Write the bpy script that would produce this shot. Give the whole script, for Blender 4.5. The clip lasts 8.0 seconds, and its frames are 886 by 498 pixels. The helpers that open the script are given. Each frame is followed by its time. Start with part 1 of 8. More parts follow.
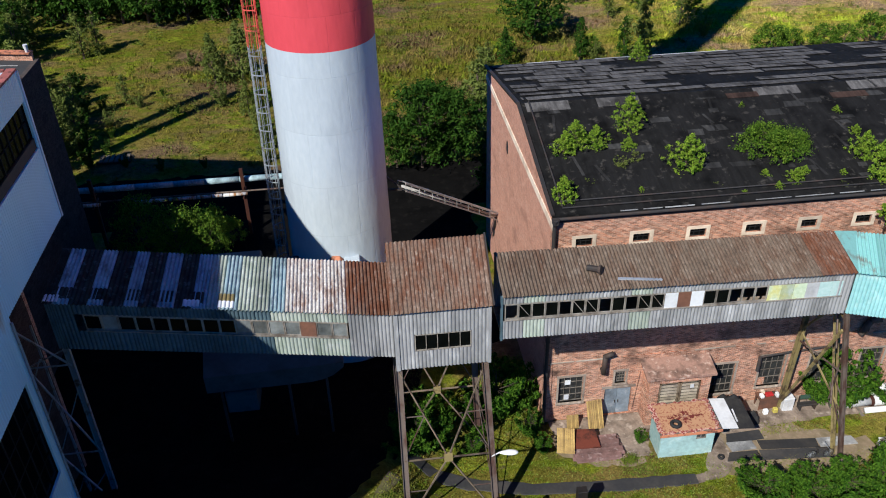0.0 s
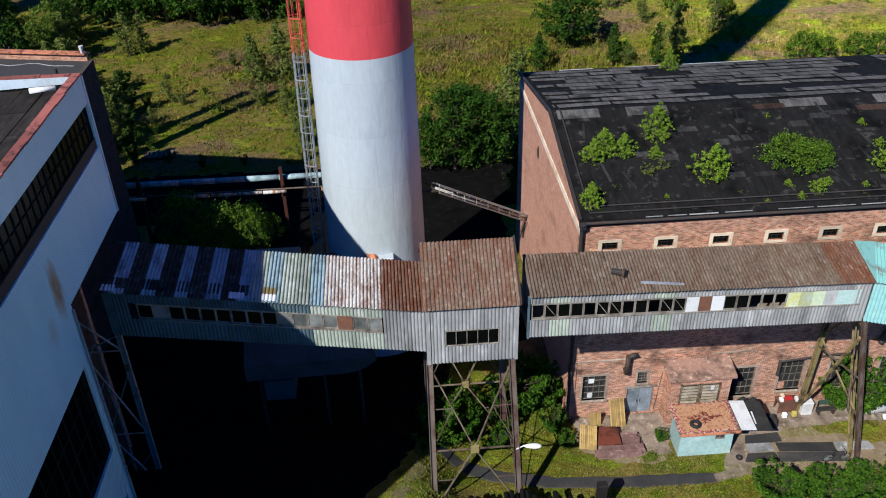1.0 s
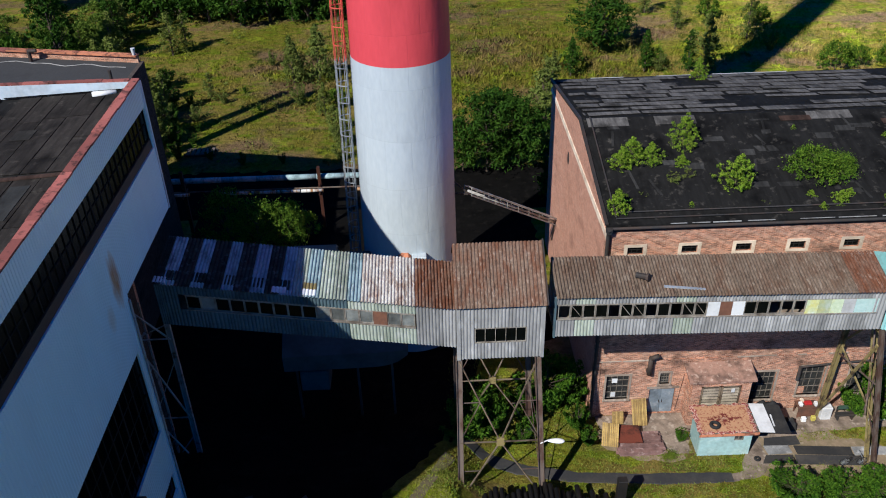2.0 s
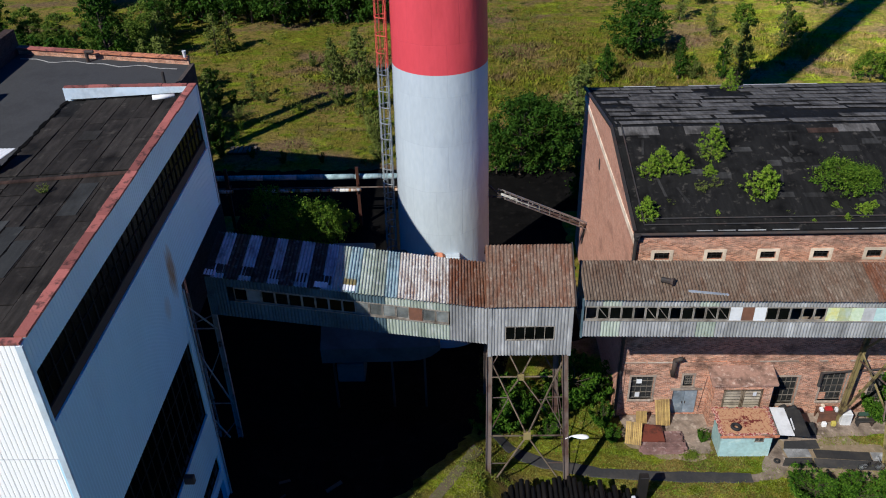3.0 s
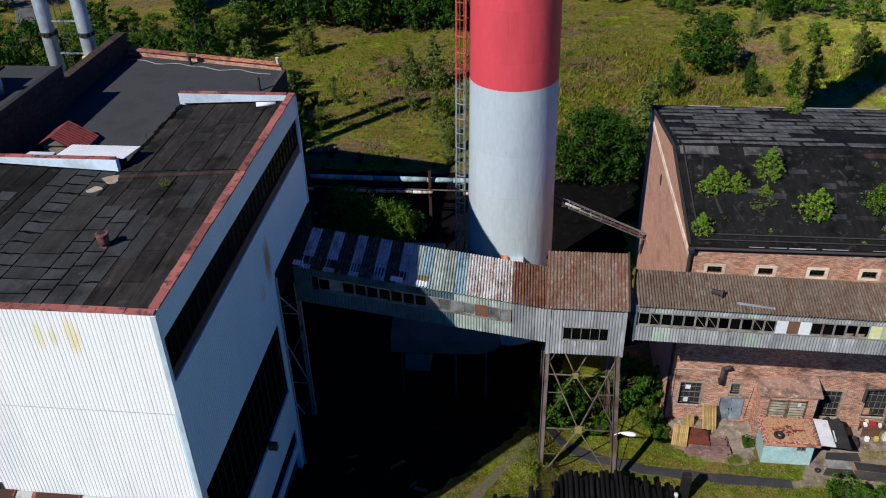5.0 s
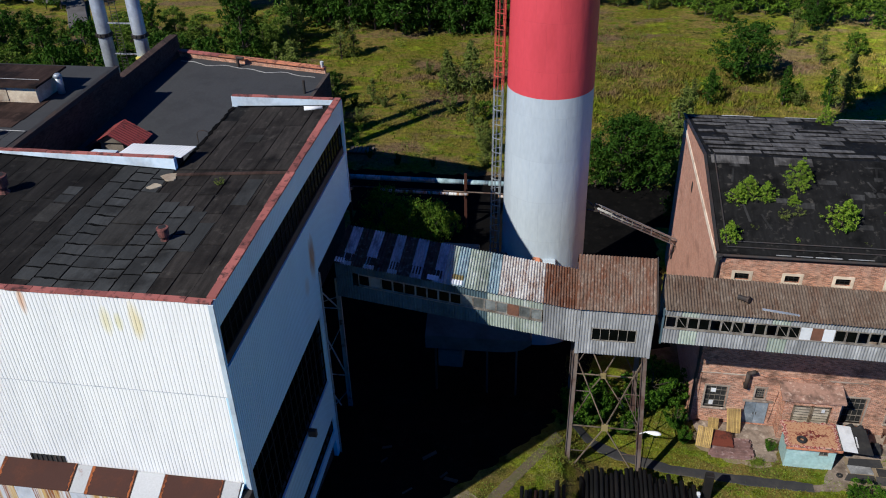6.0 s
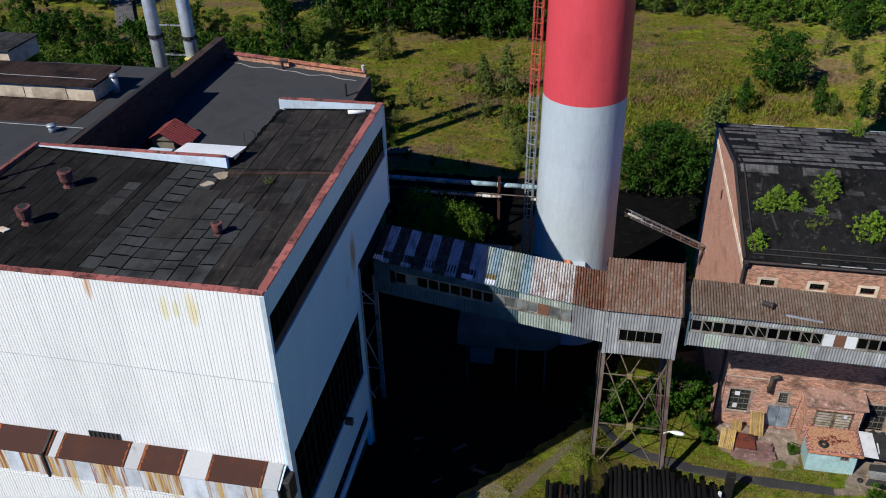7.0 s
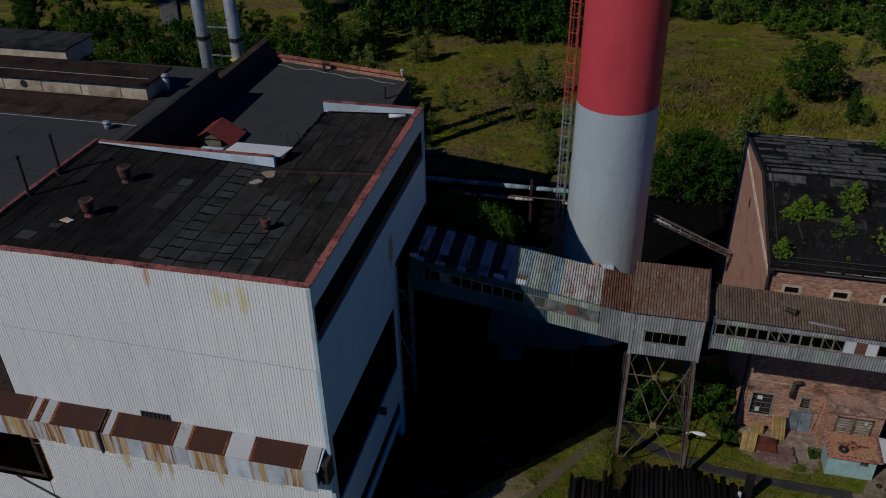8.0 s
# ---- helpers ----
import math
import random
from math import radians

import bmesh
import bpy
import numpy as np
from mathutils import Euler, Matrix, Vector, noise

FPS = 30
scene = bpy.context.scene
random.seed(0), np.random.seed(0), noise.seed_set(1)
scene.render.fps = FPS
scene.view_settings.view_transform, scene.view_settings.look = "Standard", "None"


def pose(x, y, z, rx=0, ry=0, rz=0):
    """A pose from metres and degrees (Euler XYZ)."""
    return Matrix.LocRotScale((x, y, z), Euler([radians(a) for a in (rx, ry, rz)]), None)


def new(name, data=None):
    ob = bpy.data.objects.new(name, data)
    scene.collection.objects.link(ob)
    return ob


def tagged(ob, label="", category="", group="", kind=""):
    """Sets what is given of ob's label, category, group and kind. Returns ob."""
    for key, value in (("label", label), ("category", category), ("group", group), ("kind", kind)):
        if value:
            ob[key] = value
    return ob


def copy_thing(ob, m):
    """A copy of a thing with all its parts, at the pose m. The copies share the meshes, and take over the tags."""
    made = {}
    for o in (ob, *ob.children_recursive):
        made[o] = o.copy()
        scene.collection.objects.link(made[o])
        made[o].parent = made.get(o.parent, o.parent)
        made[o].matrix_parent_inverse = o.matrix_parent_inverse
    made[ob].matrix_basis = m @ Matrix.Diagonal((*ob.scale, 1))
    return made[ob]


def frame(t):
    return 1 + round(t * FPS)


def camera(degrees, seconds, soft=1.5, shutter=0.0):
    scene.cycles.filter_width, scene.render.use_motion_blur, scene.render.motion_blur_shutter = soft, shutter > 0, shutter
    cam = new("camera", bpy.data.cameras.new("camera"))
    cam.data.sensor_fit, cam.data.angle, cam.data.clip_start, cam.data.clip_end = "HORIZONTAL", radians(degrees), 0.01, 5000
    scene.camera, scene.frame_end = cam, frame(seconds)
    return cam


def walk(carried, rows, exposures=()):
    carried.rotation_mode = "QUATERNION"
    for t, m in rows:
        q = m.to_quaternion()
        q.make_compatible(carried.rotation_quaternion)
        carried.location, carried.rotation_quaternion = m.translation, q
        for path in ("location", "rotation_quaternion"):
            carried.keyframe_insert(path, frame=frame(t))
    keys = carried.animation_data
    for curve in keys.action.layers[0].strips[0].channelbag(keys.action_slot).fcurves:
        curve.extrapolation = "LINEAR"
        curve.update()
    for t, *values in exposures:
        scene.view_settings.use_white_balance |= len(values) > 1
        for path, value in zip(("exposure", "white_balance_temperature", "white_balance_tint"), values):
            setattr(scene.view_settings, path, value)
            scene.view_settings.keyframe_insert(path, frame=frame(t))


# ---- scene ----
cam = camera(55.97, 8.0, soft=1.05)
PATH = [
    (0, 0.000, 0.000, 37.334, 56.937, 1.334, -6.742),
    (0.5, -0.125, -0.792, 37.936, 56.874, 1.317, -5.596),
    (1, -0.258, -1.641, 38.569, 56.862, 1.343, -4.337),
    (1.5, -0.374, -2.462, 39.185, 56.837, 1.353, -3.184),
    (3, -0.738, -5.195, 41.102, 56.860, 1.312, 0.527),
    (3.5, -0.800, -6.060, 41.714, 56.862, 1.303, 1.730),
    (4, -0.833, -6.984, 42.338, 56.921, 1.289, 3.120),
    (4.5, -0.876, -7.847, 42.897, 56.994, 1.248, 4.369),
    (6, -0.923, -10.624, 44.685, 57.123, 1.232, 8.218),
    (6.5, -0.932, -11.529, 45.252, 57.169, 1.218, 9.429),
    (7, -0.916, -12.525, 45.866, 57.204, 1.182, 10.685),
    (7.5, -0.896, -13.461, 46.446, 57.221, 1.116, 11.865),
    (8, -0.840, -14.487, 47.071, 57.271, 1.024, 13.142),
]
walk(cam, [(t, pose(*p)) for t, *p in PATH],
     exposures=[(0.0, 0.44, 4800, 9), (4.0, 0.20, 4800, 9), (7.6, 0.14, 4800, 9), (7.7, 0.02, 4800, 9), (7.8, -0.34, 4800, 9),
                (7.9, -0.71, 4800, 9), (8.0, -1.28, 4800, 9)])

# ---- world and sun ----
SUN_WAY = Vector((0.745, 0.90, -1.0)).normalized()
world = bpy.data.worlds.new("sky")
scene.world = world
world.use_nodes = True
wn = world.node_tree.nodes
sky = wn.new("ShaderNodeTexSky")
sky.sky_type = "NISHITA"
sky.sun_disc = False
sky.sun_elevation = math.asin(-SUN_WAY.z)
sky.sun_rotation = math.atan2(-SUN_WAY.x, -SUN_WAY.y)
sky.air_density, sky.dust_density, sky.ozone_density = 0.6, 0.0, 1.0
deep = wn.new("ShaderNodeMix")
deep.data_type, deep.blend_type = "RGBA", "MULTIPLY"
deep.inputs[0].default_value = 1.0
deep.inputs[7].default_value = (0.08, 0.84, 1.62, 1.0)
world.node_tree.links.new(sky.outputs["Color"], deep.inputs[6])
world.node_tree.links.new(deep.outputs[2], wn["Background"].inputs["Color"])
wn["Background"].inputs["Strength"].default_value = 0.035
sun_data = bpy.data.lights.new("sun", "SUN")
sun_data.energy, sun_data.angle, sun_data.color = 5.0, radians(0.53), (1.0, 0.79, 0.525)
sun = new("sun", sun_data)
sun.rotation_mode = "QUATERNION"
sun.rotation_quaternion = SUN_WAY.to_track_quat("-Z", "Y")
sun.location = (-60, -80, 120)


# ---- materials ----
class Nodes:
    """A small wrapper that adds and links nodes."""

    def __init__(self, name):
        self.mat = bpy.data.materials.new(name)
        self.mat.use_nodes = True
        self.t = self.mat.node_tree
        self.bsdf = self.t.nodes["Principled BSDF"]
        self.coord = self.t.nodes.new("ShaderNodeTexCoord").outputs["Object"]

    def add(self, kind, **inputs):
        n = self.t.nodes.new(kind)
        for k, v in inputs.items():
            self.put(n.inputs[k.replace("_", " ")], v)
        return n

    def put(self, socket, v):
        if isinstance(v, bpy.types.NodeSocket):
            self.t.links.new(v, socket)
        elif isinstance(v, (tuple, list)) and socket.type == "RGBA":
            socket.default_value = (*v, 1.0)
        else:
            socket.default_value = v

    def noise(self, scale, detail=4.0, stretch=None, rough=0.55):
        vec = self.coord
        if stretch:
            m = self.add("ShaderNodeMapping", Vector=vec)
            m.inputs["Scale"].default_value = stretch
            vec = m.outputs["Vector"]
        n = self.add("ShaderNodeTexNoise", Vector=vec, Scale=scale, Detail=detail, Roughness=rough)
        return n.outputs["Fac"]

    def ramp(self, fac, lo, hi):
        n = self.add("ShaderNodeMapRange", Value=fac)
        n.inputs["From Min"].default_value, n.inputs["From Max"].default_value = lo, hi
        return n.outputs["Result"]

    def mix(self, fac, a, b, blend="MIX"):
        n = self.t.nodes.new("ShaderNodeMix")
        n.data_type, n.blend_type = "RGBA", blend
        self.put(n.inputs[0], fac)
        self.put(n.inputs[6], a)
        self.put(n.inputs[7], b)
        return n.outputs[2]

    def math(self, op, a, b=0.0):
        n = self.t.nodes.new("ShaderNodeMath")
        n.operation = op
        self.put(n.inputs[0], a)
        self.put(n.inputs[1], b)
        return n.outputs[0]

    def random(self):
        return self.add("ShaderNodeObjectInfo").outputs["Random"]

    def island(self):
        return self.add("ShaderNodeNewGeometry").outputs["Random Per Island"]

    def bump(self, height, strength=0.3, distance=0.02):
        b = self.add("ShaderNodeBump", Height=height, Strength=strength, Distance=distance)
        self.put(self.bsdf.inputs["Normal"], b.outputs["Normal"])

    def finish(self, color, rough=0.8, metal=0.0, spec=0.5):
        self.put(self.bsdf.inputs["Base Color"], color)
        self.put(self.bsdf.inputs["Roughness"], rough)
        self.bsdf.inputs["Metallic"].default_value = metal
        self.bsdf.inputs["Specular IOR Level"].default_value = spec
        return self.mat


def worn(name, base, dark, light=None, big=0.35, fine=6.0, rough=0.8, stretch=None, vary=0.25, bump=0.25, spec=0.4, metal=0.0):
    """Weathered surface: base colour with large stains, fine grain and a tone of its own for each piece."""
    n = Nodes(name)
    c = n.mix(n.ramp(n.noise(big, 5, stretch), 0.45, 0.68), base, dark)
    if light:
        c = n.mix(n.ramp(n.noise(big * 2.3, 4, stretch), 0.55, 0.72), c, light)
    g = n.noise(fine, 5, stretch)
    c = n.mix(0.6, c, n.mix(g, (0.22, 0.22, 0.22), (0.78, 0.78, 0.78)), "OVERLAY")
    if vary:
        v = n.ramp(n.random(), 0.0, 1.0)
        c = n.mix(1.0, c, n.mix(v, (1 - vary,) * 3, (1 + vary,) * 3), "MULTIPLY")
    n.bump(n.noise(fine * 2.5, 4, stretch), bump, 0.02)
    return n.finish(c, rough, metal, spec)


def rusty(name, paint, rust, amount=0.5, big=0.8, stretch=(1, 1, 1), rough=0.75, vary=0.2):
    """Painted or zinc sheet with rust breaking through in streaks."""
    n = Nodes(name)
    f = n.noise(big, 7, stretch, 0.65)
    fac = n.ramp(f, amount - 0.06, amount + 0.06)
    r2 = n.mix(n.noise(9, 4, stretch), rust, tuple(a * 0.4 for a in rust))
    c = n.mix(fac, r2, paint)
    c = n.mix(0.45, c, n.mix(n.noise(14, 4, stretch), (0.3, 0.3, 0.3), (0.7, 0.7, 0.7)), "OVERLAY")
    if vary:
        c = n.mix(1.0, c, n.mix(n.random(), (1 - vary,) * 3, (1 + vary,) * 3), "MULTIPLY")
    n.bump(n.noise(18, 4, stretch), 0.2, 0.02)
    return n.finish(c, rough, 0.0, 0.35)


def lichened(name, base, rust, pale, dark, amount=0.5):
    """Old fibre-cement roof sheet: rust, pale lichen and dark algae in speckles drawn out along the slope."""
    n = Nodes(name)
    st = (1.6, 0.45, 1.0)
    c = n.mix(n.ramp(n.noise(1.1, 7, st, 0.68), amount - 0.10, amount + 0.10), rust, base)
    c = n.mix(n.ramp(n.noise(3.2, 7, st, 0.72), 0.54, 0.66), c, pale)
    c = n.mix(n.ramp(n.noise(2.4, 7, (2.2, 0.3, 1.0), 0.72), 0.56, 0.68), c, dark)
    c = n.mix(0.8, c, n.mix(n.ramp(n.noise(9, 6, (1, 0.6, 1), 0.7), 0.25, 0.75), (0.18, 0.18, 0.18), (0.82, 0.82, 0.82)), "OVERLAY")
    c = n.mix(1.0, c, n.mix(n.random(), (0.92, 0.92, 0.92), (1.08, 1.08, 1.08)), "MULTIPLY")
    n.bump(n.noise(20, 5), 0.3, 0.02)
    return n.finish(c, 0.95, 0.0, 0.08)


def brick_material(name, a, b, mortar, soot, pale, k=0.75):
    n = Nodes(name)
    s = n.add("ShaderNodeSeparateXYZ", Vector=n.coord)
    v = n.add("ShaderNodeCombineXYZ", X=n.math("ADD", s.outputs["X"], s.outputs["Y"]), Y=s.outputs["Z"])
    t = n.add("ShaderNodeTexBrick", Vector=v.outputs["Vector"], Color1=a, Color2=b, Mortar=mortar, Scale=1.0)
    t.inputs["Brick Width"].default_value, t.inputs["Row Height"].default_value = 0.26, 0.077
    t.inputs["Mortar Size"].default_value, t.inputs["Bias"].default_value = 0.012, -0.1
    c = n.mix(n.ramp(n.noise(0.45, 7, (1, 1, 1.6), 0.66), 0.53, 0.72), t.outputs["Color"], soot)
    c = n.mix(n.math("MULTIPLY", n.ramp(n.noise(0.6, 8, (1, 1, 1.8), 0.70), 0.54, 0.70), 0.75), c, pale)
    course = n.add("ShaderNodeTexBrick", Vector=v.outputs["Vector"], Color1=(0.76, 0.76, 0.76), Color2=(0.22, 0.22, 0.22), Mortar=(0.62, 0.60, 0.58), Scale=1.0)
    course.inputs["Brick Width"].default_value, course.inputs["Row Height"].default_value, course.inputs["Mortar Size"].default_value = 0.26, 0.077, 0.008
    c = n.mix(0.6 * k, c, course.outputs["Color"], "OVERLAY")
    c = n.mix(0.55 * k, c, n.mix(n.ramp(n.noise(1.5, 7, (1.4, 1.4, 2.4), 0.74), 0.32, 0.68), (0.16, 0.16, 0.16), (0.84, 0.84, 0.84)), "OVERLAY")
    c = n.mix(0.45, c, n.mix(n.noise(6.5, 6), (0.3, 0.3, 0.3), (0.72, 0.72, 0.72)), "OVERLAY")
    h = n.math("ADD", n.math("MULTIPLY", t.outputs["Fac"], -1.0), n.noise(14, 3))
    n.bump(h, 0.6, 0.015)
    return n.finish(c, 0.92, 0.0, 0.12)


def leaf_material(name, a, b, c3, patch=0.5):
    n = Nodes(name)
    r = n.island()
    c = n.mix(r, a, b)
    c = n.mix(n.math("MULTIPLY", n.ramp(n.noise(patch, 4), 0.45, 0.62), 0.6), c, c3)
    n.bsdf.inputs["Roughness"].default_value = 0.7
    n.put(n.bsdf.inputs["Base Color"], c)
    n.bsdf.inputs["Specular IOR Level"].default_value = 0.08
    tr = n.add("ShaderNodeBsdfTranslucent", Color=n.mix(1.0, c, (1.2, 1.5, 0.5), "MULTIPLY"))
    m = n.add("ShaderNodeMixShader", Fac=0.2)
    n.put(m.inputs[1], n.bsdf.outputs["BSDF"])
    n.put(m.inputs[2], tr.outputs["BSDF"])
    n.put(n.t.nodes["Material Output"].inputs["Surface"], m.outputs["Shader"])
    return n.mat


def glass_material(name, tint, rough=0.08):
    n = Nodes(name)
    n.bsdf.inputs["Transmission Weight"].default_value = 0.1
    c = n.mix(n.ramp(n.noise(1.2, 4), 0.4, 0.7), tint, tuple(t * 0.5 for t in tint))
    return n.finish(c, rough, 0.0, 0.03)


def ground_material(name="rough_grass_and_earth", blades=False):
    """Meadow: yellow-green and straw grass, brown-mauve bare earth, vivid weeds, at several scales."""
    n = Nodes(name)
    g = n.mix(n.ramp(n.noise(0.11, 5), 0.38, 0.62), (0.200, 0.205, 0.018), (0.300, 0.238, 0.074))
    g = n.mix(n.ramp(n.noise(0.42, 6, (1, 1.6, 1)), 0.50, 0.60), g, (0.175, 0.225, 0.012))
    g = n.mix(n.ramp(n.noise(0.19, 6, (1, 1.8, 1), 0.62), 0.56, 0.63), g, (0.290, 0.350, 0.018))
    g = n.mix(n.ramp(n.noise(0.075, 7, (1, 1.7, 1), 0.62), 0.52, 0.62), g, (0.235, 0.168, 0.104))
    g = n.mix(n.ramp(n.noise(0.9, 7, (1, 1.5, 1), 0.65), 0.60, 0.70), g, (0.290, 0.225, 0.085))
    g = n.mix(n.ramp(n.noise(0.25, 7, (1.3, 1, 1), 0.66), 0.57, 0.66), g, (0.062, 0.082, 0.012))
    # the grass is sparser and drier towards the pipelines, fuller beyond the hall
    lush = n.ramp(n.math("ADD", n.add("ShaderNodeSeparateXYZ", Vector=n.coord).outputs["X"], n.math("MULTIPLY", n.noise(0.06, 4), 26.0)), 32.0, 64.0)
    g = n.mix(1.0, g, n.mix(lush, (0.66, 0.635, 0.53), (1.36, 1.31, 1.18)), "MULTIPLY")
    g = n.mix(0.8, g, n.mix(n.ramp(n.noise(1.5, 9, None, 0.72), 0.3, 0.7), (0.17, 0.17, 0.17), (0.83, 0.83, 0.83)), "OVERLAY")
    g = n.mix(0.55, g, n.mix(n.ramp(n.noise(7.0, 8, None, 0.75), 0.28, 0.72), (0.18, 0.18, 0.18), (0.82, 0.82, 0.82)), "OVERLAY")
    g = n.mix(n.ramp(n.noise(1.6, 7, None, 0.7), 0.60, 0.72), g, (0.135, 0.105, 0.060))
    if blades:
        g = n.mix(1.0, g, n.mix(n.island(), (0.85, 0.85, 0.8), (1.18, 1.18, 1.1)), "MULTIPLY")
    else:
        n.bump(n.noise(3.0, 8, None, 0.7), 1.0, 0.25)
    return n.finish(g, 0.95, 0.0, 0.05)


def streaked(name, sheet_c, ochre, rust):
    """Pale sheet with soft vertical rust runs of two widths."""
    n = Nodes(name)
    c = n.mix(n.ramp(n.noise(0.9, 3), 0.4, 0.7), sheet_c, tuple(0.72 * a for a in sheet_c))
    c = n.mix(n.ramp(n.noise(1.0, 4, (4.0, 4.0, 0.16)), 0.38, 0.56), c, ochre)
    c = n.mix(n.ramp(n.noise(1.0, 5, (7.0, 7.0, 0.20)), 0.47, 0.60), c, rust)
    c = n.mix(n.ramp(n.noise(1.0, 4, (6.0, 6.0, 0.25)), 0.58, 0.70), c, sheet_c)
    n.bump(n.noise(12, 4), 0.15, 0.02)
    return n.finish(c, 0.6, 0.0, 0.3)


def stained_white(name, along, stains, rough=0.55, spec=0.35, tint=(1.0, 1.0, 1.0)):
    """White sheet with single soft stains (place along the wall, height, half width, half height, colour, strength)."""
    n = Nodes(name)
    s = n.add("ShaderNodeSeparateXYZ", Vector=n.coord)
    c = n.mix(n.ramp(n.noise(0.3, 5, (1, 1, 0.35)), 0.45, 0.72), (0.95, 0.94, 0.915), (0.85, 0.845, 0.83))
    c = n.mix(0.30, c, n.mix(n.noise(3, 5, (1, 1, 0.3)), (0.35, 0.35, 0.35), (0.65, 0.65, 0.65)), "OVERLAY")
    # tint puts the blue skylight of a shaded face into the sheet colour
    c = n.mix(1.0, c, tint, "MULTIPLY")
    wob = n.math("MULTIPLY", n.math("SUBTRACT", n.noise(2.5, 4, (1.5, 1.5, 0.4)), 0.5), 1.6)
    for u, z, hw, hh, col, k in stains:
        du = n.math("DIVIDE", n.math("SUBTRACT", s.outputs[along], u), hw)
        dz = n.math("DIVIDE", n.math("SUBTRACT", s.outputs["Z"], z), hh)
        r = n.math("ADD", n.math("ADD", n.math("MULTIPLY", du, du), n.math("MULTIPLY", dz, dz)), wob)
        c = n.mix(n.math("MULTIPLY", n.ramp(r, 1.3, 0.0), k), c, col)
    return n.finish(c, rough, 0.0, spec)


def felt_material(name, base, dark, pale, streak=0.7, spread=1.9):
    """Bitumen felt: dusty tone per sheet, dark tar runs and pale lichen."""
    n = Nodes(name)
    c = n.mix(n.random(), base, tuple(spread * b for b in base))
    c = n.mix(n.ramp(n.noise(0.5, 6), 0.5, 0.66), c, dark)
    c = n.mix(n.ramp(n.noise(1.7, 8, None, 0.68), 0.57, 0.78), c, pale)
    c = n.mix(0.6, c, n.mix(n.noise(9, 5), (0.3, 0.3, 0.3), (0.7, 0.7, 0.7)), "OVERLAY")
    c = n.mix(streak, c, n.mix(n.ramp(n.noise(1.0, 7, (3.5, 0.45, 1.0), 0.66), 0.3, 0.7), (0.2, 0.2, 0.2), (0.8, 0.8, 0.8)), "OVERLAY")
    n.bump(n.noise(5, 6), 0.45, 0.03)
    return n.finish(c, 0.92, 0.0, 0.12)


def seamed_paint(name, base, stain, cx, cy, r):
    """Thick paint on a round steel shell: dents, drip stains, plate seams round the axis at (cx, cy)."""
    n = Nodes(name)
    s = n.add("ShaderNodeSeparateXYZ", Vector=n.coord)
    a = n.math("ARCTAN2", n.math("SUBTRACT", s.outputs["Y"], cy), n.math("SUBTRACT", s.outputs["X"], cx))
    wob = n.math("MULTIPLY", n.noise(0.4, 3), 0.25)
    v = n.add("ShaderNodeCombineXYZ", X=n.math("ADD", n.math("MULTIPLY", a, r), wob), Y=n.math("ADD", s.outputs["Z"], wob))
    t = n.add("ShaderNodeTexBrick", Vector=v.outputs["Vector"], Color1=(1, 1, 1), Color2=(0.945, 0.945, 0.95), Mortar=(0.91, 0.91, 0.92), Scale=1.0)
    t.inputs["Brick Width"].default_value, t.inputs["Row Height"].default_value = 1.75, 3.4
    t.inputs["Mortar Size"].default_value, t.inputs["Mortar Smooth"].default_value = 0.045, 1.0
    c = n.mix(n.ramp(n.noise(0.5, 5, (1, 1, 0.25)), 0.50, 0.80), base, stain)
    c = n.mix(1.0, c, t.outputs["Color"], "MULTIPLY")
    c = n.mix(0.35, c, n.mix(n.noise(5, 5, (1, 1, 0.3)), (0.3, 0.3, 0.3), (0.7, 0.7, 0.7)), "OVERLAY")
    h = n.math("ADD", n.noise(0.6, 3, (1, 1, 0.28)), n.math("MULTIPLY", n.noise(9, 3), 0.05))
    n.bump(n.math("SUBTRACT", h, n.math("MULTIPLY", t.outputs["Fac"], 0.05)), 0.45, 0.2)
    return n.finish(c, 0.5, 0.0, 0.4)


M_GROUND = ground_material()
M_BLADES = ground_material("meadow_blades", True)
M_BRICK = brick_material("red_brick", (0.45, 0.198, 0.110), (0.31, 0.135, 0.080), (0.47, 0.355, 0.275), (0.105, 0.066, 0.050), (0.54, 0.375, 0.27), 1.0)
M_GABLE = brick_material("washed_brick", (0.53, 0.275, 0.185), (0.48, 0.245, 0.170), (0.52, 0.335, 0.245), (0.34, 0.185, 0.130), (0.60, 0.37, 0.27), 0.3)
M_STONE = worn("cream_render", (0.70, 0.60, 0.47), (0.46, 0.36, 0.26), None, 0.8, 7, 0.9)
M_DUST = worn("dusty_yard", (0.235, 0.185, 0.142), (0.105, 0.080, 0.060), (0.38, 0.32, 0.26), 1.1, 7, 0.95)
M_CONCRETE = worn("old_concrete", (0.36, 0.30, 0.24), (0.20, 0.155, 0.12), (0.46, 0.40, 0.33), 0.9, 5, 0.95, None, 0.2, 0.3, 0.15)
M_FELT = felt_material("black_felt", (0.0092, 0.0090, 0.0088), (0.0045, 0.0044, 0.0043), (0.105, 0.096, 0.084), 0.6, 1.5)
M_FELT_OLD = felt_material("dusty_felt", (0.025, 0.0245, 0.024), (0.013, 0.0125, 0.012), (0.080, 0.076, 0.070))
M_FELT_PALE = felt_material("pale_felt", (0.088, 0.084, 0.081), (0.034, 0.032, 0.030), (0.21, 0.20, 0.19), 0.85, 1.5)
M_FELT_BROWN = felt_material("brown_felt", (0.0225, 0.0200, 0.0178), (0.0095, 0.0086, 0.0078), (0.085, 0.077, 0.066), 0.8, 1.6)
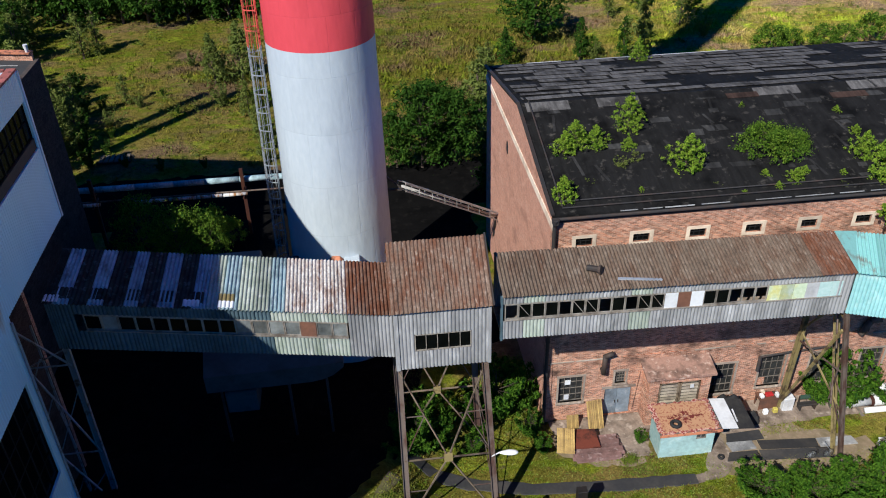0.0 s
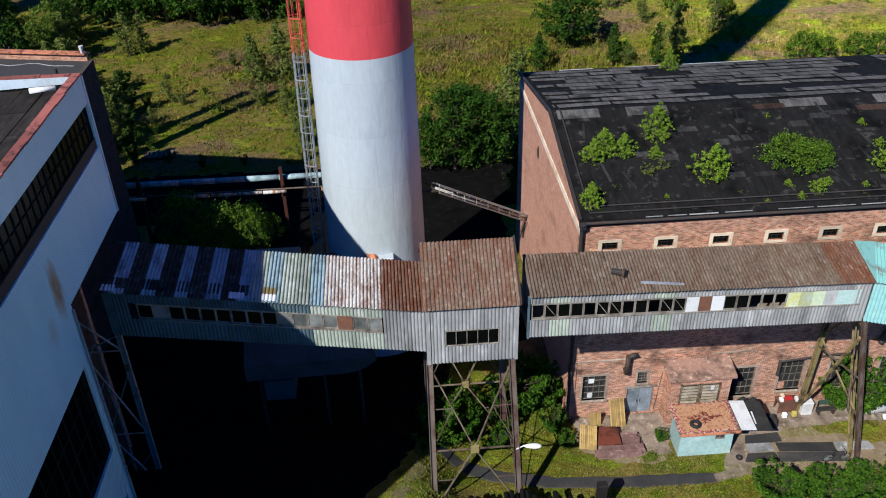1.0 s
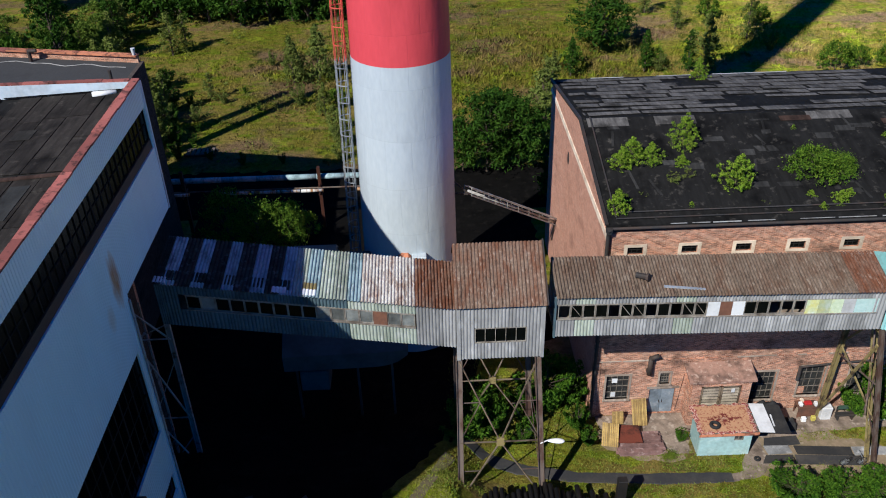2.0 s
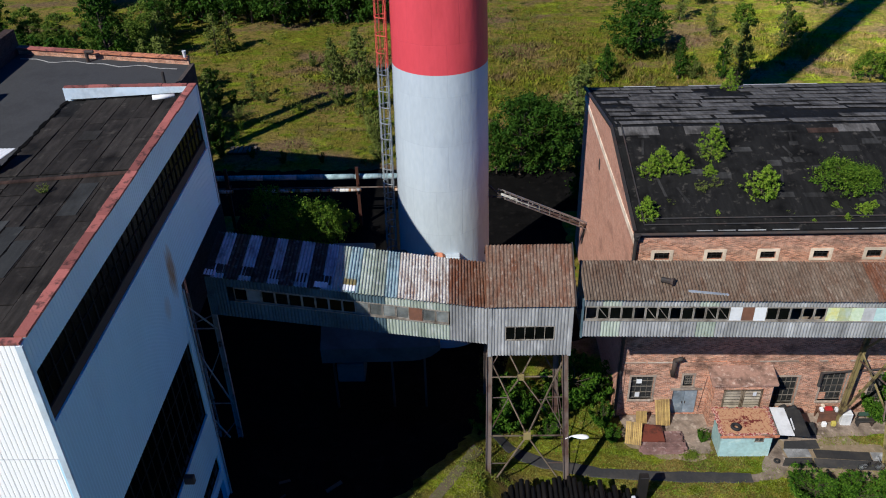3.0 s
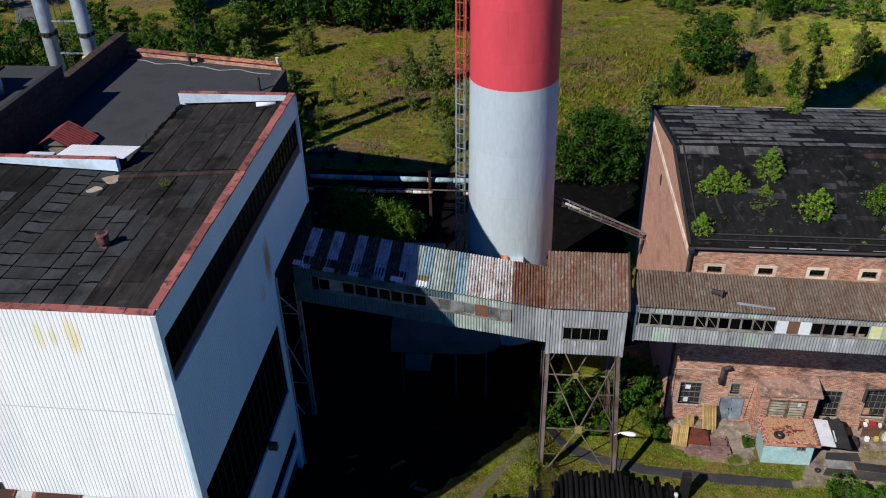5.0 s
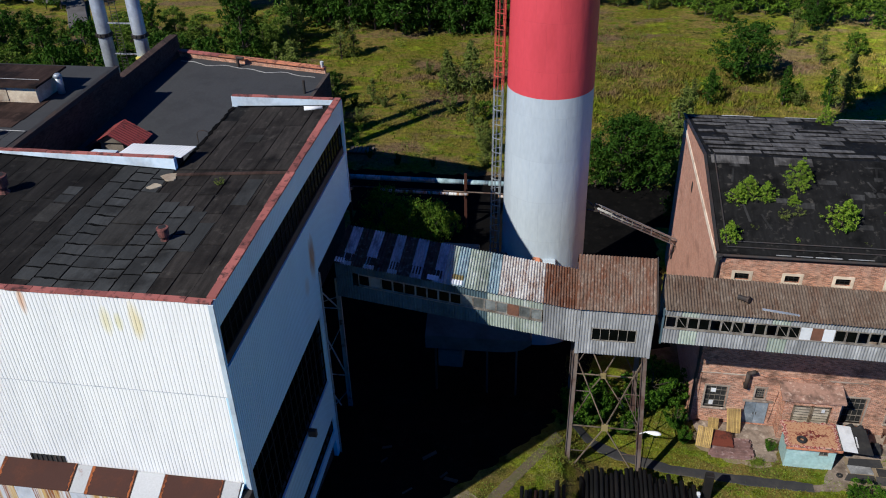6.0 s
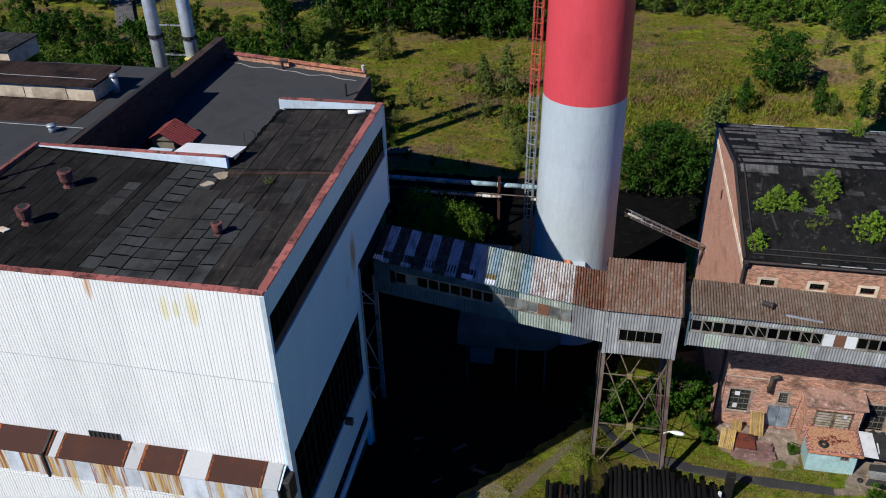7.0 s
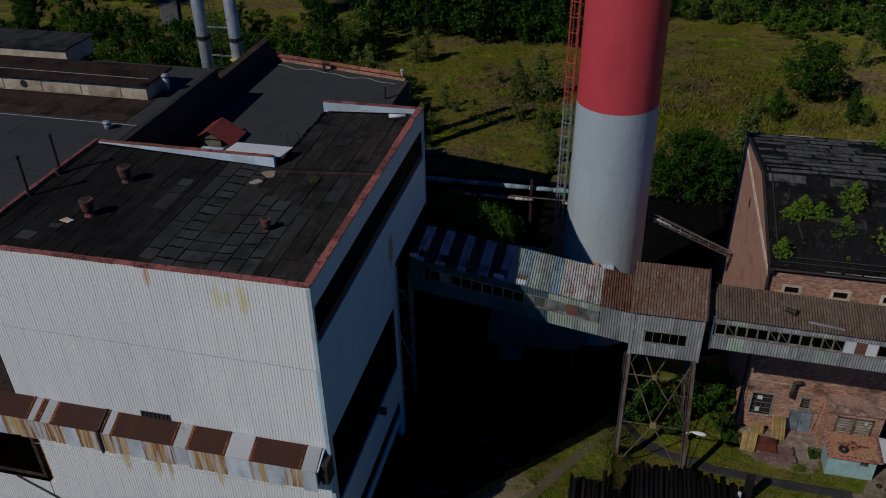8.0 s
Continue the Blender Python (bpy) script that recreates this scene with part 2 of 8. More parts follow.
M_FELT_SLATE = felt_material("slate_grey_felt", (0.0340, 0.0350, 0.0350), (0.0250, 0.0252, 0.0248), (0.064, 0.064, 0.061), 0.35, 1.75)
M_TAR_SEAM = worn("brushed_tar", (0.0050, 0.0050, 0.0050), (0.0085, 0.0080, 0.0078), None, 1.0, 6, 0.95, None, 0.1, 0.1, 0.02)
M_FELT_DUN = felt_material("dun_worn_felt", (0.034, 0.0325, 0.030), (0.023, 0.022, 0.020), (0.064, 0.061, 0.055), 0.5, 1.25)
M_FELT_SOOT = felt_material("black_brown_felt", (0.0135, 0.0125, 0.0115), (0.0078, 0.0074, 0.0070), (0.046, 0.042, 0.037), 0.75, 1.5)
M_TRAY = rusty("tray_rust", (0.150, 0.038, 0.020), (0.075, 0.026, 0.016), 0.46, 1.2)
M_FELT_GREY = felt_material("grey_felt", (0.053, 0.054, 0.057), (0.049, 0.050, 0.053), (0.062, 0.063, 0.066), 0.05, 1.08)
M_FELT_RUST = felt_material("reddish_felt", (0.030, 0.019, 0.015), (0.014, 0.010, 0.009), (0.085, 0.058, 0.044))
M_WHITE = worn("white_sheet", (0.80, 0.81, 0.82), (0.70, 0.71, 0.73), None, 0.3, 3, 0.55, (1, 1, 0.35), 0.02, 0.05)
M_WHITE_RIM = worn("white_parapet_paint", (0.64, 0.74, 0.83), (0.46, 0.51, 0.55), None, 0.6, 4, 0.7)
OCHRE = (0.66, 0.46, 0.10)
M_WHITE_FRONT = stained_white("white_front_sheet", "X", [(-19.41, 23.4, 0.26, 0.75, (0.84, 0.76, 0.42), 0.7), (-18.83, 23.4, 0.18, 0.5, (0.82, 0.78, 0.48), 0.8), (-18.04, 23.5, 0.32, 1.0, (0.84, 0.72, 0.36), 0.75),
    (-23.02, 24.2, 0.18, 0.8, (0.70, 0.40, 0.20), 0.9), (-27.5, 11.6, 0.3, 2.2, OCHRE, 0.9), (-25.5, 11.4, 0.3, 2.0, OCHRE, 0.95), (-24.7, 11.6, 0.22, 2.4, (0.55, 0.30, 0.08), 0.9), (-21.5, 11.4, 0.3, 1.9, OCHRE, 0.95),
    (-32.6, 11.8, 0.5, 1.2, OCHRE, 0.9), (-29.2, 12.0, 0.4, 1.2, OCHRE, 0.6), (-17.6, 11.8, 0.35, 1.5, OCHRE, 0.7)])
# white sheets tinted blue as if skylit; the stains are the sheet's own
M_WHITE_EAST_SKY = stained_white("white_east_sheet_sky_blue", "Y", [(27.4, 18.7, 0.55, 1.4, (0.40, 0.25, 0.13), 0.95), (26.0, 17.6, 0.4, 0.7, (0.50, 0.42, 0.34), 0.4), (15.3, 12.5, 0.35, 3.0, (0.52, 0.46, 0.36), 0.5)], 0.27, 0.8, (0.62, 0.86, 1.04))
M_LAP = worn("dirty_lap_joint", (0.50, 0.52, 0.56), (0.36, 0.38, 0.41), (0.72, 0.73, 0.75), 1.1, 5, 0.7)
M_STREAK = streaked("rust_run_flashing", (0.68, 0.70, 0.74), (0.58, 0.40, 0.15), (0.27, 0.105, 0.032))
M_FLASH_CLEAN = worn("zinc_white_flashing", (0.66, 0.69, 0.75), (0.42, 0.44, 0.48), None, 1.1, 5, 0.55, (1, 1, 0.5), 0.15)
M_RUST_EDGE = rusty("orange_rust_rim", (0.48, 0.15, 0.035), (0.30, 0.09, 0.03), 0.48, 2.0)
M_COPING = rusty("red_coping", (0.31, 0.106, 0.086), (0.13, 0.055, 0.046), 0.43, 2.6, (1, 1, 1), 0.8, 0.32)
M_LID = rusty("dark_red_sheet", (0.185, 0.036, 0.033), (0.11, 0.027, 0.024), 0.42, 2.0)
M_VENT = rusty("vent_rust", (0.17, 0.065, 0.052), (0.075, 0.035, 0.028), 0.46, 2.5)
M_ORANGE = rusty("orange_tiles", (0.50, 0.20, 0.10), (0.24, 0.10, 0.06), 0.46, 2.0)
M_RUST = rusty("deep_rust", (0.046, 0.0155, 0.0085), (0.085, 0.026, 0.0105), 0.42, 0.8, (1, 1, 1), 0.8, 0.08)
M_FLASHING = rusty("rust_streaked_flashing", (0.66, 0.66, 0.66), (0.44, 0.21, 0.055), 0.50, 1.1, (2.6, 1, 0.16))
M_PALE_SHEET = rusty("pale_rust_edged_sheet", (0.46, 0.46, 0.46), (0.30, 0.12, 0.05), 0.31, 1.5)
# brick darkened to stand in for deep shade on walls and in recesses
M_BRICK_SHADE = brick_material("shade_dark_brick", (0.060, 0.040, 0.034), (0.045, 0.032, 0.028), (0.07, 0.06, 0.055), (0.025, 0.022, 0.02), (0.09, 0.065, 0.055))
M_CHIMNEY = seamed_paint("white_chimney_paint", (0.50, 0.555, 0.60), (0.42, 0.465, 0.51), -1.88, 47.3, 3.2)
M_CHIMNEY_RED = seamed_paint("red_chimney_paint", (0.62, 0.070, 0.085), (0.52, 0.055, 0.065), -1.88, 47.3, 3.2)
M_STEEL_WHITE = rusty("white_steel", (0.27, 0.29, 0.31), (0.12, 0.09, 0.07), 0.40, 2.0)
# the pale duct's colour is lowered to carry the shade under the bridge
M_DUCT = worn("shade_dark_duct", (0.055, 0.066, 0.076), (0.034, 0.040, 0.046), None, 0.6, 4, 0.6)
M_STEEL_RED = rusty("red_steel", (0.55, 0.09, 0.06), (0.25, 0.08, 0.05), 0.42, 2.0)
M_STEEL_BROWN = rusty("brown_steel", (0.135, 0.106, 0.086), (0.110, 0.062, 0.045), 0.48, 1.2, (1, 1, 0.4))
M_STEEL_OCHRE = rusty("ochre_steel", (0.255, 0.205, 0.080), (0.120, 0.085, 0.045), 0.45, 1.4)
M_STEEL_PALE = worn("pale_grey_steel", (0.36, 0.36, 0.36), (0.20, 0.19, 0.18), None, 1.2, 6, 0.7)
M_STEEL_DUN = rusty("dun_steel", (0.185, 0.145, 0.095), (0.105, 0.072, 0.048), 0.46, 1.4)
M_STEEL_DARK = worn("dark_steel", (0.035, 0.033, 0.032), (0.060, 0.040, 0.030), None, 1.0, 6, 0.7)
M_ZINC = worn("zinc_pipe", (0.42, 0.45, 0.49), (0.30, 0.32, 0.35), None, 0.8, 4, 0.45, None, 0.1, 0.1, 0.5, 0.3)
M_ASB_GREY = worn("grey_corrugated_sheet", (0.325, 0.326, 0.328), (0.190, 0.191, 0.193), (0.47, 0.472, 0.475), 0.9, 8, 0.92, (1, 1, 0.3), 0.16, 0.25, 0.1)
M_ASB_GREEN = worn("greenish_corrugated_sheet", (0.37, 0.41, 0.35), (0.25, 0.29, 0.23), (0.52, 0.54, 0.51), 0.9, 7, 0.92, (1, 1, 0.4), 0.18, 0.25, 0.1)
M_ASB_DARK = worn("mossy_corrugated_sheet", (0.044, 0.048, 0.040), (0.022, 0.022, 0.018), (0.11, 0.135, 0.135), 1.4, 7, 0.95, None, 0.2, 0.25, 0.08)
M_ASB_LIGHT = worn("pale_corrugated_sheet", (0.34, 0.455, 0.50), (0.15, 0.205, 0.225), (0.47, 0.56, 0.60), 1.6, 7, 0.9, (1.5, 0.6, 1), 0.18, 0.25, 0.1)
M_ASB_WHITE = worn("white_corrugated_sheet", (0.80, 0.82, 0.84), (0.62, 0.64, 0.66), None, 1.5, 7, 0.8, None, 0.1)
M_OLIVE_SHEET = worn("olive_translucent_sheet", (0.22, 0.18, 0.07), (0.14, 0.11, 0.05), None, 1.5, 7, 0.8)
M_ASB_BLUE_SHADE = worn("blue_grey_shade_sheet", (0.085, 0.125, 0.150), (0.055, 0.080, 0.095), None, 0.9, 7, 0.92, None, 0.15, 0.25, 0.1)
M_ROOF_BROWN = lichened("brown_grey_roof_sheet", (0.158, 0.120, 0.088), (0.120, 0.075, 0.050), (0.24, 0.195, 0.152), (0.050, 0.039, 0.031), 0.46)
M_ROOF_RED = lichened("red_brown_roof_sheet", (0.180, 0.128, 0.095), (0.140, 0.068, 0.041), (0.29, 0.23, 0.185), (0.060, 0.040, 0.029), 0.49)
M_ROOF_RUST = lichened("rusted_roof_sheet", (0.175, 0.112, 0.080), (0.142, 0.062, 0.034), (0.26, 0.19, 0.150), (0.066, 0.038, 0.027), 0.53)
M_ROOF_MOTTLE = lichened("mottled_roof_sheet", (0.56, 0.535, 0.49), (0.25, 0.150, 0.100), (0.70, 0.68, 0.64), (0.17, 0.12, 0.09), 0.45)
M_CYAN = rusty("turquoise_sheet", (0.24, 0.47, 0.44), (0.22, 0.17, 0.13), 0.38, 0.9, (1.3, 0.6, 1))
M_CYAN_PALE = worn("pale_turquoise_board", (0.52, 0.68, 0.65), (0.42, 0.58, 0.56), None, 1.2, 6, 0.8)
M_CYAN_WALL = worn("turquoise_wall_sheet", (0.34, 0.60, 0.60), (0.26, 0.46, 0.52), (0.52, 0.70, 0.68), 0.6, 4, 0.8, None, 0.08, 0.2, 0.15)
M_SHED = worn("pale_turquoise_render", (0.38, 0.54, 0.525), (0.32, 0.44, 0.42), (0.47, 0.60, 0.57), 0.7, 5, 0.85)
def carpet_material():
    """Orange carpet with a dark red medallion and a mottled red and pink border, 3.6 x 2.3 m from (15.5, 32.4)."""
    n = Nodes("old_carpet")
    s = n.add("ShaderNodeSeparateXYZ", Vector=n.coord)
    dx = n.math("ABSOLUTE", n.math("DIVIDE", n.math("SUBTRACT", s.outputs["X"], 17.3), 1.8))
    dy = n.math("ABSOLUTE", n.math("DIVIDE", n.math("SUBTRACT", s.outputs["Y"], 33.54), 1.14))
    wob = n.math("MULTIPLY", n.math("SUBTRACT", n.noise(3.5, 5), 0.5), 0.5)
    edge = n.math("ADD", n.math("MAXIMUM", dx, dy), wob)
    mid = n.math("ADD", n.math("ADD", n.math("MULTIPLY", dx, 1.2), n.math("MULTIPLY", dy, 1.7)), n.math("MULTIPLY", wob, 3.2))
    spots = n.mix(n.ramp(n.noise(7, 4), 0.52, 0.60), (0.44, 0.255, 0.140), (0.30, 0.125, 0.075))
    border = n.mix(n.ramp(n.noise(9, 4), 0.47, 0.57), (0.23, 0.055, 0.048), (0.52, 0.33, 0.26))
    c = n.mix(n.ramp(edge, 0.86, 0.90), spots, border)
    c = n.mix(n.math("MULTIPLY", n.ramp(mid, 0.66, 0.58), n.ramp(n.noise(5, 4), 0.42, 0.50)), c, (0.135, 0.030, 0.026))
    c = n.mix(n.ramp(mid, 0.16, 0.10), c, (0.40, 0.26, 0.18))
    n.bump(n.noise(20, 3), 0.4, 0.02)
    return n.finish(c, 0.95, 0.0, 0.1)


M_CARPET = carpet_material()
M_FRAME = worn("grey_window_frame", (0.27, 0.245, 0.21), (0.12, 0.10, 0.08), None, 2, 9, 0.85)
M_FRAME_HALL = worn("weathered_hall_frame", (0.17, 0.15, 0.125), (0.07, 0.06, 0.05), None, 2, 9, 0.85)
M_FRAME_DARK = worn("dark_window_frame", (0.020, 0.021, 0.022), (0.012, 0.011, 0.010), None, 2, 9, 0.8, None, 0.25, 0.25, 0.04)
M_GLASS = glass_material("dusty_glass", (0.004, 0.005, 0.005), 0.22)
M_GLASS_PALE = worn("dirty_pane", (0.17, 0.18, 0.175), (0.07, 0.075, 0.075), None, 1.0, 6, 0.35, None, 0.5)
M_PANE_HALL = worn("grimy_hall_pane", (0.030, 0.031, 0.030), (0.014, 0.014, 0.014), (0.060, 0.062, 0.060), 1.1, 6, 0.3, None, 0.4, 0.05, 0.2)
M_BOARD_WHITE = worn("white_board", (0.72, 0.73, 0.74), (0.55, 0.55, 0.55), None, 1.0, 6, 0.7)
M_BOARD_GREEN = worn("pale_green_board", (0.52, 0.60, 0.42), (0.58, 0.55, 0.16), (0.62, 0.68, 0.60), 1.1, 6, 0.8)
M_BOARD_BROWN = worn("brown_board", (0.16, 0.075, 0.045), (0.09, 0.05, 0.035), None, 1.0, 6, 0.8)
M_DOOR = worn("blue_grey_steel_door", (0.20, 0.24, 0.28), (0.13, 0.15, 0.17), (0.33, 0.36, 0.39), 1.0, 5, 0.6)
M_WOOD = worn("grey_wood", (0.17, 0.145, 0.115), (0.09, 0.075, 0.06), None, 1.2, 9, 0.9)
M_WOOD_YELLOW = worn("ochre_slats", (0.42, 0.29, 0.09), (0.25, 0.165, 0.06), None, 1.5, 8, 0.8)
M_PLANK = worn("weathered_plank", (0.22, 0.13, 0.115), (0.12, 0.07, 0.06), (0.33, 0.24, 0.22), 1.5, 8, 0.9)
M_RUBBER = worn("black_rubber", (0.018, 0.018, 0.019), (0.035, 0.033, 0.030), None, 1.0, 8, 0.8)
M_BELT = worn("conveyor_belt", (0.034, 0.034, 0.036), (0.06, 0.055, 0.05), None, 0.7, 6, 0.8)
M_TAR = worn("tarred_pipe", (0.010, 0.010, 0.010), (0.022, 0.018, 0.016), None, 0.8, 6, 0.6, None, 0.4)
M_LAMP = worn("white_lamp_shell", (0.80, 0.80, 0.79), (0.70, 0.70, 0.69), None, 2.0, 5, 0.4)
M_CREAM = worn("cream_plaster", (0.55, 0.47, 0.34), (0.34, 0.26, 0.18), None, 0.7, 6, 0.9)
M_SLAT = worn("grey_beige_slat", (0.29, 0.25, 0.185), (0.17, 0.14, 0.105), None, 1.5, 8, 0.85)
M_YELLOW = worn("yellow_paint", (0.65, 0.55, 0.10), (0.50, 0.42, 0.10), None, 2, 6, 0.6)
M_RED = worn("red_plastic", (0.50, 0.03, 0.03), (0.38, 0.03, 0.03), None, 2, 6, 0.4)
M_BARK = worn("bark", (0.10, 0.075, 0.055), (0.05, 0.04, 0.03), None, 2, 9, 0.95)
M_LEAF = leaf_material("green_leaves", (0.018, 0.055, 0.004), (0.185, 0.275, 0.020), (0.095, 0.180, 0.012))
M_LEAF_WOOD = leaf_material("wood_leaves", (0.050, 0.100, 0.012), (0.180, 0.235, 0.030), (0.110, 0.165, 0.020))
M_LEAF_DARK = leaf_material("dark_leaves", (0.014, 0.042, 0.004), (0.066, 0.125, 0.010), (0.032, 0.076, 0.006))
M_LEAF_BRIGHT = leaf_material("bright_leaves", (0.055, 0.130, 0.006), (0.340, 0.440, 0.034), (0.200, 0.325, 0.017))
M_LEAF_OLIVE = leaf_material("olive_leaves", (0.095, 0.130, 0.022), (0.195, 0.220, 0.050), (0.130, 0.170, 0.030))
M_GRASS = leaf_material("yard_grass", (0.090, 0.175, 0.010), (0.215, 0.280, 0.024), (0.290, 0.225, 0.095), 0.7)
M_LEAF_YARD = leaf_material("deep_green_leaves", (0.009, 0.036, 0.003), (0.105, 0.195, 0.010), (0.042, 0.105, 0.005))
# near-black ground colour that stands in for deep shade
M_SHADE_GROUND = worn("shade_black_ground", (0.0065, 0.0062, 0.0060), (0.0042, 0.0041, 0.0040), (0.012, 0.011, 0.010), 0.5, 5, 0.97, None, 0.0, 0.4, 0.02)
M_EARTH = worn("bare_earth", (0.215, 0.165, 0.105), (0.140, 0.115, 0.060), (0.29, 0.24, 0.165), 1.1, 4, 0.97)
M_WEED = leaf_material("yellow_green_weeds", (0.130, 0.175, 0.014), (0.240, 0.230, 0.045), (0.120, 0.185, 0.012))


# ---- building blocks ----
def mesh_of(bm, name, material, smooth=False):
    me = bpy.data.meshes.new(name)
    bm.to_mesh(me)
    bm.free()
    me.materials.append(material)
    if smooth:
        me.polygons.foreach_set("use_smooth", [True] * len(me.polygons))
    return me


def thing(name, label, category, at=(0, 0, 0), group="", kind=""):
    ob = new(name)
    ob.empty_display_size = 0.2
    ob.location = at
    return tagged(ob, label, category, group, kind)


def under(ob, parent, at=(0, 0, 0), turn=0.0):
    """Parents ob so that its mesh, drawn in world metres, stays where it is, moved by at."""
    ob.parent = parent
    ob.location = Vector(at) - (parent.location if parent.type == "EMPTY" else Vector((0, 0, 0)))
    ob.rotation_euler = (0, 0, radians(turn))
    return ob


def part(name, bm, material, parent, label="", smooth=False):
    ob = under(new(name, mesh_of(bm, name, material, smooth)), parent)
    return tagged(ob, label) if label else ob


def again(name, me, parent, at, turn=0.0, label=""):
    """One more piece on the mesh me, at a place of its own."""
    ob = under(new(name, me), parent, at, turn)
    return tagged(ob, label) if label else ob


def solid(name, bm, material, label, category, group="", kind="", smooth=False):
    ob = new(name, mesh_of(bm, name, material, smooth))
    return tagged(ob, label, category, group, kind)


def box(x0, x1, y0, y1, z0, z1, bm=None, bevel=0.0):
    bm = bm or bmesh.new()
    co = [(x, y, z) for z in (z0, z1) for y in (y0, y1) for x in (x0, x1)]
    v = [bm.verts.new(c) for c in co]
    fs = [bm.faces.new([v[i] for i in f]) for f in ((0, 2, 3, 1), (4, 5, 7, 6), (0, 1, 5, 4), (2, 6, 7, 3), (0, 4, 6, 2), (1, 3, 7, 5))]
    if bevel:
        es = list({e for f in fs for e in f.edges})
        bmesh.ops.bevel(bm, geom=es, offset=bevel, segments=1, affect="EDGES")
    return bm


def prism(points, along, bm=None):
    """Closed solid: the polygon of points pushed along a vector."""
    bm = bm or bmesh.new()
    a = [bm.verts.new(p) for p in points]
    b = [bm.verts.new(Vector(p) + Vector(along)) for p in points]
    n = len(a)
    bm.faces.new(a[::-1])
    bm.faces.new(b)
    for i in range(n):
        bm.faces.new((a[i], a[(i + 1) % n], b[(i + 1) % n], b[i]))
    bmesh.ops.recalc_face_normals(bm, faces=bm.faces[:])
    return bm


def tube(a, b, r, bm=None, n=10, r2=None, caps=True):
    bm = bm or bmesh.new()
    a, b = Vector(a), Vector(b)
    w = (b - a).normalized()
    u = w.orthogonal().normalized()
    v = w.cross(u)
    r2 = r if r2 is None else r2
    ra, rb = [], []
    for i in range(n):
        t = 2 * math.pi * i / n
        d = u * math.cos(t) + v * math.sin(t)
        ra.append(bm.verts.new(a + d * r))
        rb.append(bm.verts.new(b + d * r2))
    for i in range(n):
        bm.faces.new((ra[i], ra[(i + 1) % n], rb[(i + 1) % n], rb[i]))
    if caps:
        bm.faces.new(ra[::-1])
        bm.faces.new(rb)
    return bm


def bar(a, b, w, h, bm=None, up=(0, 0, 1)):
    """Straight bar of section w x h from a to b."""
    bm = bm or bmesh.new()
    a, b = Vector(a), Vector(b)
    d = (b - a).normalized()
    up = Vector(up)
    if abs(d.dot(up)) > 0.98:
        up = Vector((0, 1, 0))
    s = d.cross(up).normalized() * (w / 2)
    t = s.cross(d).normalized() * (h / 2)
    va = [bm.verts.new(a + p) for p in (s + t, s - t, -s - t, -s + t)]
    vb = [bm.verts.new(b + p) for p in (s + t, s - t, -s - t, -s + t)]
    bm.faces.new(va)
    bm.faces.new(vb[::-1])
    for i in range(4):
        bm.faces.new((va[i], vb[i], vb[(i + 1) % 4], va[(i + 1) % 4]))
    return bm


def bent_bar(points, w, bm=None):
    """One bar of square section w that follows the points."""
    bm = bm or bmesh.new()
    rings = []
    for i, p in enumerate(points):
        d = (points[min(i + 1, len(points) - 1)] - points[max(i - 1, 0)]).normalized()
        up = Vector((0, 0, 1)) if abs(d.z) < 0.9 else Vector((0, 1, 0))
        s = d.cross(up).normalized() * (w / 2)
        t = s.cross(d).normalized() * (w / 2)
        rings.append([bm.verts.new(p + q) for q in (s + t, s - t, -s - t, -s + t)])
    for a, b in zip(rings, rings[1:]):
        for k in range(4):
            bm.faces.new((a[k], b[k], b[(k + 1) % 4], a[(k + 1) % 4]))
    bm.faces.new(rings[0])
    bm.faces.new(rings[-1][::-1])
    return bm


def channel(a, b, w, h, bm=None, up=(0, 1, 0)):
    """Steel column of two flanges and a web."""
    bm = bm or bmesh.new()
    a, b = Vector(a), Vector(b)
    d = (b - a).normalized()
    s = d.cross(Vector(up)).normalized()
    for k in (-1, 1):
        bar(a + s * k * (w / 2 - 0.02), b + s * k * (w / 2 - 0.02), 0.03, h, bm, up)
    bar(a, b, w - 0.06, 0.03, bm, up)
    return bm


WAVE = (-1.0, -0.15, 0.65, 0.95, 1.0, 0.95, 0.65, -0.15)
RIB = (0.0, 0.0, 1.0, 1.0)
GROOVE = (0.0, 1.0, 1.0, 1.0, 1.0, 1.0)


def sheet(o, u, v, waves, amp, profile=WAVE, bm=None, thick=0.012):
    """Corrugated sheet from corner o, waves across u, straight along v, with a lower skin."""
    bm = bm or bmesh.new()
    o, u, v = Vector(o), Vector(u), Vector(v)
    n = u.cross(v).normalized()
    k = len(profile)
    count = waves * k
    rows = []
    for j in range(2):
        rows.append([bm.verts.new(o + u * (i / count) + v * j + n * (amp * profile[i % k])) for i in range(count + 1)])
    for i in range(count):
        bm.faces.new((rows[0][i], rows[0][i + 1], rows[1][i + 1], rows[1][i]))
    low = [[bm.verts.new(w.co - n * thick) for w in r] for r in rows]
    for i in range(count):
        bm.faces.new((low[0][i + 1], low[0][i], low[1][i], low[1][i + 1]))
    # cut ends on vertices of their own, so that the waves stay straight to the edge
    for a, b in ((rows[0][::-1], low[0][::-1]), (rows[1], low[1])):
        p, q = [bm.verts.new(w.co) for w in a], [bm.verts.new(w.co) for w in b]
        for i in range(count):
            bm.faces.new((p[i], p[i + 1], q[i + 1], q[i]))
    return bm


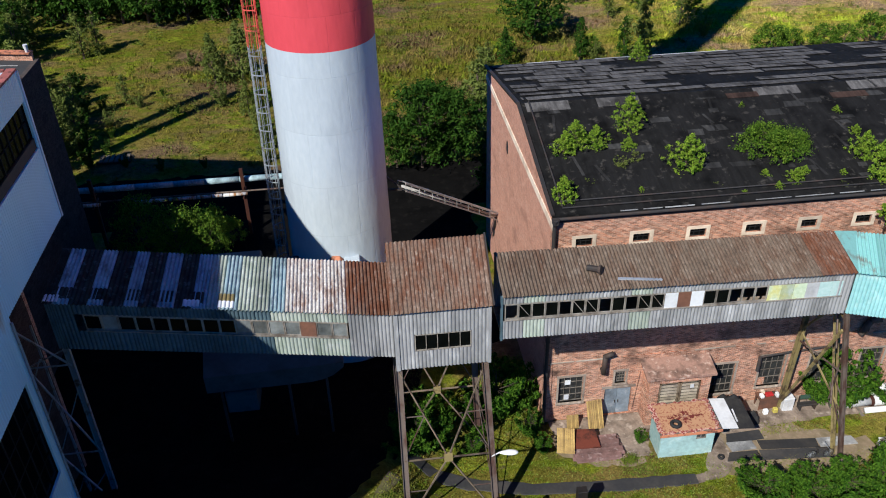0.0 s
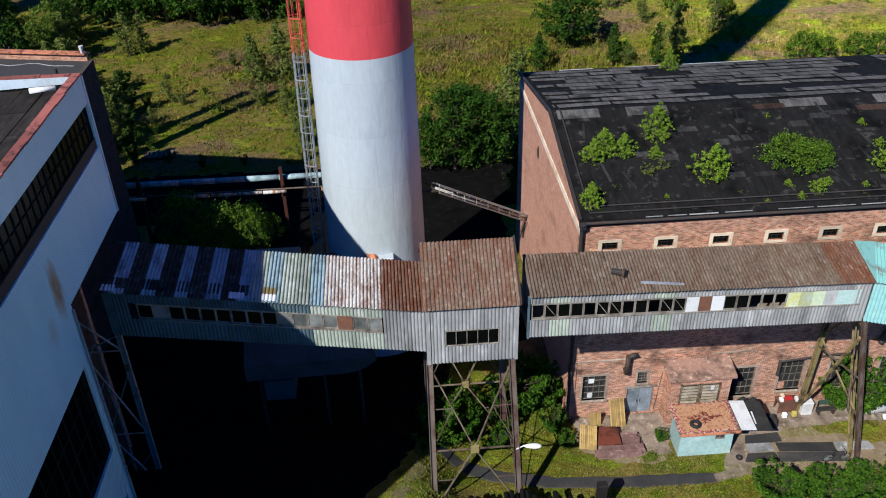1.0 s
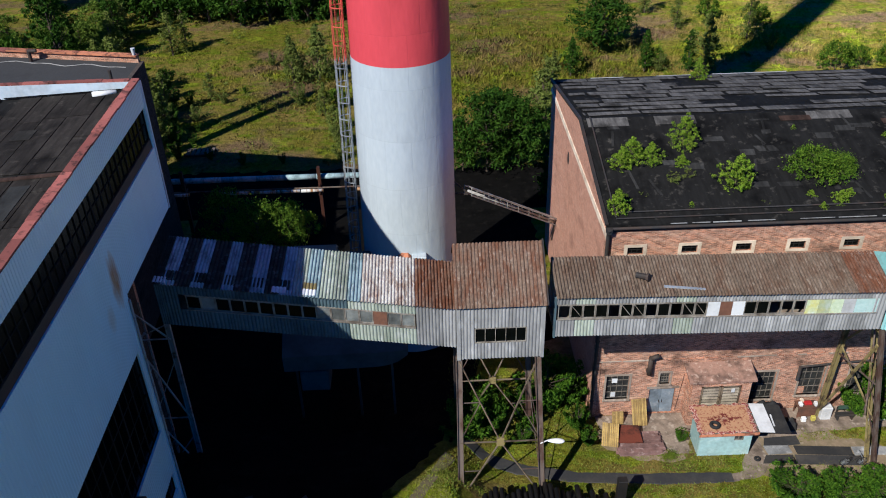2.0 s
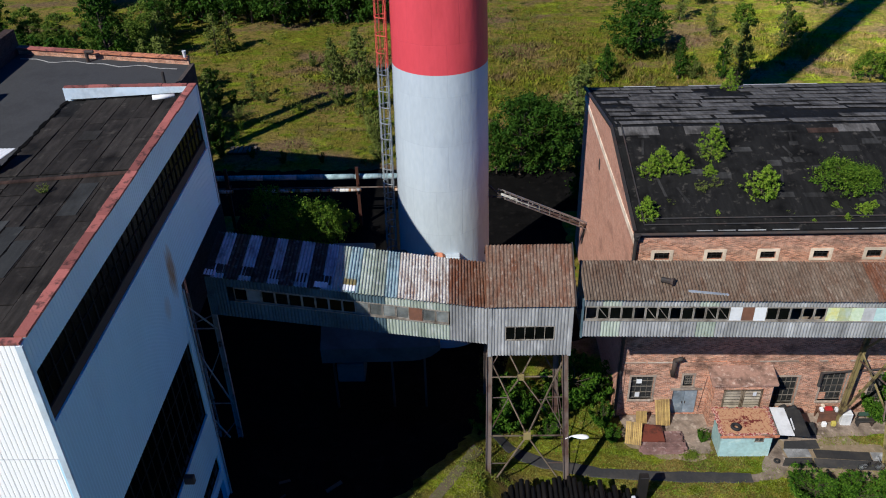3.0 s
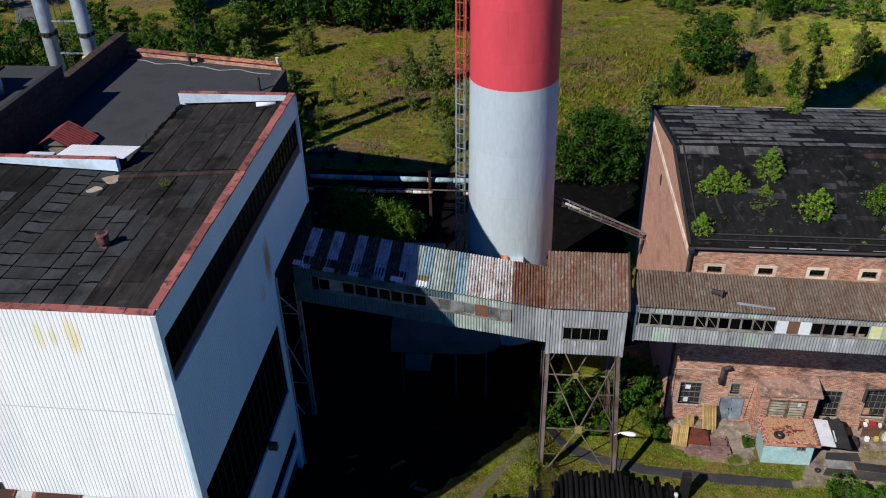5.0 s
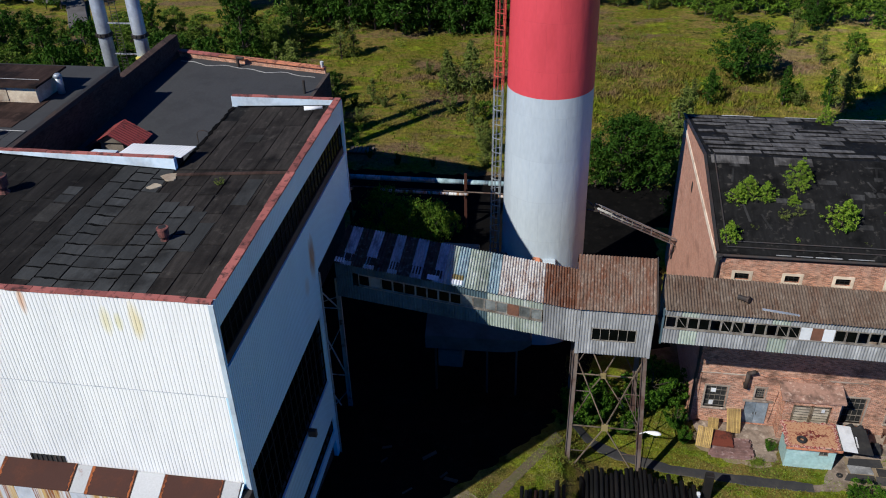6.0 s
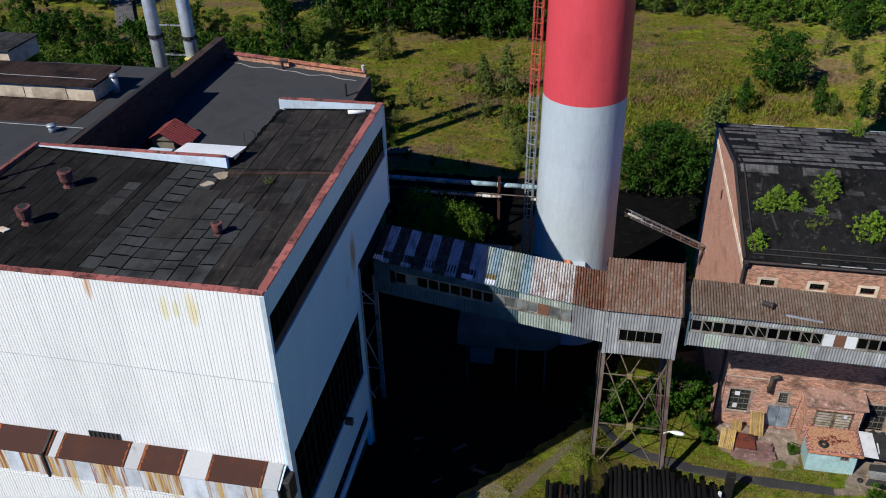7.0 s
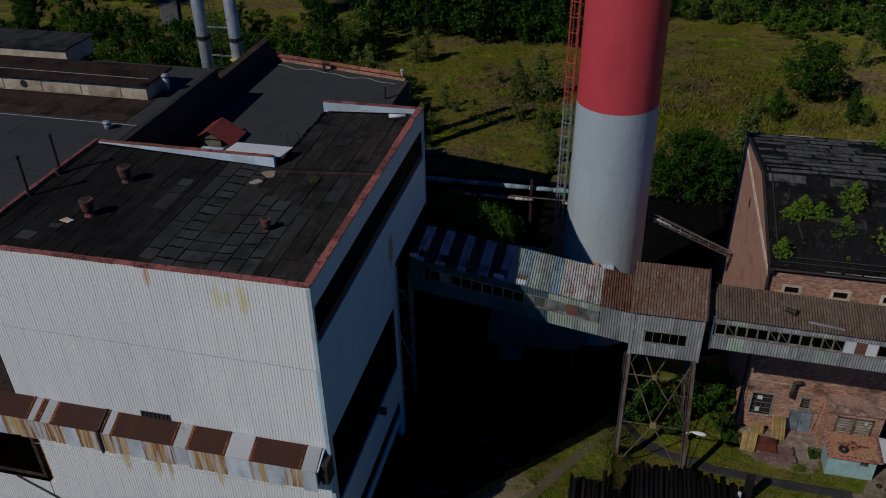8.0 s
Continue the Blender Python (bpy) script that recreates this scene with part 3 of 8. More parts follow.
def pierced(u0, u1, z0, z1, holes, place, depth, bm=None):
    """Wall slab with rectangular openings. holes: (u0, u1, z0, z1). place(u, z, d): the point at depth d inside the wall."""
    bm = bm or bmesh.new()
    us = sorted({u0, u1, *[h[0] for h in holes], *[h[1] for h in holes]})
    zs = sorted({z0, z1, *[h[2] for h in holes], *[h[3] for h in holes]})
    us, zs = [a for a in us if u0 <= a <= u1], [a for a in zs if z0 <= a <= z1]
    nu, nz = len(us) - 1, len(zs) - 1

    def full(i, j):
        if not (0 <= i < nu and 0 <= j < nz):
            return False
        a, b = (us[i] + us[i + 1]) / 2, (zs[j] + zs[j + 1]) / 2
        return not any(h[0] < a < h[1] and h[2] < b < h[3] for h in holes)

    verts = {}

    def vert(i, j, d):
        if (i, j, d) not in verts:
            verts[(i, j, d)] = bm.verts.new(place(us[i], zs[j], depth * d))
        return verts[(i, j, d)]

    for i in range(nu):
        for j in range(nz):
            if not full(i, j):
                continue
            q = ((i, j), (i + 1, j), (i + 1, j + 1), (i, j + 1))
            bm.faces.new([vert(a, b, 0) for a, b in q])
            bm.faces.new([vert(a, b, 1) for a, b in q[::-1]])
            for k, (di, dj) in enumerate(((0, -1), (1, 0), (0, 1), (-1, 0))):
                if not full(i + di, j + dj):
                    a, b = q[k], q[(k + 1) % 4]
                    bm.faces.new((vert(*a, 0), vert(*a, 1), vert(*b, 1), vert(*b, 0)))
    bmesh.ops.recalc_face_normals(bm, faces=bm.faces[:])
    return bm


def lattice(w, h, cols, rows, t, bm=None, depth=0.05):
    """Window frame in the x-z plane with bars, lower left corner at the origin, out towards -y."""
    bm = bm or bmesh.new()
    for i in range(cols + 1):
        x = w * i / cols
        k = t if i in (0, cols) else t * 0.6
        x = min(max(x, k / 2), w - k / 2)
        box(x - k / 2, x + k / 2, -depth, depth, 0, h, bm)
    for j in range(rows + 1):
        z = h * j / rows
        k = t if j in (0, rows) else t * 0.6
        z = min(max(z, k / 2), h - k / 2)
        box(0, w, -depth * 0.9, depth * 0.9, z - k / 2, z + k / 2, bm)
    return bm


# ---- ground ----
def ramp01(v):
    v = max(0.0, min(1.0, v))
    return v * v * (3 - 2 * v)


def shadow_bank(x, y):
    """Height of a rise added between the white building and the trestle to place the building's shadow edge."""
    return (1.6 + 0.15 * max(0.0, min(9.0, 33.2 - y))) * ramp01((3.0 - x) / 3.2) * ramp01((y - 12.0) / 8.0) * ramp01((38.5 - y) / 5.0) * ramp01((x + 40.0) / 10.0)


def swell(x, y):
    """Height of the ground: the added rise in the yard, gentle swells in the meadow."""
    if 66 < y < 180 and abs(x) < 120:
        return 0.7 * noise.noise(Vector((x * 0.035, y * 0.035, 3.1))) * min(1.0, (y - 66) / 15)
    return shadow_bank(x, y)


def make_ground():
    bm = bmesh.new()
    xs = [-1500, -400, -160] + [-110 + 5 * i for i in range(18)] + [-20 + i for i in range(25)] + [5 + 5 * i for i in range(22)] + [160, 400, 1500]
    ys = [-600, -150, -40, 5, 10] + [12 + i for i in range(28)] + [40 + 5 * i for i in range(27)] + [220, 500, 2500]
    grid = []
    for y in ys:
        row = []
        for x in xs:
            row.append(bm.verts.new((x, y, swell(x, y))))
        grid.append(row)
    for j in range(len(ys) - 1):
        for i in range(len(xs) - 1):
            bm.faces.new((grid[j][i], grid[j][i + 1], grid[j + 1][i + 1], grid[j + 1][i]))
    return solid("ground", bm, M_GROUND, "rough sunlit meadow of dry grass and bare earth", "ground", kind="structure", smooth=True)


make_ground()


def strip_path(name, pts, width, material, label, thick=0.05):
    """A flat strip that follows points on the ground, with uneven edges."""
    bm = bmesh.new()
    rng = random.Random(5)
    rows = []
    fine = []
    for (a, b) in zip(pts, pts[1:]):
        a, b = Vector((*a, 0)), Vector((*b, 0))
        steps = max(2, int((b - a).length / 0.6))
        fine += [a.lerp(b, i / steps) for i in range(steps)]
    fine.append(Vector((*pts[-1], 0)))
    for i, p in enumerate(fine):
        d = (fine[min(i + 1, len(fine) - 1)] - fine[max(i - 1, 0)]).normalized()
        s = Vector((-d.y, d.x, 0))
        w = width / 2 + rng.uniform(-0.06, 0.06)
        rows.append([bm.verts.new(p + s * k * w + Vector((0, 0, z + shadow_bank(p.x + s.x * k * w, p.y + s.y * k * w)))) for k, z in ((-1, 0.0), (-0.92, thick), (0.92, thick), (1, 0.0))])
    for a, b in zip(rows, rows[1:]):
        for k in range(3):
            bm.faces.new((a[k], b[k], b[k + 1], a[k + 1]))
    return solid(name, bm, material, label, "path", kind="structure")


BELT = [(1.3, 34.3), (2.6, 33.2), (4.5, 32.3), (8.0, 31.45), (12.5, 31.1), (17.4, 30.95)]
strip_path("path", BELT, 0.85, M_BELT, "narrow dark path of old conveyor belting on grass")
M_TRACK = worn("trodden_earth", (0.150, 0.118, 0.072), (0.115, 0.120, 0.035), (0.21, 0.170, 0.115), 0.9, 4, 0.95)
strip_path("earth_track", [(-6.2, 20.5), (-4.6, 23.4), (-3.0, 26.4), (-1.3, 29.4), (0.3, 32.2)], 0.75, M_TRACK, "trodden brown track across the grass", 0.03)


def shaded_yard():
    """Ground between the white building, the chimney and the hall, painted black for shade, as far as the earth track.
    """
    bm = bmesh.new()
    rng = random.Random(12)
    # east edge keeps just inside the building's cast shadow
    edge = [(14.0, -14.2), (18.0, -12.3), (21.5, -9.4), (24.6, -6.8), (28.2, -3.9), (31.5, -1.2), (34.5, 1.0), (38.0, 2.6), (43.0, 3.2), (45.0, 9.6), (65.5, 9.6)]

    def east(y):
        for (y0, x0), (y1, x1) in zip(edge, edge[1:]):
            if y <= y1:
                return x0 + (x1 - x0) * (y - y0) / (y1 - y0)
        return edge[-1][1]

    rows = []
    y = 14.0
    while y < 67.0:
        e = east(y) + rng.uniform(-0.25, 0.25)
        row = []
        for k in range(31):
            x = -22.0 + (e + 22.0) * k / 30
            row.append(bm.verts.new((x, y, shadow_bank(x, y) + (0.035 if k < 30 and 14.2 < y < 66.5 else -0.03))))
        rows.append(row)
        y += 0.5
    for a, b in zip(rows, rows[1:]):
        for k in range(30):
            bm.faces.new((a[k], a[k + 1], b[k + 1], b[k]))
    return solid("yard", bm, M_SHADE_GROUND, "ground between the buildings, painted black for the shade on it", "ground", kind="structure", smooth=True)


shaded_yard()


def shade_patch(x0, x1, y0, y1, label):
    """Ground with shade painted in as black, that runs out raggedly into the meadow."""
    bm = bmesh.new()
    rng = random.Random(21)
    nx, ny = int((x1 - x0) / 0.7), int((y1 - y0) / 0.7)
    rows = []
    for j in range(ny + 1):
        row = []
        for i in range(nx + 1):
            x, y = x0 + (x1 - x0) * i / nx, y0 + (y1 - y0) * j / ny
            if j == ny:
                y += rng.uniform(-0.6, 0.6)
            if i in (0, nx):
                x += rng.uniform(-0.4, 0.4)
            row.append(bm.verts.new((x, y, swell(x, y) + (0.13 if 0 < i < nx and 0 < j < ny else -0.1))))
        rows.append(row)
    for a, b in zip(rows, rows[1:]):
        for i in range(nx):
            bm.faces.new((a[i], a[i + 1], b[i + 1], b[i]))
    solid("yard", bm, M_SHADE_GROUND, label, "ground", kind="structure", smooth=True)


# dark ground where only shade lies, up to the lit meadow
shade_patch(0.4, 16.2, 63.8, 73.0, "shade painted black on the ground under the thicket behind the chimney")
shade_patch(-34.0, 0.0, 63.8, 73.6, "shade painted black on the ground along the pipelines")


def apron(name, pts, material, label, z=0.04, ragged=0.12):
    """Thin slab over the outline pts, its edges broken up unevenly."""
    rng = random.Random(len(pts))
    rim = []
    for (ax, ay), (bx, by) in zip(pts, pts[1:] + pts[:1]):
        n = max(1, int(math.hypot(bx - ax, by - ay) / 0.45))
        for i in range(n):
            f = i / n
            k = ragged if i else 0.0
            rim.append((ax + (bx - ax) * f + rng.uniform(-k, k), ay + (by - ay) * f + rng.uniform(-k, k)))
    bm = prism([(x, min(y, 36.6), -0.1) for x, y in rim], (0, 0, 0.1 + z))
    return solid(name, bm, material, label, "paving", kind="structure")


apron("pavement", [(10.2, 35.3), (13.6, 34.6), (14.2, 32.9), (15.3, 33.0), (15.6, 34.9), (19.6, 34.9), (20.4, 33.9), (24.5, 34.4), (28.5, 34.6), (33, 34.6), (33, 36.6), (10.0, 36.6)], M_DUST, "cracked dusty concrete apron along the brick wall")
apron("pavement_strip", [(19.1, 30.9), (20.2, 32.1), (20.0, 34.0), (19.2, 34.2), (18.2, 31.4), (17.3, 31.2), (17.3, 30.6)], M_DUST, "worn concrete strip beside the shed", 0.03)

strip_path("earth_track", [(-7.6, 21.6), (-6.2, 23.4), (-4.9, 25.0)], 1.7, M_EARTH, "bare pale earth at the end of the track", 0.035)
apron("earth_patch", [(18.6, 31.1), (21.0, 30.9), (24.0, 30.6), (27.0, 30.7), (28.8, 31.6), (28.6, 32.8), (26.5, 33.6), (24.0, 34.5), (19.6, 34.4)], M_EARTH, "bare brown earth round the belt mats", 0.015, 0.35)
apron("earth_patch", [(9.9, 34.0), (12.0, 32.6), (14.4, 32.4), (15.6, 33.2), (15.6, 34.8), (10.0, 35.4)], M_EARTH, "trodden earth before the brick wall", 0.012, 0.3)


# ---- brick hall ----
HX0, HX1, HY0, HY1, EAVE, RIDGE_Y, RIDGE_Z = 9.65, 62.0, 36.63, 58.3, 14.80, 46.2, 16.95
hall = thing("brick_hall", "long red-brick industrial hall with a black felt roof and small upper windows", "building", (30, 47, 0), kind="structure")
UP_W = [10.92 + 3.16 * k for k in range(16)]
UPPER = [(x, x + 0.92, 12.80, 13.32) for x in UP_W]
LOWER = [(10.55, 12.05, 1.45, 3.45), (14.0, 14.66, 2.62, 3.55), (20.15, 21.6, 0.95, 3.3), (23.2, 24.75, 1.15, 3.6), (26.4, 27.9, 1.15, 3.5), (29.7, 31.2, 1.15, 3.4), (33.0, 34.5, 1.15, 3.4)]
DOOR = (13.45, 15.15, 0.04, 2.22)
place_front = lambda u, z, d: (u, HY0 + d, z)
part("wall", pierced(HX0, HX1, 0.0, EAVE, UPPER + LOWER + [DOOR], place_front, 0.45), M_BRICK, hall, "weathered red-brick wall with soot and pale mortar")
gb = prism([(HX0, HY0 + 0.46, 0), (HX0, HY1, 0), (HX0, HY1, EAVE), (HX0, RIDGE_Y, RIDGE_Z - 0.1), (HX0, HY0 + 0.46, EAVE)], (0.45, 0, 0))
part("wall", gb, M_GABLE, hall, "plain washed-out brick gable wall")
part("wall", box(HX0 + 0.46, HX1, HY1 - 0.45, HY1, 0, EAVE - 0.05), M_BRICK, hall)
part("wall", prism([(HX1, HY0 + 0.46, 0), (HX1, HY1 - 0.46, 0), (HX1, HY1 - 0.46, EAVE - 0.05), (HX1, RIDGE_Y, RIDGE_Z - 0.1), (HX1, HY0 + 0.46, EAVE)], (-0.45, 0, 0)), M_BRICK, hall)
part("floor", box(HX0 + 0.5, HX1 - 0.5, HY0 + 0.5, HY1 - 0.5, -0.2, 0.02), M_CONCRETE, hall)
# cream string course on the gable, straight at eaves height
part("string_course", box(HX0 - 0.06, HX0 - 0.003, HY0 - 0.02, HY1 + 0.05, 13.95, 14.35), M_STONE, hall, "peeling cream string course")
part("string_course", box(HX0 + 0.02, HX1, HY0 - 0.05, HY0 - 0.003, 14.42, 14.56), M_BRICK_SHADE, hall, "dark brick eaves course")
rng = random.Random(61)
x = HX0 + 0.3
while x < 40.0:
    w = rng.uniform(0.5, 2.4)
    part("cornice", box(x, x + w, HY0 - rng.uniform(0.04, 0.09), HY0 - 0.003, 4.62 + rng.uniform(0.0, 0.05), 4.74, None, 0.012), M_CONCRETE if rng.random() < 0.45 else M_BRICK, hall, "chipped concrete ledge")
    x += w + rng.uniform(0.0, 0.25)
part("pilaster", box(HX0 - 0.04, HX0 + 0.42, HY0 - 0.07, HY0 - 0.003, 0.0, 4.6), M_BRICK, hall)
# roof slopes as slabs
so = 0.16
drop = (RIDGE_Z - EAVE) / (RIDGE_Y - HY0)
front = prism([(HX0 - 0.12, HY0 - so, EAVE - so * drop + 0.02), (HX0 - 0.12, RIDGE_Y, RIDGE_Z), (HX0 - 0.12, RIDGE_Y, RIDGE_Z + 0.16), (HX0 - 0.12, HY0 - so, EAVE - so * drop + 0.18)], (HX1 - HX0 + 0.3, 0, 0))
hall_roof = part("roof", front, M_FELT, hall, "black tarred felt roof slope with patches and moss")
bdrop = (RIDGE_Z - EAVE) / (HY1 - RIDGE_Y)
back = prism([(HX0 - 0.12, RIDGE_Y + 0.005, RIDGE_Z), (HX0 - 0.12, HY1 + so, EAVE - so * bdrop), (HX0 - 0.12, HY1 + so, EAVE - so * bdrop + 0.16), (HX0 - 0.12, RIDGE_Y + 0.005, RIDGE_Z + 0.16)], (HX1 - HX0 + 0.3, 0, 0))
hall_roof_b = part("roof", back, M_FELT, hall, "far roof slope of grey felt strips")
part("verge", bar((HX0 - 0.1, HY0 - so, EAVE - so * drop + 0.24), (HX0 - 0.1, RIDGE_Y, RIDGE_Z + 0.22), 0.20, 0.09), M_STEEL_DARK, hall, "tarred verge flashing")
part("verge", bar((HX0 - 0.1, RIDGE_Y, RIDGE_Z + 0.22), (HX0 - 0.1, HY1 + so, EAVE - so * bdrop + 0.22), 0.20, 0.09), M_STEEL_DARK, hall)
for fx0, fx1 in ((3.0, 5.6), (8.2, 11.0), (12.6, 18.5)):
    part("back_flashing", box(HX0 + fx0, HX0 + fx1, HY1 + so - 0.10, HY1 + so + 0.02, EAVE - 0.02, EAVE + 0.15), M_PALE_SHEET, hall, "pale bent back-eaves flashing")
part("verge_pipe", tube((HX0 + 0.55, HY0 + 0.4, EAVE + 0.32), (HX0 + 0.55, RIDGE_Y, RIDGE_Z + 0.25), 0.05), M_STEEL_DARK, hall)
part("gutter", tube((HX0 - 0.1, HY0 - 0.2, EAVE - 0.06), (HX1, HY0 - 0.2, EAVE - 0.06), 0.09), M_STEEL_DARK, hall, "dark eaves gutter")
rng = random.Random(23)
x = HX0 + 0.6
while x < 40.0:
    w = rng.uniform(0.8, 2.6)
    if rng.random() < 0.75:
        part("eaves_flashing", box(x, x + w, HY0 - so - 0.02, HY0 - so + 0.02, EAVE + 0.10 + rng.uniform(0, 0.03), EAVE + 0.155), M_STEEL_PALE, hall, "pale metal eaves edge")
    x += w + rng.uniform(0.05, 0.5)
part("roof_pipe", tube((HX0 + 0.5, HY0 + 0.25, EAVE + 0.34), (HX1, HY0 + 0.25, EAVE + 0.34), 0.045), M_STEEL_DARK, hall, "dark pipe along the eaves")
part("roof_pipe", tube((HX0 + 0.5, HY0 + 0.75, EAVE + 0.46), (HX1, HY0 + 0.75, EAVE + 0.46), 0.04), M_STEEL_DARK, hall)
bm = tube((HX0 + 0.02, HY0 - 0.2, 0.0), (HX0 + 0.02, HY0 - 0.2, EAVE - 0.1), 0.11)
tube((HX0 + 0.02, HY0 - 0.42, EAVE), (HX0 + 0.02, HY0 - 0.2, EAVE - 0.5), 0.11, bm)
for z in (1.5, 4, 6.5, 9, 11.5):
    tube((HX0 + 0.02, HY0 - 0.2, z), (HX0 + 0.02, HY0 - 0.2, z + 0.1), 0.14, bm)
part("downpipe", bm, M_STEEL_DARK, hall, "dark cast-iron downpipe")
part("hopper_head", prism([(HX0 - 0.12, HY0 - 0.42, EAVE - 0.30), (HX0 + 0.16, HY0 - 0.42, EAVE - 0.30), (HX0 + 0.22, HY0 - 0.42, EAVE + 0.02), (HX0 - 0.16, HY0 - 0.42, EAVE + 0.02)], (0, 0.3, 0)), M_STEEL_DARK, hall)
part("downpipe", tube((11.0 + 18.5, HY0 - 0.16, 5.0), (29.5, HY0 - 0.16, EAVE - 0.2), 0.09), M_STEEL_DARK, hall)
# round hole in the gable
bm = tube((HX0 - 0.012, 49.8, 12.45), (HX0 - 0.004, 49.8, 12.45), 0.33, None, 18)
for v in bm.verts:
    v.co.z = 12.45 + (v.co.z - 12.45) * 1.45
part("vent_hole", bm, M_RUBBER, hall, "dark oval vent hole")

win_up = mesh_of(lattice(0.92, 0.52, 3, 2, 0.05), "window", M_FRAME_DARK)
pane_up = mesh_of(box(0.03, 0.89, 0.0, 0.012, 0.03, 0.49), "pane", M_GLASS)
sur = bmesh.new()
for b in ((-0.2, 1.12, -0.16, 0.0), (-0.2, 1.12, 0.52, 0.70), (-0.2, 0.0, 0.0, 0.52), (0.92, 1.12, 0.0, 0.52)):
    box(b[0], b[1], -0.05, -0.003, b[2], b[3], sur)
surround_up = mesh_of(sur, "surround", M_STONE)
for x in UP_W:
    w = again("window", win_up, hall, (x, HY0 + 0.16, 12.80))
    for nm, me, y in (("pane", pane_up, 0.02), ("surround", surround_up, -0.16)):
        o = new(nm, me)
        o.parent = w
        o.location = (0, y, 0)


def low_window(x0, x1, z0, z1, label=""):
    w, h = x1 - x0, z1 - z0
    f = part("window", lattice(w, h, 4, 4, 0.028), M_FRAME_HALL, hall, label)
    f.location = f.location + Vector((x0, HY0 + 0.18, z0))
    for nm, m, b in (("pane", M_PANE_HALL, box(0.03, w - 0.03, 0.02, 0.035, 0.03, h - 0.03)),
                     ("sill", M_CONCRETE, box(-0.15, w + 0.15, -0.30, 0.05, -0.14, 0.0, None, 0.02)),
                     ("lintel", M_CONCRETE, box(-0.14, w + 0.14, -0.21, -0.183, h + 0.0, h + 0.15))):
        o = new(nm, mesh_of(b, nm, m))
        o.parent = f
    for s in (-0.12, w):
        o = new("jamb", mesh_of(box(s, s + 0.12, -0.21, -0.183, 0, h), "jamb", M_CONCRETE))
        o.parent = f
    return f


for i, h in enumerate(LOWER):
    low_window(*h, "small barred window" if i == 1 else "")
w0 = part("boarded_pane", box(10.95, 11.3, HY0 + 0.12, HY0 + 0.15, 2.75, 3.1), M_BOARD_WHITE, hall)
part("boarded_pane", box(10.95, 11.25, HY0 + 0.12, HY0 + 0.15, 1.55, 1.95), M_BOARD_WHITE, hall)
part("blocked_opening", box(23.22, 23.75, HY0 + 0.12, HY0 + 0.16, 1.17, 1.75), M_BRICK, hall)
# double steel door
dr = part("door", box(DOOR[0] + 0.03, 14.275, HY0 + 0.1, HY0 + 0.16, 0.05, 2.2, None, 0.01), M_DOOR, hall, "blue-grey steel double door, shut")
dr2 = part("door", box(14.295, DOOR[1] - 0.03, HY0 + 0.1, HY0 + 0.16, 0.05, 2.2, None, 0.01), M_DOOR, hall)
for d, xx in ((dr, 14.18), (dr2, 14.38)):
    part("handle", box(xx - 0.02, xx + 0.02, HY0 + 0.05, HY0 + 0.1, 0.95, 1.15), M_STEEL_DARK, d)
part("lintel", box(13.25, 15.35, HY0 - 0.06, HY0 - 0.003, 2.24, 2.42), M_CONCRETE, hall)
# elbow flue on the wall
bm = tube((13.15, HY0 - 0.32, 3.75), (13.15, HY0 - 0.32, 5.15), 0.15, None, 14)
tube((13.12, HY0 - 0.32, 5.08), (13.6, HY0 - 0.42, 5.35), 0.15, bm, 14)
tube((13.15, HY0 - 0.32, 3.9), (13.15, HY0 - 0.01, 3.9), 0.16, bm, 12)
part("flue_pipe", bm, M_STEEL_DARK, hall, "sooty elbow flue pipe", True)
bm = tube((24.95, HY0 - 0.15, 3.9), (28.5, HY0 - 0.15, 4.1), 0.07, None, 10)
tube((22.95, HY0 - 0.15, 3.7), (25.0, HY0 - 0.15, 3.9), 0.07, bm, 10)
tube((22.98, HY0 - 0.15, 2.6), (22.98, HY0 - 0.15, 3.75), 0.11, bm, 10)
part("wall_pipe", bm, M_STEEL_DARK, hall, "tarred pipe bent over a window")
bm = tube((29.0, HY0 - 0.3, 4.9), (29.4, HY0 - 0.3, 5.9), 0.2, None, 12)
tube((29.4, HY0 - 0.3, 5.9), (29.95, HY0 - 0.45, 6.1), 0.2, bm, 12)
part("flue_pipe", bm, M_STEEL_BROWN, hall, "", True)
# annex with shutter doors
annex = part("annex", pierced(15.75, 19.5, 0, 3.8, [(16.35, 18.95, 0.05, 3.35)], lambda u, z, d: (u, 35.4 + d, z), 0.3), M_BRICK, hall, "low brick porch with a sloping concrete roof")
for xx in (15.75, 19.22):
    part("wall", prism([(xx, 35.71, 0), (xx, HY0 - 0.01, 0), (xx, HY0 - 0.01, 4.1), (xx, 35.71, 3.8)], (0.28, 0, 0)), M_BRICK, annex)
part("roof", prism([(15.45, 35.15, 3.82), (15.45, HY0 - 0.01, 4.2), (15.45, HY0 - 0.01, 4.36), (15.45, 35.15, 3.98)], (4.25, 0, 0)), worn("lichened_concrete", (0.34, 0.205, 0.150), (0.12, 0.075, 0.056), (0.60, 0.45, 0.36), 1.3, 9, 0.95, None, 0.3, 0.5), annex)
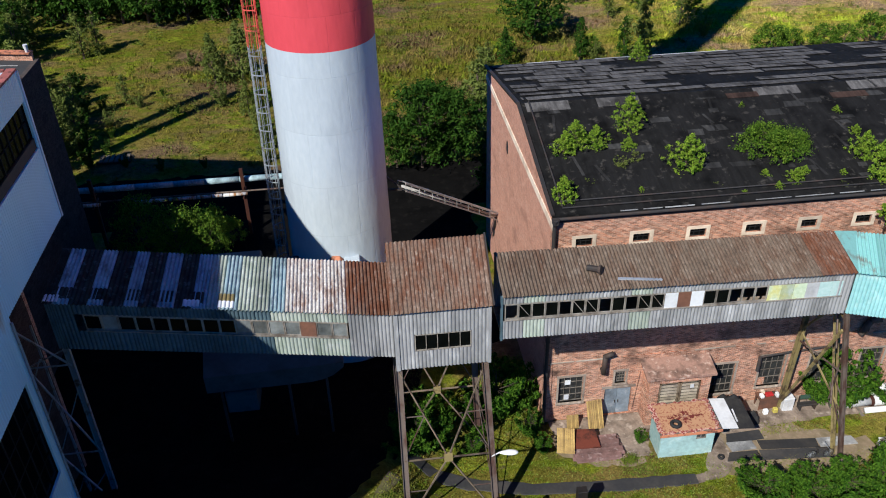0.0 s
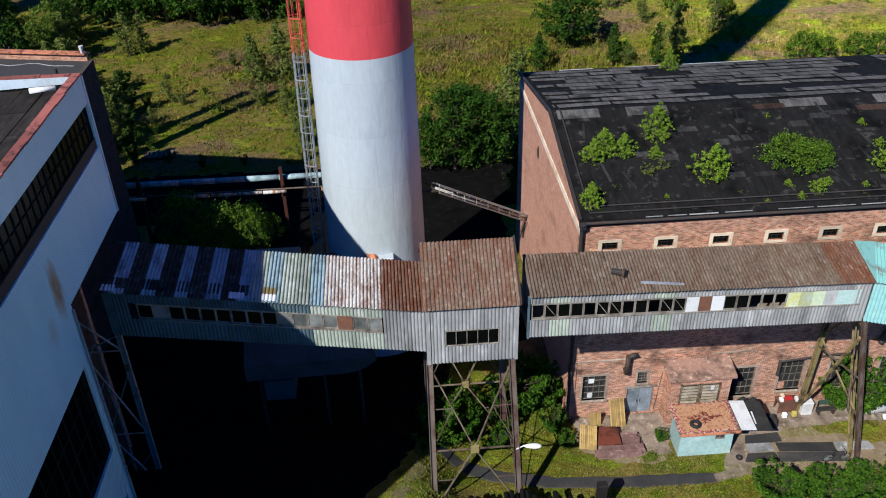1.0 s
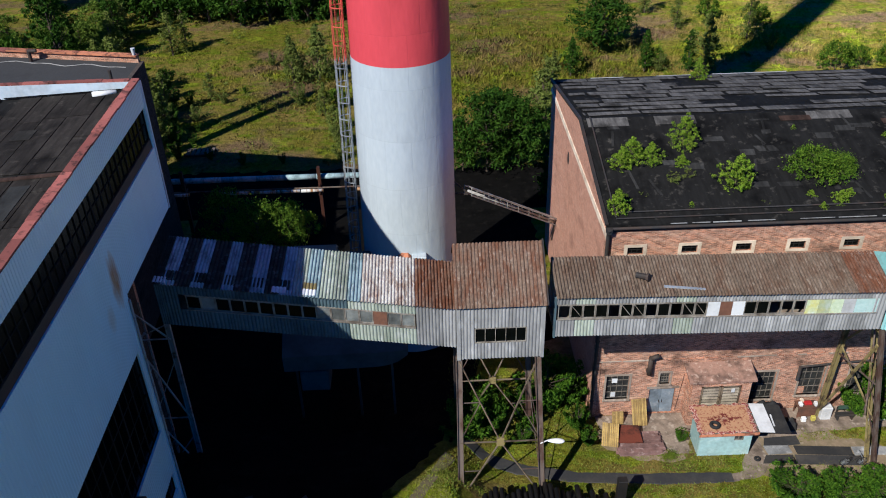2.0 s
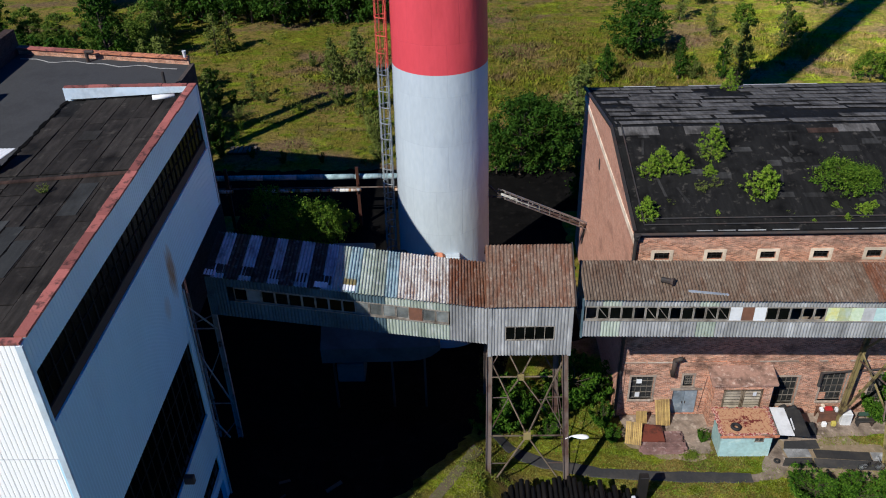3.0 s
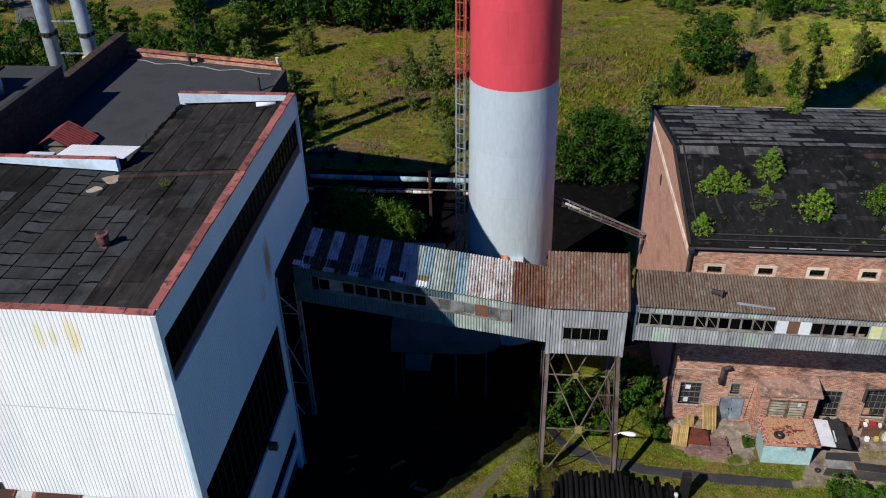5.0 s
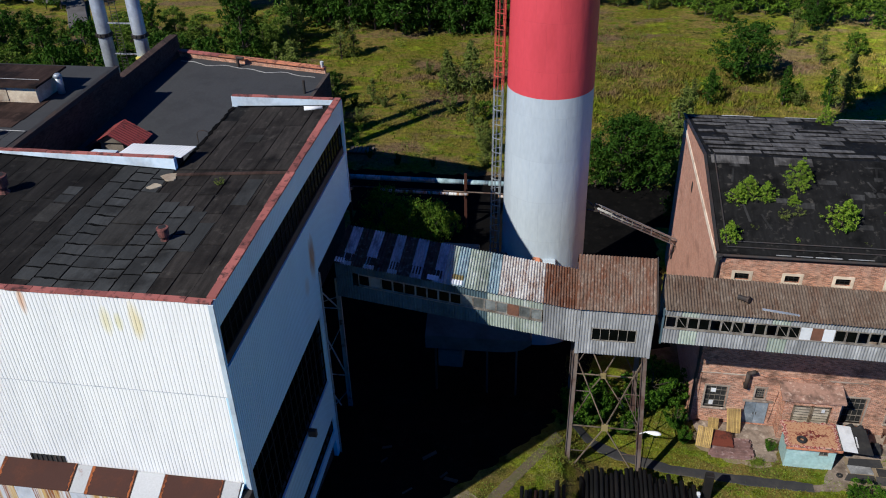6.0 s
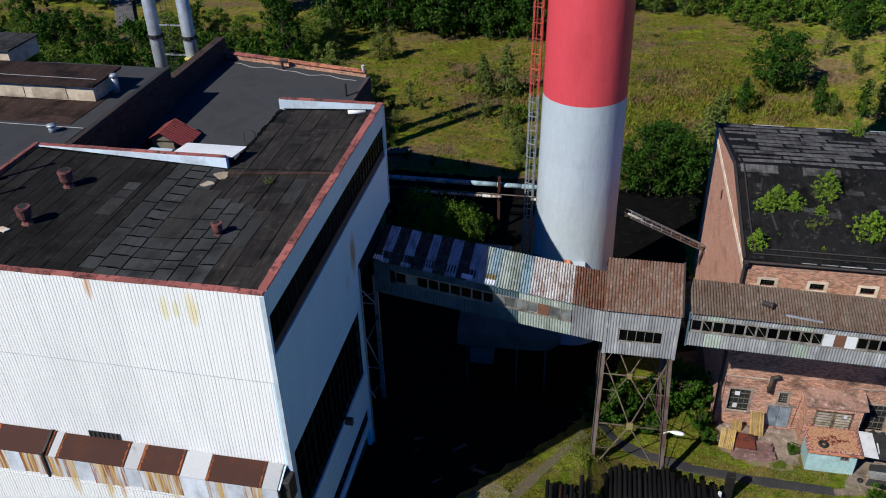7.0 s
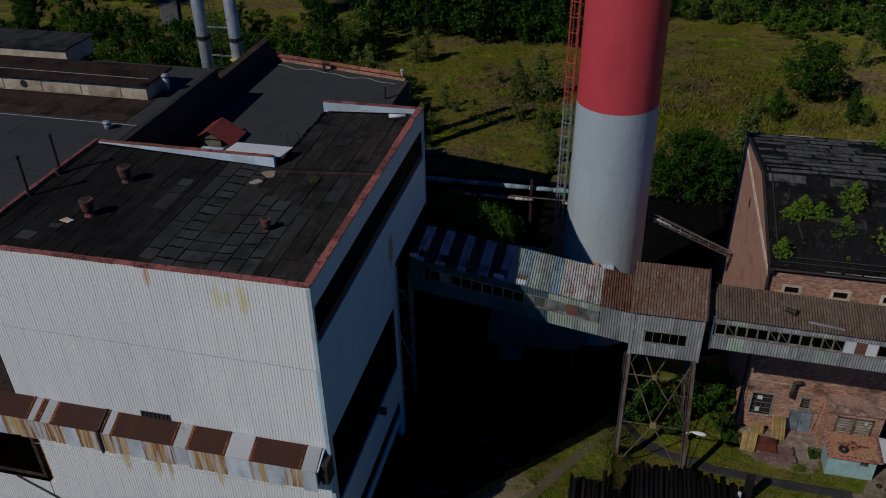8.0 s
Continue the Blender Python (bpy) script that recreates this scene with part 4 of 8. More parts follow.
for k in range(2):
    x0 = 16.4 + 1.28 * k
    leaf = part("shutter_door", box(x0, x0 + 1.24, 35.55, 35.59, 0.06, 3.3), M_RUBBER, annex, "slatted grey shutter door")
    bm = bmesh.new()
    for b in ((x0, x0 + 0.1, 0.06, 3.3), (x0 + 1.14, x0 + 1.24, 0.06, 3.3), (x0, x0 + 1.24, 3.2, 3.3)):
        box(b[0], b[1], 35.47, 35.548, b[2], b[3], bm)
    part("frame", bm, M_STEEL_DUN, leaf)
    for j in range(12):
        z = 0.26 + j * 0.243
        part("slat", prism([(x0 + 0.11, 35.54, z + 0.02), (x0 + 0.11, 35.46, z), (x0 + 0.11, 35.54, z + 0.125)], (1.02, 0, 0)), M_SLAT, leaf)
part("notice", box(18.3, 18.52, 35.44, 35.465, 2.75, 3.05), M_BOARD_WHITE, annex, "blank white notice")
part("cable", tube((15.3, HY0 - 0.05, 0.3), (15.55, HY0 - 0.05, 3.4), 0.012), M_STEEL_DARK, hall)


def felt_courses(parent, corner, u, v, courses, piece, material, rng, lift=0.02, gap=0.12, keep=0.8, thick=0.02):
    """Felt sheets laid in courses: each a thin slab with its own length and skew."""
    corner, u, v = Vector(corner), Vector(u), Vector(v)
    n = u.cross(v).normalized()
    if n.z < 0:
        n = -n
    ul, vl = u.length, v.length
    uu, vv = u.normalized(), v.normalized()
    step = vl / courses
    for c in range(courses):
        a = rng.uniform(-piece, 0)
        while a < ul:
            length = piece * rng.uniform(0.5, 1.5)
            s, e = max(a, 0.0), min(a + length, ul)
            if e - s > 0.3 and rng.random() < keep:
                g = rng.uniform(0.3, 1.0) * gap
                end = 0.03 + 0.5 * gap * rng.random()
                z = lift + rng.uniform(0, 0.012)
                q = [corner + uu * p + vv * (c * step + t) + n * z for p, t in ((s, g * rng.uniform(0.2, 1)), (e - end, g * rng.uniform(0.2, 1)), (e - end, step - g * rng.uniform(0, 0.6)), (s, step - g * rng.uniform(0, 0.6)))]
                part("felt_sheet", prism(q, n * thick), material, parent)
            a += length


# ---- white building ----
WX0, WX1, WY0, WYN, WY1, TOP = -33.7, -14.49, 14.86, 27.5, 36.2, 24.72
NX = -21.5
white = thing("white_building", "tall white sheet-clad industrial building with window bands and a dark felt roof", "building", (-24, 22, 0), kind="structure")


def west_east(y0, y1, z0, z1, x=WX1, t=0.25):
    return box(x - t, x, y0, y1, z0, z1)


EAST = [(WY0, WY1, 23.31, TOP - 0.08), (WY0, WY1, 17.4, 21.05), (WY0, 28.2, 14.45, 17.39), (15.4, 27.6, 6.2, 9.2), (15.4, 27.6, 4.2, 4.9),
        (WY0, 15.4, 0.0, 14.44), (27.6, 28.2, 0.0, 14.44), (WY0, 15.15, 21.06, 23.30), (36.0, WY1, 21.06, 23.30)]
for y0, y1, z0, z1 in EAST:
    w = part("wall", west_east(y0, y1, z0, z1, WX1 - 0.045), M_WHITE_EAST_SKY, white)
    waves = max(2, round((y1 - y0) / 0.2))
    part("cladding", sheet((WX1 - 0.04, y0, z0), (0, y1 - y0, 0), (0, 0, z1 - z0), waves, 0.024, GROOVE), M_WHITE_EAST_SKY, w)
part("wall", box(WX0, WX1 - 0.3, WY0 + 0.05, WY0 + 0.3, 0, 7.0), M_WHITE, white)
part("wall", box(-33.32, WX1 - 0.3, WY0 + 0.05, WY0 + 0.3, 7.0, 11.4), M_WHITE, white)
part("wall", box(WX0, WX1 - 0.3, WY0 + 0.05, WY0 + 0.3, 11.4, TOP - 0.08), M_WHITE, white)
# front cladding in two lifts with a lap seam, sheet by sheet
for z0, z1, out in ((12.0, 19.62, 0.0), (19.58, TOP - 0.06, 0.035), (0.0, 12.0, 0.0)):
    n = 18
    for k in range(n):
        a = WX0 + (WX1 - WX0) * k / n
        b = WX0 + (WX1 - WX0) * (k + 1) / n
        if z0 == 0.0 and k == 0:
            part("cladding", sheet((-33.3, WY0 + 0.03, 7.01), (b + 33.3 - 0.007, 0, 0), (0, 0, z1 - 7.01), 4, 0.021, GROOVE), M_WHITE_FRONT, white)
            part("cladding", sheet((a, WY0 + 0.03, 0), (b - a - 0.007, 0, 0), (0, 0, 7.0), 6, 0.021, GROOVE), M_WHITE_FRONT, white)
            continue
        part("cladding", sheet((a, WY0 + 0.03 - out, z0), (b - a - 0.007, 0, 0), (0, 0, z1 - z0), 6, 0.021, GROOVE), M_WHITE_FRONT, white)
part("cladding", sheet((-40.2, WY0 + 0.03, 0), (6.45, 0, 0), (0, 0, 7.0), 36, 0.021, GROOVE), M_WHITE_FRONT, white, "lower white sheet running on past the corner")
part("cable", bar((-36.0, WY0 - 0.03, 7.1), (-33.2, WY0 - 0.03, 5.5), 0.12, 0.10), M_STEEL_DARK, white, "dark sloping cable duct")
part("lap_seam", box(WX0, WX1 - 0.19, WY0 - 0.012, WY0 + 0.002, 10.42, 10.45), M_LAP, white)
part("lap_seam", box(WX0, WX1 - 0.19, WY0 - 0.024, WY0 - 0.004, 19.548, 19.576), M_LAP, white, "dirty lap joint between two lifts of sheet")
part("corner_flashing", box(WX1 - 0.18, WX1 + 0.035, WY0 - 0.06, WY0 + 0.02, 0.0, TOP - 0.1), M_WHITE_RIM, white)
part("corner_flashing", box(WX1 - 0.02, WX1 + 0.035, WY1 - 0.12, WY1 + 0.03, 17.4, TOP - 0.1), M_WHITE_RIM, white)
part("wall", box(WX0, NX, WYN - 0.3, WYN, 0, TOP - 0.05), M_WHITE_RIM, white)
part("wall", box(WX0, WX0 + 0.3, WY0 + 0.31, WYN - 0.31, 0, TOP - 0.1), M_BRICK, white, "brick side wall")
part("wall", box(NX, NX + 0.3, WYN, WY1 - 0.31, 0, 23.7), M_BRICK, white)
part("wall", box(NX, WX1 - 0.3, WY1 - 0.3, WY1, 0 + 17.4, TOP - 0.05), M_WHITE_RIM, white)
part("wall", box(NX + 0.31, -17.5, WY1 - 0.3, WY1, 0, 17.39), M_BRICK, white)
# recess walls in the brick that has shade in its colour
part("wall", box(-17.8, -17.5, 28.3, WY1 - 0.31, 0, 17.2), M_BRICK_SHADE, white)
part("wall", box(-17.79, WX1 - 0.31, 28.0, 28.28, 0, 17.2), M_BRICK_SHADE, white)
part("soffit", box(-17.8, WX1 - 0.3, 28.3, WY1 - 0.3, 17.2, 17.39), M_CONCRETE, white)
for z in (3.3, 9.0, 14.2, 20.8):
    part("floor_slab", box(WX0 + 0.4, -17.9 if z < 17 else WX1 - 0.5, WY0 + 0.4, WYN - 0.4, z - 0.2, z), M_CONCRETE, white)
# roof deck, falling to a valley
VX, VZ = -21.5, 23.97
deck = [(WX0 + 0.2, 24.55), (VX, VZ), (WX1 - 0.15, 24.30)]
roof_w = prism([(deck[0][0], WY0 + 0.1, deck[0][1]), (VX, WY0 + 0.1, VZ), (VX, WY0 + 0.1, VZ - 0.25), (deck[0][0], WY0 + 0.1, deck[0][1] - 0.25)], (0, WYN - WY0 - 0.2, 0))
roof_w = part("roof", roof_w, M_FELT, white, "dark patched felt roof")
roof_e = prism([(VX + 0.01, WY0 + 0.1, VZ), (deck[2][0], WY0 + 0.1, deck[2][1]), (deck[2][0], WY0 + 0.1, deck[2][1] - 0.25), (VX + 0.01, WY0 + 0.1, VZ - 0.25)], (0, WY1 - WY0 - 0.2, 0))
roof_e = part("roof", roof_e, M_FELT, white, "dark brown felt roof with tar seams")


def deck_z(x):
    """Height of the felt deck, which falls from both sides to the valley."""
    if x < VX:
        return deck[0][1] + (x - deck[0][0]) / (VX - deck[0][0]) * (VZ - deck[0][1])
    return VZ + (x - VX) / (deck[2][0] - VX) * (deck[2][1] - VZ)


def coping(a, b, w, pieces, z, material=M_COPING):
    a, b = Vector((*a, z)), Vector((*b, z))
    rng = random.Random(int(a.x * 7 + a.y))
    for k in range(pieces):
        p, q = a.lerp(b, k / pieces), a.lerp(b, (k + 0.985) / pieces)
        dz = Vector((0, 0, rng.uniform(-0.015, 0.015)))
        part("coping", bar(p + dz, q + dz, w * rng.uniform(0.90, 1.10), 0.09), material, white)


coping((WX0 - 0.1, WY0 + 0.1), (WX1 - 0.02, WY0 + 0.1), 0.31, 17, TOP)
coping((WX1 - 0.17, WY0 + 0.34), (WX1 - 0.17, WY1 - 0.06), 0.42, 17, TOP + 0.01)
coping((NX + 0.06, WY1 - 0.16), (WX1 - 0.45, WY1 - 0.16), 0.24, 5, TOP)
coping((WX0 + 0.35, WYN - 0.16), (NX - 0.02, WYN - 0.16), 0.22, 8, TOP)
coping((WX0 + 0.13, WY0 + 0.36), (WX0 + 0.13, WYN - 0.02), 0.26, 8, TOP + 0.03)
# window bands
for (y0, y1, z0, z1, n, rows, gm) in ((15.15, 36.0, 21.56, 23.31, 17, 2, M_GLASS), (15.4, 27.6, 9.2, 14.45, 8, 4, M_GLASS), (15.4, 27.6, 4.9, 6.2, 8, 1, M_GLASS)):
    wd, hh = (y1 - y0) / n, z1 - z0
    fr = mesh_of(lattice(wd, hh, 2, rows, 0.035, None, 0.025), "window", M_FRAME_DARK)
    pn = mesh_of(box(0.03, wd - 0.03, 0.0, 0.012, 0.03, hh - 0.03), "pane", gm)
    pq = mesh_of(box(0.05, wd / 2 - 0.03, -0.004, 0.0, 0.05, hh / rows - 0.04), "pane", M_GLASS_PALE)
    rng = random.Random(int(z0) + 3)
    for k in range(n):
        w = again("window", fr, white, (WX1 - 0.16, y0 + wd * k, z0), 90)
        o = new("pane", pn)
        o.parent = w
        o.location = (0, 0.02, 0)
        for c in range(2 if z0 > 20 else 0):
            for r in range(rows):
                if rng.random() < 0.06:
                    o = new("pane", pq)
                    o.parent = w
                    o.location = (c * wd / 2, 0.016, r * hh / rows)
part("sill_panel", box(WX1 - 0.2, WX1 - 0.10, 15.15, 36.0, 21.06, 21.55), M_STEEL_DARK, white, "black sheet panel under the window band")
part("downpipe", tube((WX1 + 0.06, 28.05, 0.0), (WX1 + 0.06, 28.05, 17.2), 0.06), M_STEEL_WHITE, white)
part("wall", box(WX1 - 0.6, WX1 - 0.3, 15.4, 27.6, 0.0, 4.19), M_BRICK_SHADE, white)
part("wall_lamp", box(WX1, WX1 + 0.5, 22.8, 23.1, 9.1, 9.6, None, 0.04), M_STEEL_DARK, white, "dark boxed wall lamp")
louvre = part("louvre", box(-25.6, -23.8, WY0 - 0.02, WY0 - 0.004, 14.0, 14.72), M_RUBBER, white, "dark louvred vent")
for k in range(7):
    part("slat", box(-25.58 + 0.255 * k, -25.50 + 0.255 * k, WY0 - 0.06, WY0 - 0.021, 14.02, 14.70), M_STEEL_DARK, louvre)

# rusted sheet canopy along the front
canopy = part("canopy", box(WX0 - 2.0, WX1 - 0.75, WY0 - 1.15, WY0 - 0.02, 12.55, 12.62), M_STEEL_DARK, white, "box canopy of rusted sheet with streaked flashing")
rng = random.Random(11)
x = WX0 - 2.0
cw = [3.5, 0.42, 0.38, 0.60, 3.35, 0.45, 3.83, 0.77, 2.30, 1.40, 2.97, 0.83]
rustyones = (0, 2, 4, 6, 8, 10)
CEND = x + sum(cw)
SLOPE = Vector((0, -1.21, -0.58))


def ragged_rim(x, z, dx):
    """Orange rust rim along the joint of two canopy sheets, with an uneven edge."""
    bm = bmesh.new()
    top = Vector((x, WY0 - 0.04, z + 0.006))
    rows = []
    for q in range(13):
        p = top + SLOPE * (q / 12)
        w = dx * rng.uniform(0.5, 1.6)
        rows.append([bm.verts.new(p + Vector((o, 0, h))) for o, h in ((-0.03, 0.0), (w, 0.0))])
    for a, b in zip(rows, rows[1:]):
        bm.faces.new((a[0], a[1], b[1], b[0]))
    bmesh.ops.solidify(bm, geom=bm.faces[:], thickness=0.004)
    return bm


for i, w in enumerate(cw):
    m = M_RUST if i in rustyones else M_PALE_SHEET
    zb = 14.13 + 0.018 * (CEND - x - w / 2)
    zf = zb - 0.58
    dz = 0.012 if i in rustyones else 0.0
    rs = part("roof_sheet", prism([(x, WY0 - 0.04, zb + dz), (x, WY0 - 1.25, zf + dz), (x, WY0 - 1.25, zf + dz - 0.04), (x, WY0 - 0.04, zb + dz - 0.04)], (w - 0.02, 0, 0)), m, canopy, "deep brown rusted sheet" if i in rustyones else "pale grey sheet")
    if i in rustyones:
        part("rust_rim", ragged_rim(x + 0.02, zb + dz, 0.09), M_RUST_EDGE, canopy)
        part("rust_rim", ragged_rim(x + w - 0.04, zb + dz, -0.09), M_RUST_EDGE, canopy)
    # flashing in short bent sheets below the slope
    n = max(1, round(w / 0.95))
    for q in range(n):
        a, b = x + w * q / n, x + w * (q + 1) / n - 0.015
        f = rng.uniform(0.0, 0.06)
        clean = (i not in rustyones and w > 0.7) or (n > 2 and q == 1)
        part("flashing", prism([(a, WY0 - 1.24, zf + dz - 0.03), (a, WY0 - 1.22 - f, zf - 1.38 - rng.uniform(0, 0.18)), (b, WY0 - 1.20 - f, zf - 1.38 - rng.uniform(0, 0.18)), (b, WY0 - 1.24, zf + dz - 0.03)], (0, 0.02, 0)), M_FLASH_CLEAN if clean else M_STREAK, canopy, "dented zinc-white flashing" if clean else "rust-streaked flashing")
    x += w
# the canopy's open end: its dark inside shown by black plate and box
part("end_plate", prism([(CEND, WY0 - 0.04, 12.5), (CEND, WY0 - 1.2, 12.5), (CEND, WY0 - 1.2, 13.6), (CEND, WY0 - 0.04, 14.1)], (0.05, 0, 0)), M_STEEL_DARK, canopy)
part("end_stay", bar((CEND + 0.09, WY0 - 0.06, 14.08), (CEND + 0.09, WY0 - 1.24, 13.58), 0.08, 0.06), M_WHITE_RIM, canopy)
part("end_box", box(CEND + 0.08, CEND + 0.52, WY0 - 0.9, WY0 - 0.05, 12.3, 13.75, None, 0.03), M_STEEL_DARK, canopy, "black box standing in for the dark open end")
part("joint", bar((-27.72, WY0 - 0.05, 14.44), (-27.72, WY0 - 1.27, 13.86), 0.13, 0.09), M_STEEL_DARK, canopy)
part("bracket", bar((-27.72, WY0 - 1.3, 14.02), (-27.72, WY0 - 1.3, 12.25), 0.12, 0.1), M_STEEL_DARK, canopy)

# felt sheets on the roof, running towards the valley
rng = random.Random(3)
wdz = VZ - deck[0][1]
felt_courses(roof_w, (WX0 + 0.3, WY0 + 0.3, deck[0][1] - 0.01), (0, WYN - WY0 - 0.65, 0), (12.0, 0, wdz * 0.985), 13, 4.2, M_FELT_SOOT, rng, 0.02, 0.07, 0.97)
felt_courses(roof_e, (VX + 0.1, WY0 + 0.3, VZ + 0.008), (0, WYN - WY0 - 0.6, 0), (6.5, 0, 0.31), 6, 4.0, M_FELT_BROWN, rng, 0.02, 0.09, 0.97)
felt_courses(roof_e, (VX + 0.1, WYN - 0.2, VZ + 0.008), (0, WY1 - WYN - 0.25, 0), (6.5, 0, 0.31), 6, 6.0, M_FELT_BROWN, rng, 0.02, 0.09, 0.97)


def felt_piece(x0, x1, y0, y1, material, label=""):
    """One felt sheet of the repaired strips over the valley, slightly skewed."""
    k = 0.03
    q = [Vector((x + rng.uniform(-k, k), y + rng.uniform(-k, k), deck_z(x) + 0.048 + rng.uniform(0, 0.006))) for x, y in ((x0 + 0.03, y0 + 0.05), (x1 - 0.03, y0 + 0.05), (x1 - 0.03, y1 - 0.05), (x0 + 0.03, y1 - 0.05))]
    part("felt_sheet", prism(q, (0, 0, 0.02)), material, roof_w, label)


def tar_seam(a, b, w):
    """A ragged bead of black tar brushed over a joint."""
    bm = bmesh.new()
    a, b = Vector((*a, 0)), Vector((*b, 0))
    d = (b - a).normalized()
    side = Vector((-d.y, d.x, 0))
    n = max(4, int((b - a).length / 0.22))
    rows = []
    for i in range(n + 1):
        p = a.lerp(b, i / n) + side * rng.uniform(-0.045, 0.045)
        h = w * rng.uniform(0.3, 0.75) * (0.4 if i in (0, n) else 1.0)
        rows.append([bm.verts.new(p + side * k * h + Vector((0, 0, deck_z(p.x) + z))) for k, z in ((-1, 0.062), (-0.7, 0.077), (0.7, 0.077), (1, 0.062))])
    for r, t in zip(rows, rows[1:]):
        for k in range(3):
            bm.faces.new((r[k], t[k], t[k + 1], r[k + 1]))
    part("tar_seam", bm, M_TAR_SEAM, roof_w)


# slate-grey repair strips: (west edge, east edge, joints along the strip)
STRIPS = ((-24.4, -23.5, (16.3, 17.3, 20.0, 22.7, 25.3, 27.2)), (-23.5, -22.35, (15.3, 16.6, 17.65, 18.5, 19.37, 20.3, 21.1, 22.0, 22.95, 23.75, 24.7, 25.6, 26.5, 27.2)),
          (-22.35, -20.65, (15.3, 16.6, 17.6, 18.5, 19.5)), (-22.35, -21.5, (24.6, 26.0, 27.2)), (-20.65, -19.7, (15.3, 16.9, 17.6, 18.4, 19.6, 20.5, 21.5, 22.6, 23.7)),
          (-19.7, -18.75, (15.3, 17.2, 18.6, 19.7, 22.1, 23.3)), (-18.75, -17.9, (15.6, 17.4, 19.3, 20.6, 22.8)), (-17.9, -17.1, (19.1, 21.7)))
for x0, x1, cuts in STRIPS:
    for y0, y1 in zip(cuts, cuts[1:]):
        felt_piece(x0, x1, y0, y1, M_FELT_SLATE)
    for y in cuts[1:-1]:
        tar_seam((x0 + 0.05, y), (x1 - 0.02, y), 0.16 if x0 == -23.5 or x1 - x0 > 1.4 else 0.09)
    tar_seam((x0, cuts[0]), (x0, cuts[-1]), 0.05)
for y0, y1 in ((19.5, 21.4), (21.4, 24.6)):
    felt_piece(-22.35, -20.65, y0, y1, M_FELT_DUN, "dun worn felt where water stands")
for x0, x1, y0, y1 in ((-26.15, -25.3, 22.8, 23.6), (-26.15, -25.3, 23.6, 24.5), (-26.2, -25.3, 20.9, 22.7), (-30.4, -29.7, 17.6, 18.1), (-18.9, -17.9, 30.6, 31.7), (-31.4, -30.5, 16.2, 17.1), (-17.0, -16.1, 23.4, 26.2)):
    felt_piece(x0, x1, y0, y1, M_FELT_DUN if (y0, y1) in ((20.9, 22.7), (30.6, 31.7)) else M_FELT_SLATE, "grey repair patch")
for y, x0, x1 in ((27.17, WX0 + 0.4, NX), (35.86, NX + 0.3, -15.2)):
    tar_seam((x0, y), (x1, y), 0.22)
tar_seam((NX + 0.12, 27.6), (NX + 0.12, 35.8), 0.2)
part("roof_seam", bar((-21.2, 26.6, VZ + 0.1), (WX1 - 0.5, 26.9, 24.38), 0.22, 0.06), M_FELT_RUST, roof_e, "rusty brown seam")
for px_, py_, r in ((-21.45, 26.3, 0.42), (-21.85, 25.2, 0.32)):
    bm = tube((px_, py_, VZ + 0.05), (px_, py_, VZ + 0.12), r, None, 11)
    for v in bm.verts:
        v.co.x += 0.12 * math.sin(v.co.y * 9)
    part("patch", bm, M_CREAM, roof_w, "pale sandy patch")


def roof_vent(x, y, s=1.0):
    z = deck_z(x)
    t = thing("roof_vent", "round rust-red roof ventilator drum on the dark felt roof", "ventilator", (x, y, z), "roof ventilators")
    part("base", tube((x, y, z - 0.02), (x, y, z + 0.24 * s), 0.42 * s, None, 8, 0.26 * s), M_VENT, t)
    part("stem", tube((x, y, z + 0.22 * s), (x, y, z + 0.56 * s), 0.25 * s, None, 16), M_VENT, t, "", True)
    part("drum", tube((x, y, z + 0.5 * s), (x, y, z + 1.14 * s), 0.40 * s, None, 18, 0.44 * s), M_VENT, t)
    part("rim", tube((x, y, z + 1.10 * s), (x, y, z + 1.19 * s), 0.47 * s, None, 18, 0.45 * s), M_VENT, t)
    part("opening", tube((x - 0.06 * s, y + 0.1 * s, z + 1.192 * s), (x - 0.06 * s, y + 0.1 * s, z + 1.2 * s), 0.30 * s, None, 14), M_RUBBER, t, "dark open top")
    return t


roof_vent(-29.05, 23.25, 0.85)
roof_vent(-28.95, 19.3, 0.85)
roof_vent(-18.95, 20.1, 0.62)
roof_vent(-34.9 + 1.6, 22.9, 0.4)
for x, y in ((-33.3, 20.2), (-33.3, 23.1)):
    t = thing("vent_pole", "slim dark steel vent pole beside the roof edge", "pole", (x, y, 24.5), "vent poles")
    part("tube", tube((x, y, 24.4), (x, y, 27.0), 0.09, None, 10), M_STEEL_DARK, t)
    part("cap", tube((x, y, 27.0), (x, y, 27.12), 0.13, None, 10), M_STEEL_DARK, t)
solid("cloth_bundle", tube((-16.6, 35.3, 24.30), (-15.5, 35.45, 24.38), 0.17, None, 9, 0.10), M_BOARD_WHITE, "crumpled white sheet bundle against the parapet", "debris", smooth=True)
solid("loose_board", prism([(-30.1, 18.3, 24.46), (-29.5, 18.2, 24.43), (-29.35, 18.5, 24.42), (-29.9, 18.65, 24.45)], (0, 0, 0.06)), M_STONE, "pale loose board lying on the felt roof", "debris")

# ---- lower court and west wing behind the white building ----
court = thing("low_building", "lower flat-roofed building with smooth grey felt and an orange-tiled parapet", "building", (-28, 45, 0), kind="structure")
CZ = 17.3
NE, NW = Vector((-22.3, 58.9, 0)), Vector((-37.9, 62.3, 0))
part("roof", prism([(-37.6, WYN + 0.01, CZ - 0.3), (NX - 0.01, WYN + 0.01, CZ - 0.3), (NX - 0.01, WY1, CZ - 0.3), (NE.x, WY1, CZ - 0.3), (NE.x, NE.y, CZ - 0.3), (-37.6, 62.2, CZ - 0.3)], (0, 0, 0.3)), M_FELT_GREY, court, "smooth grey felt roof")
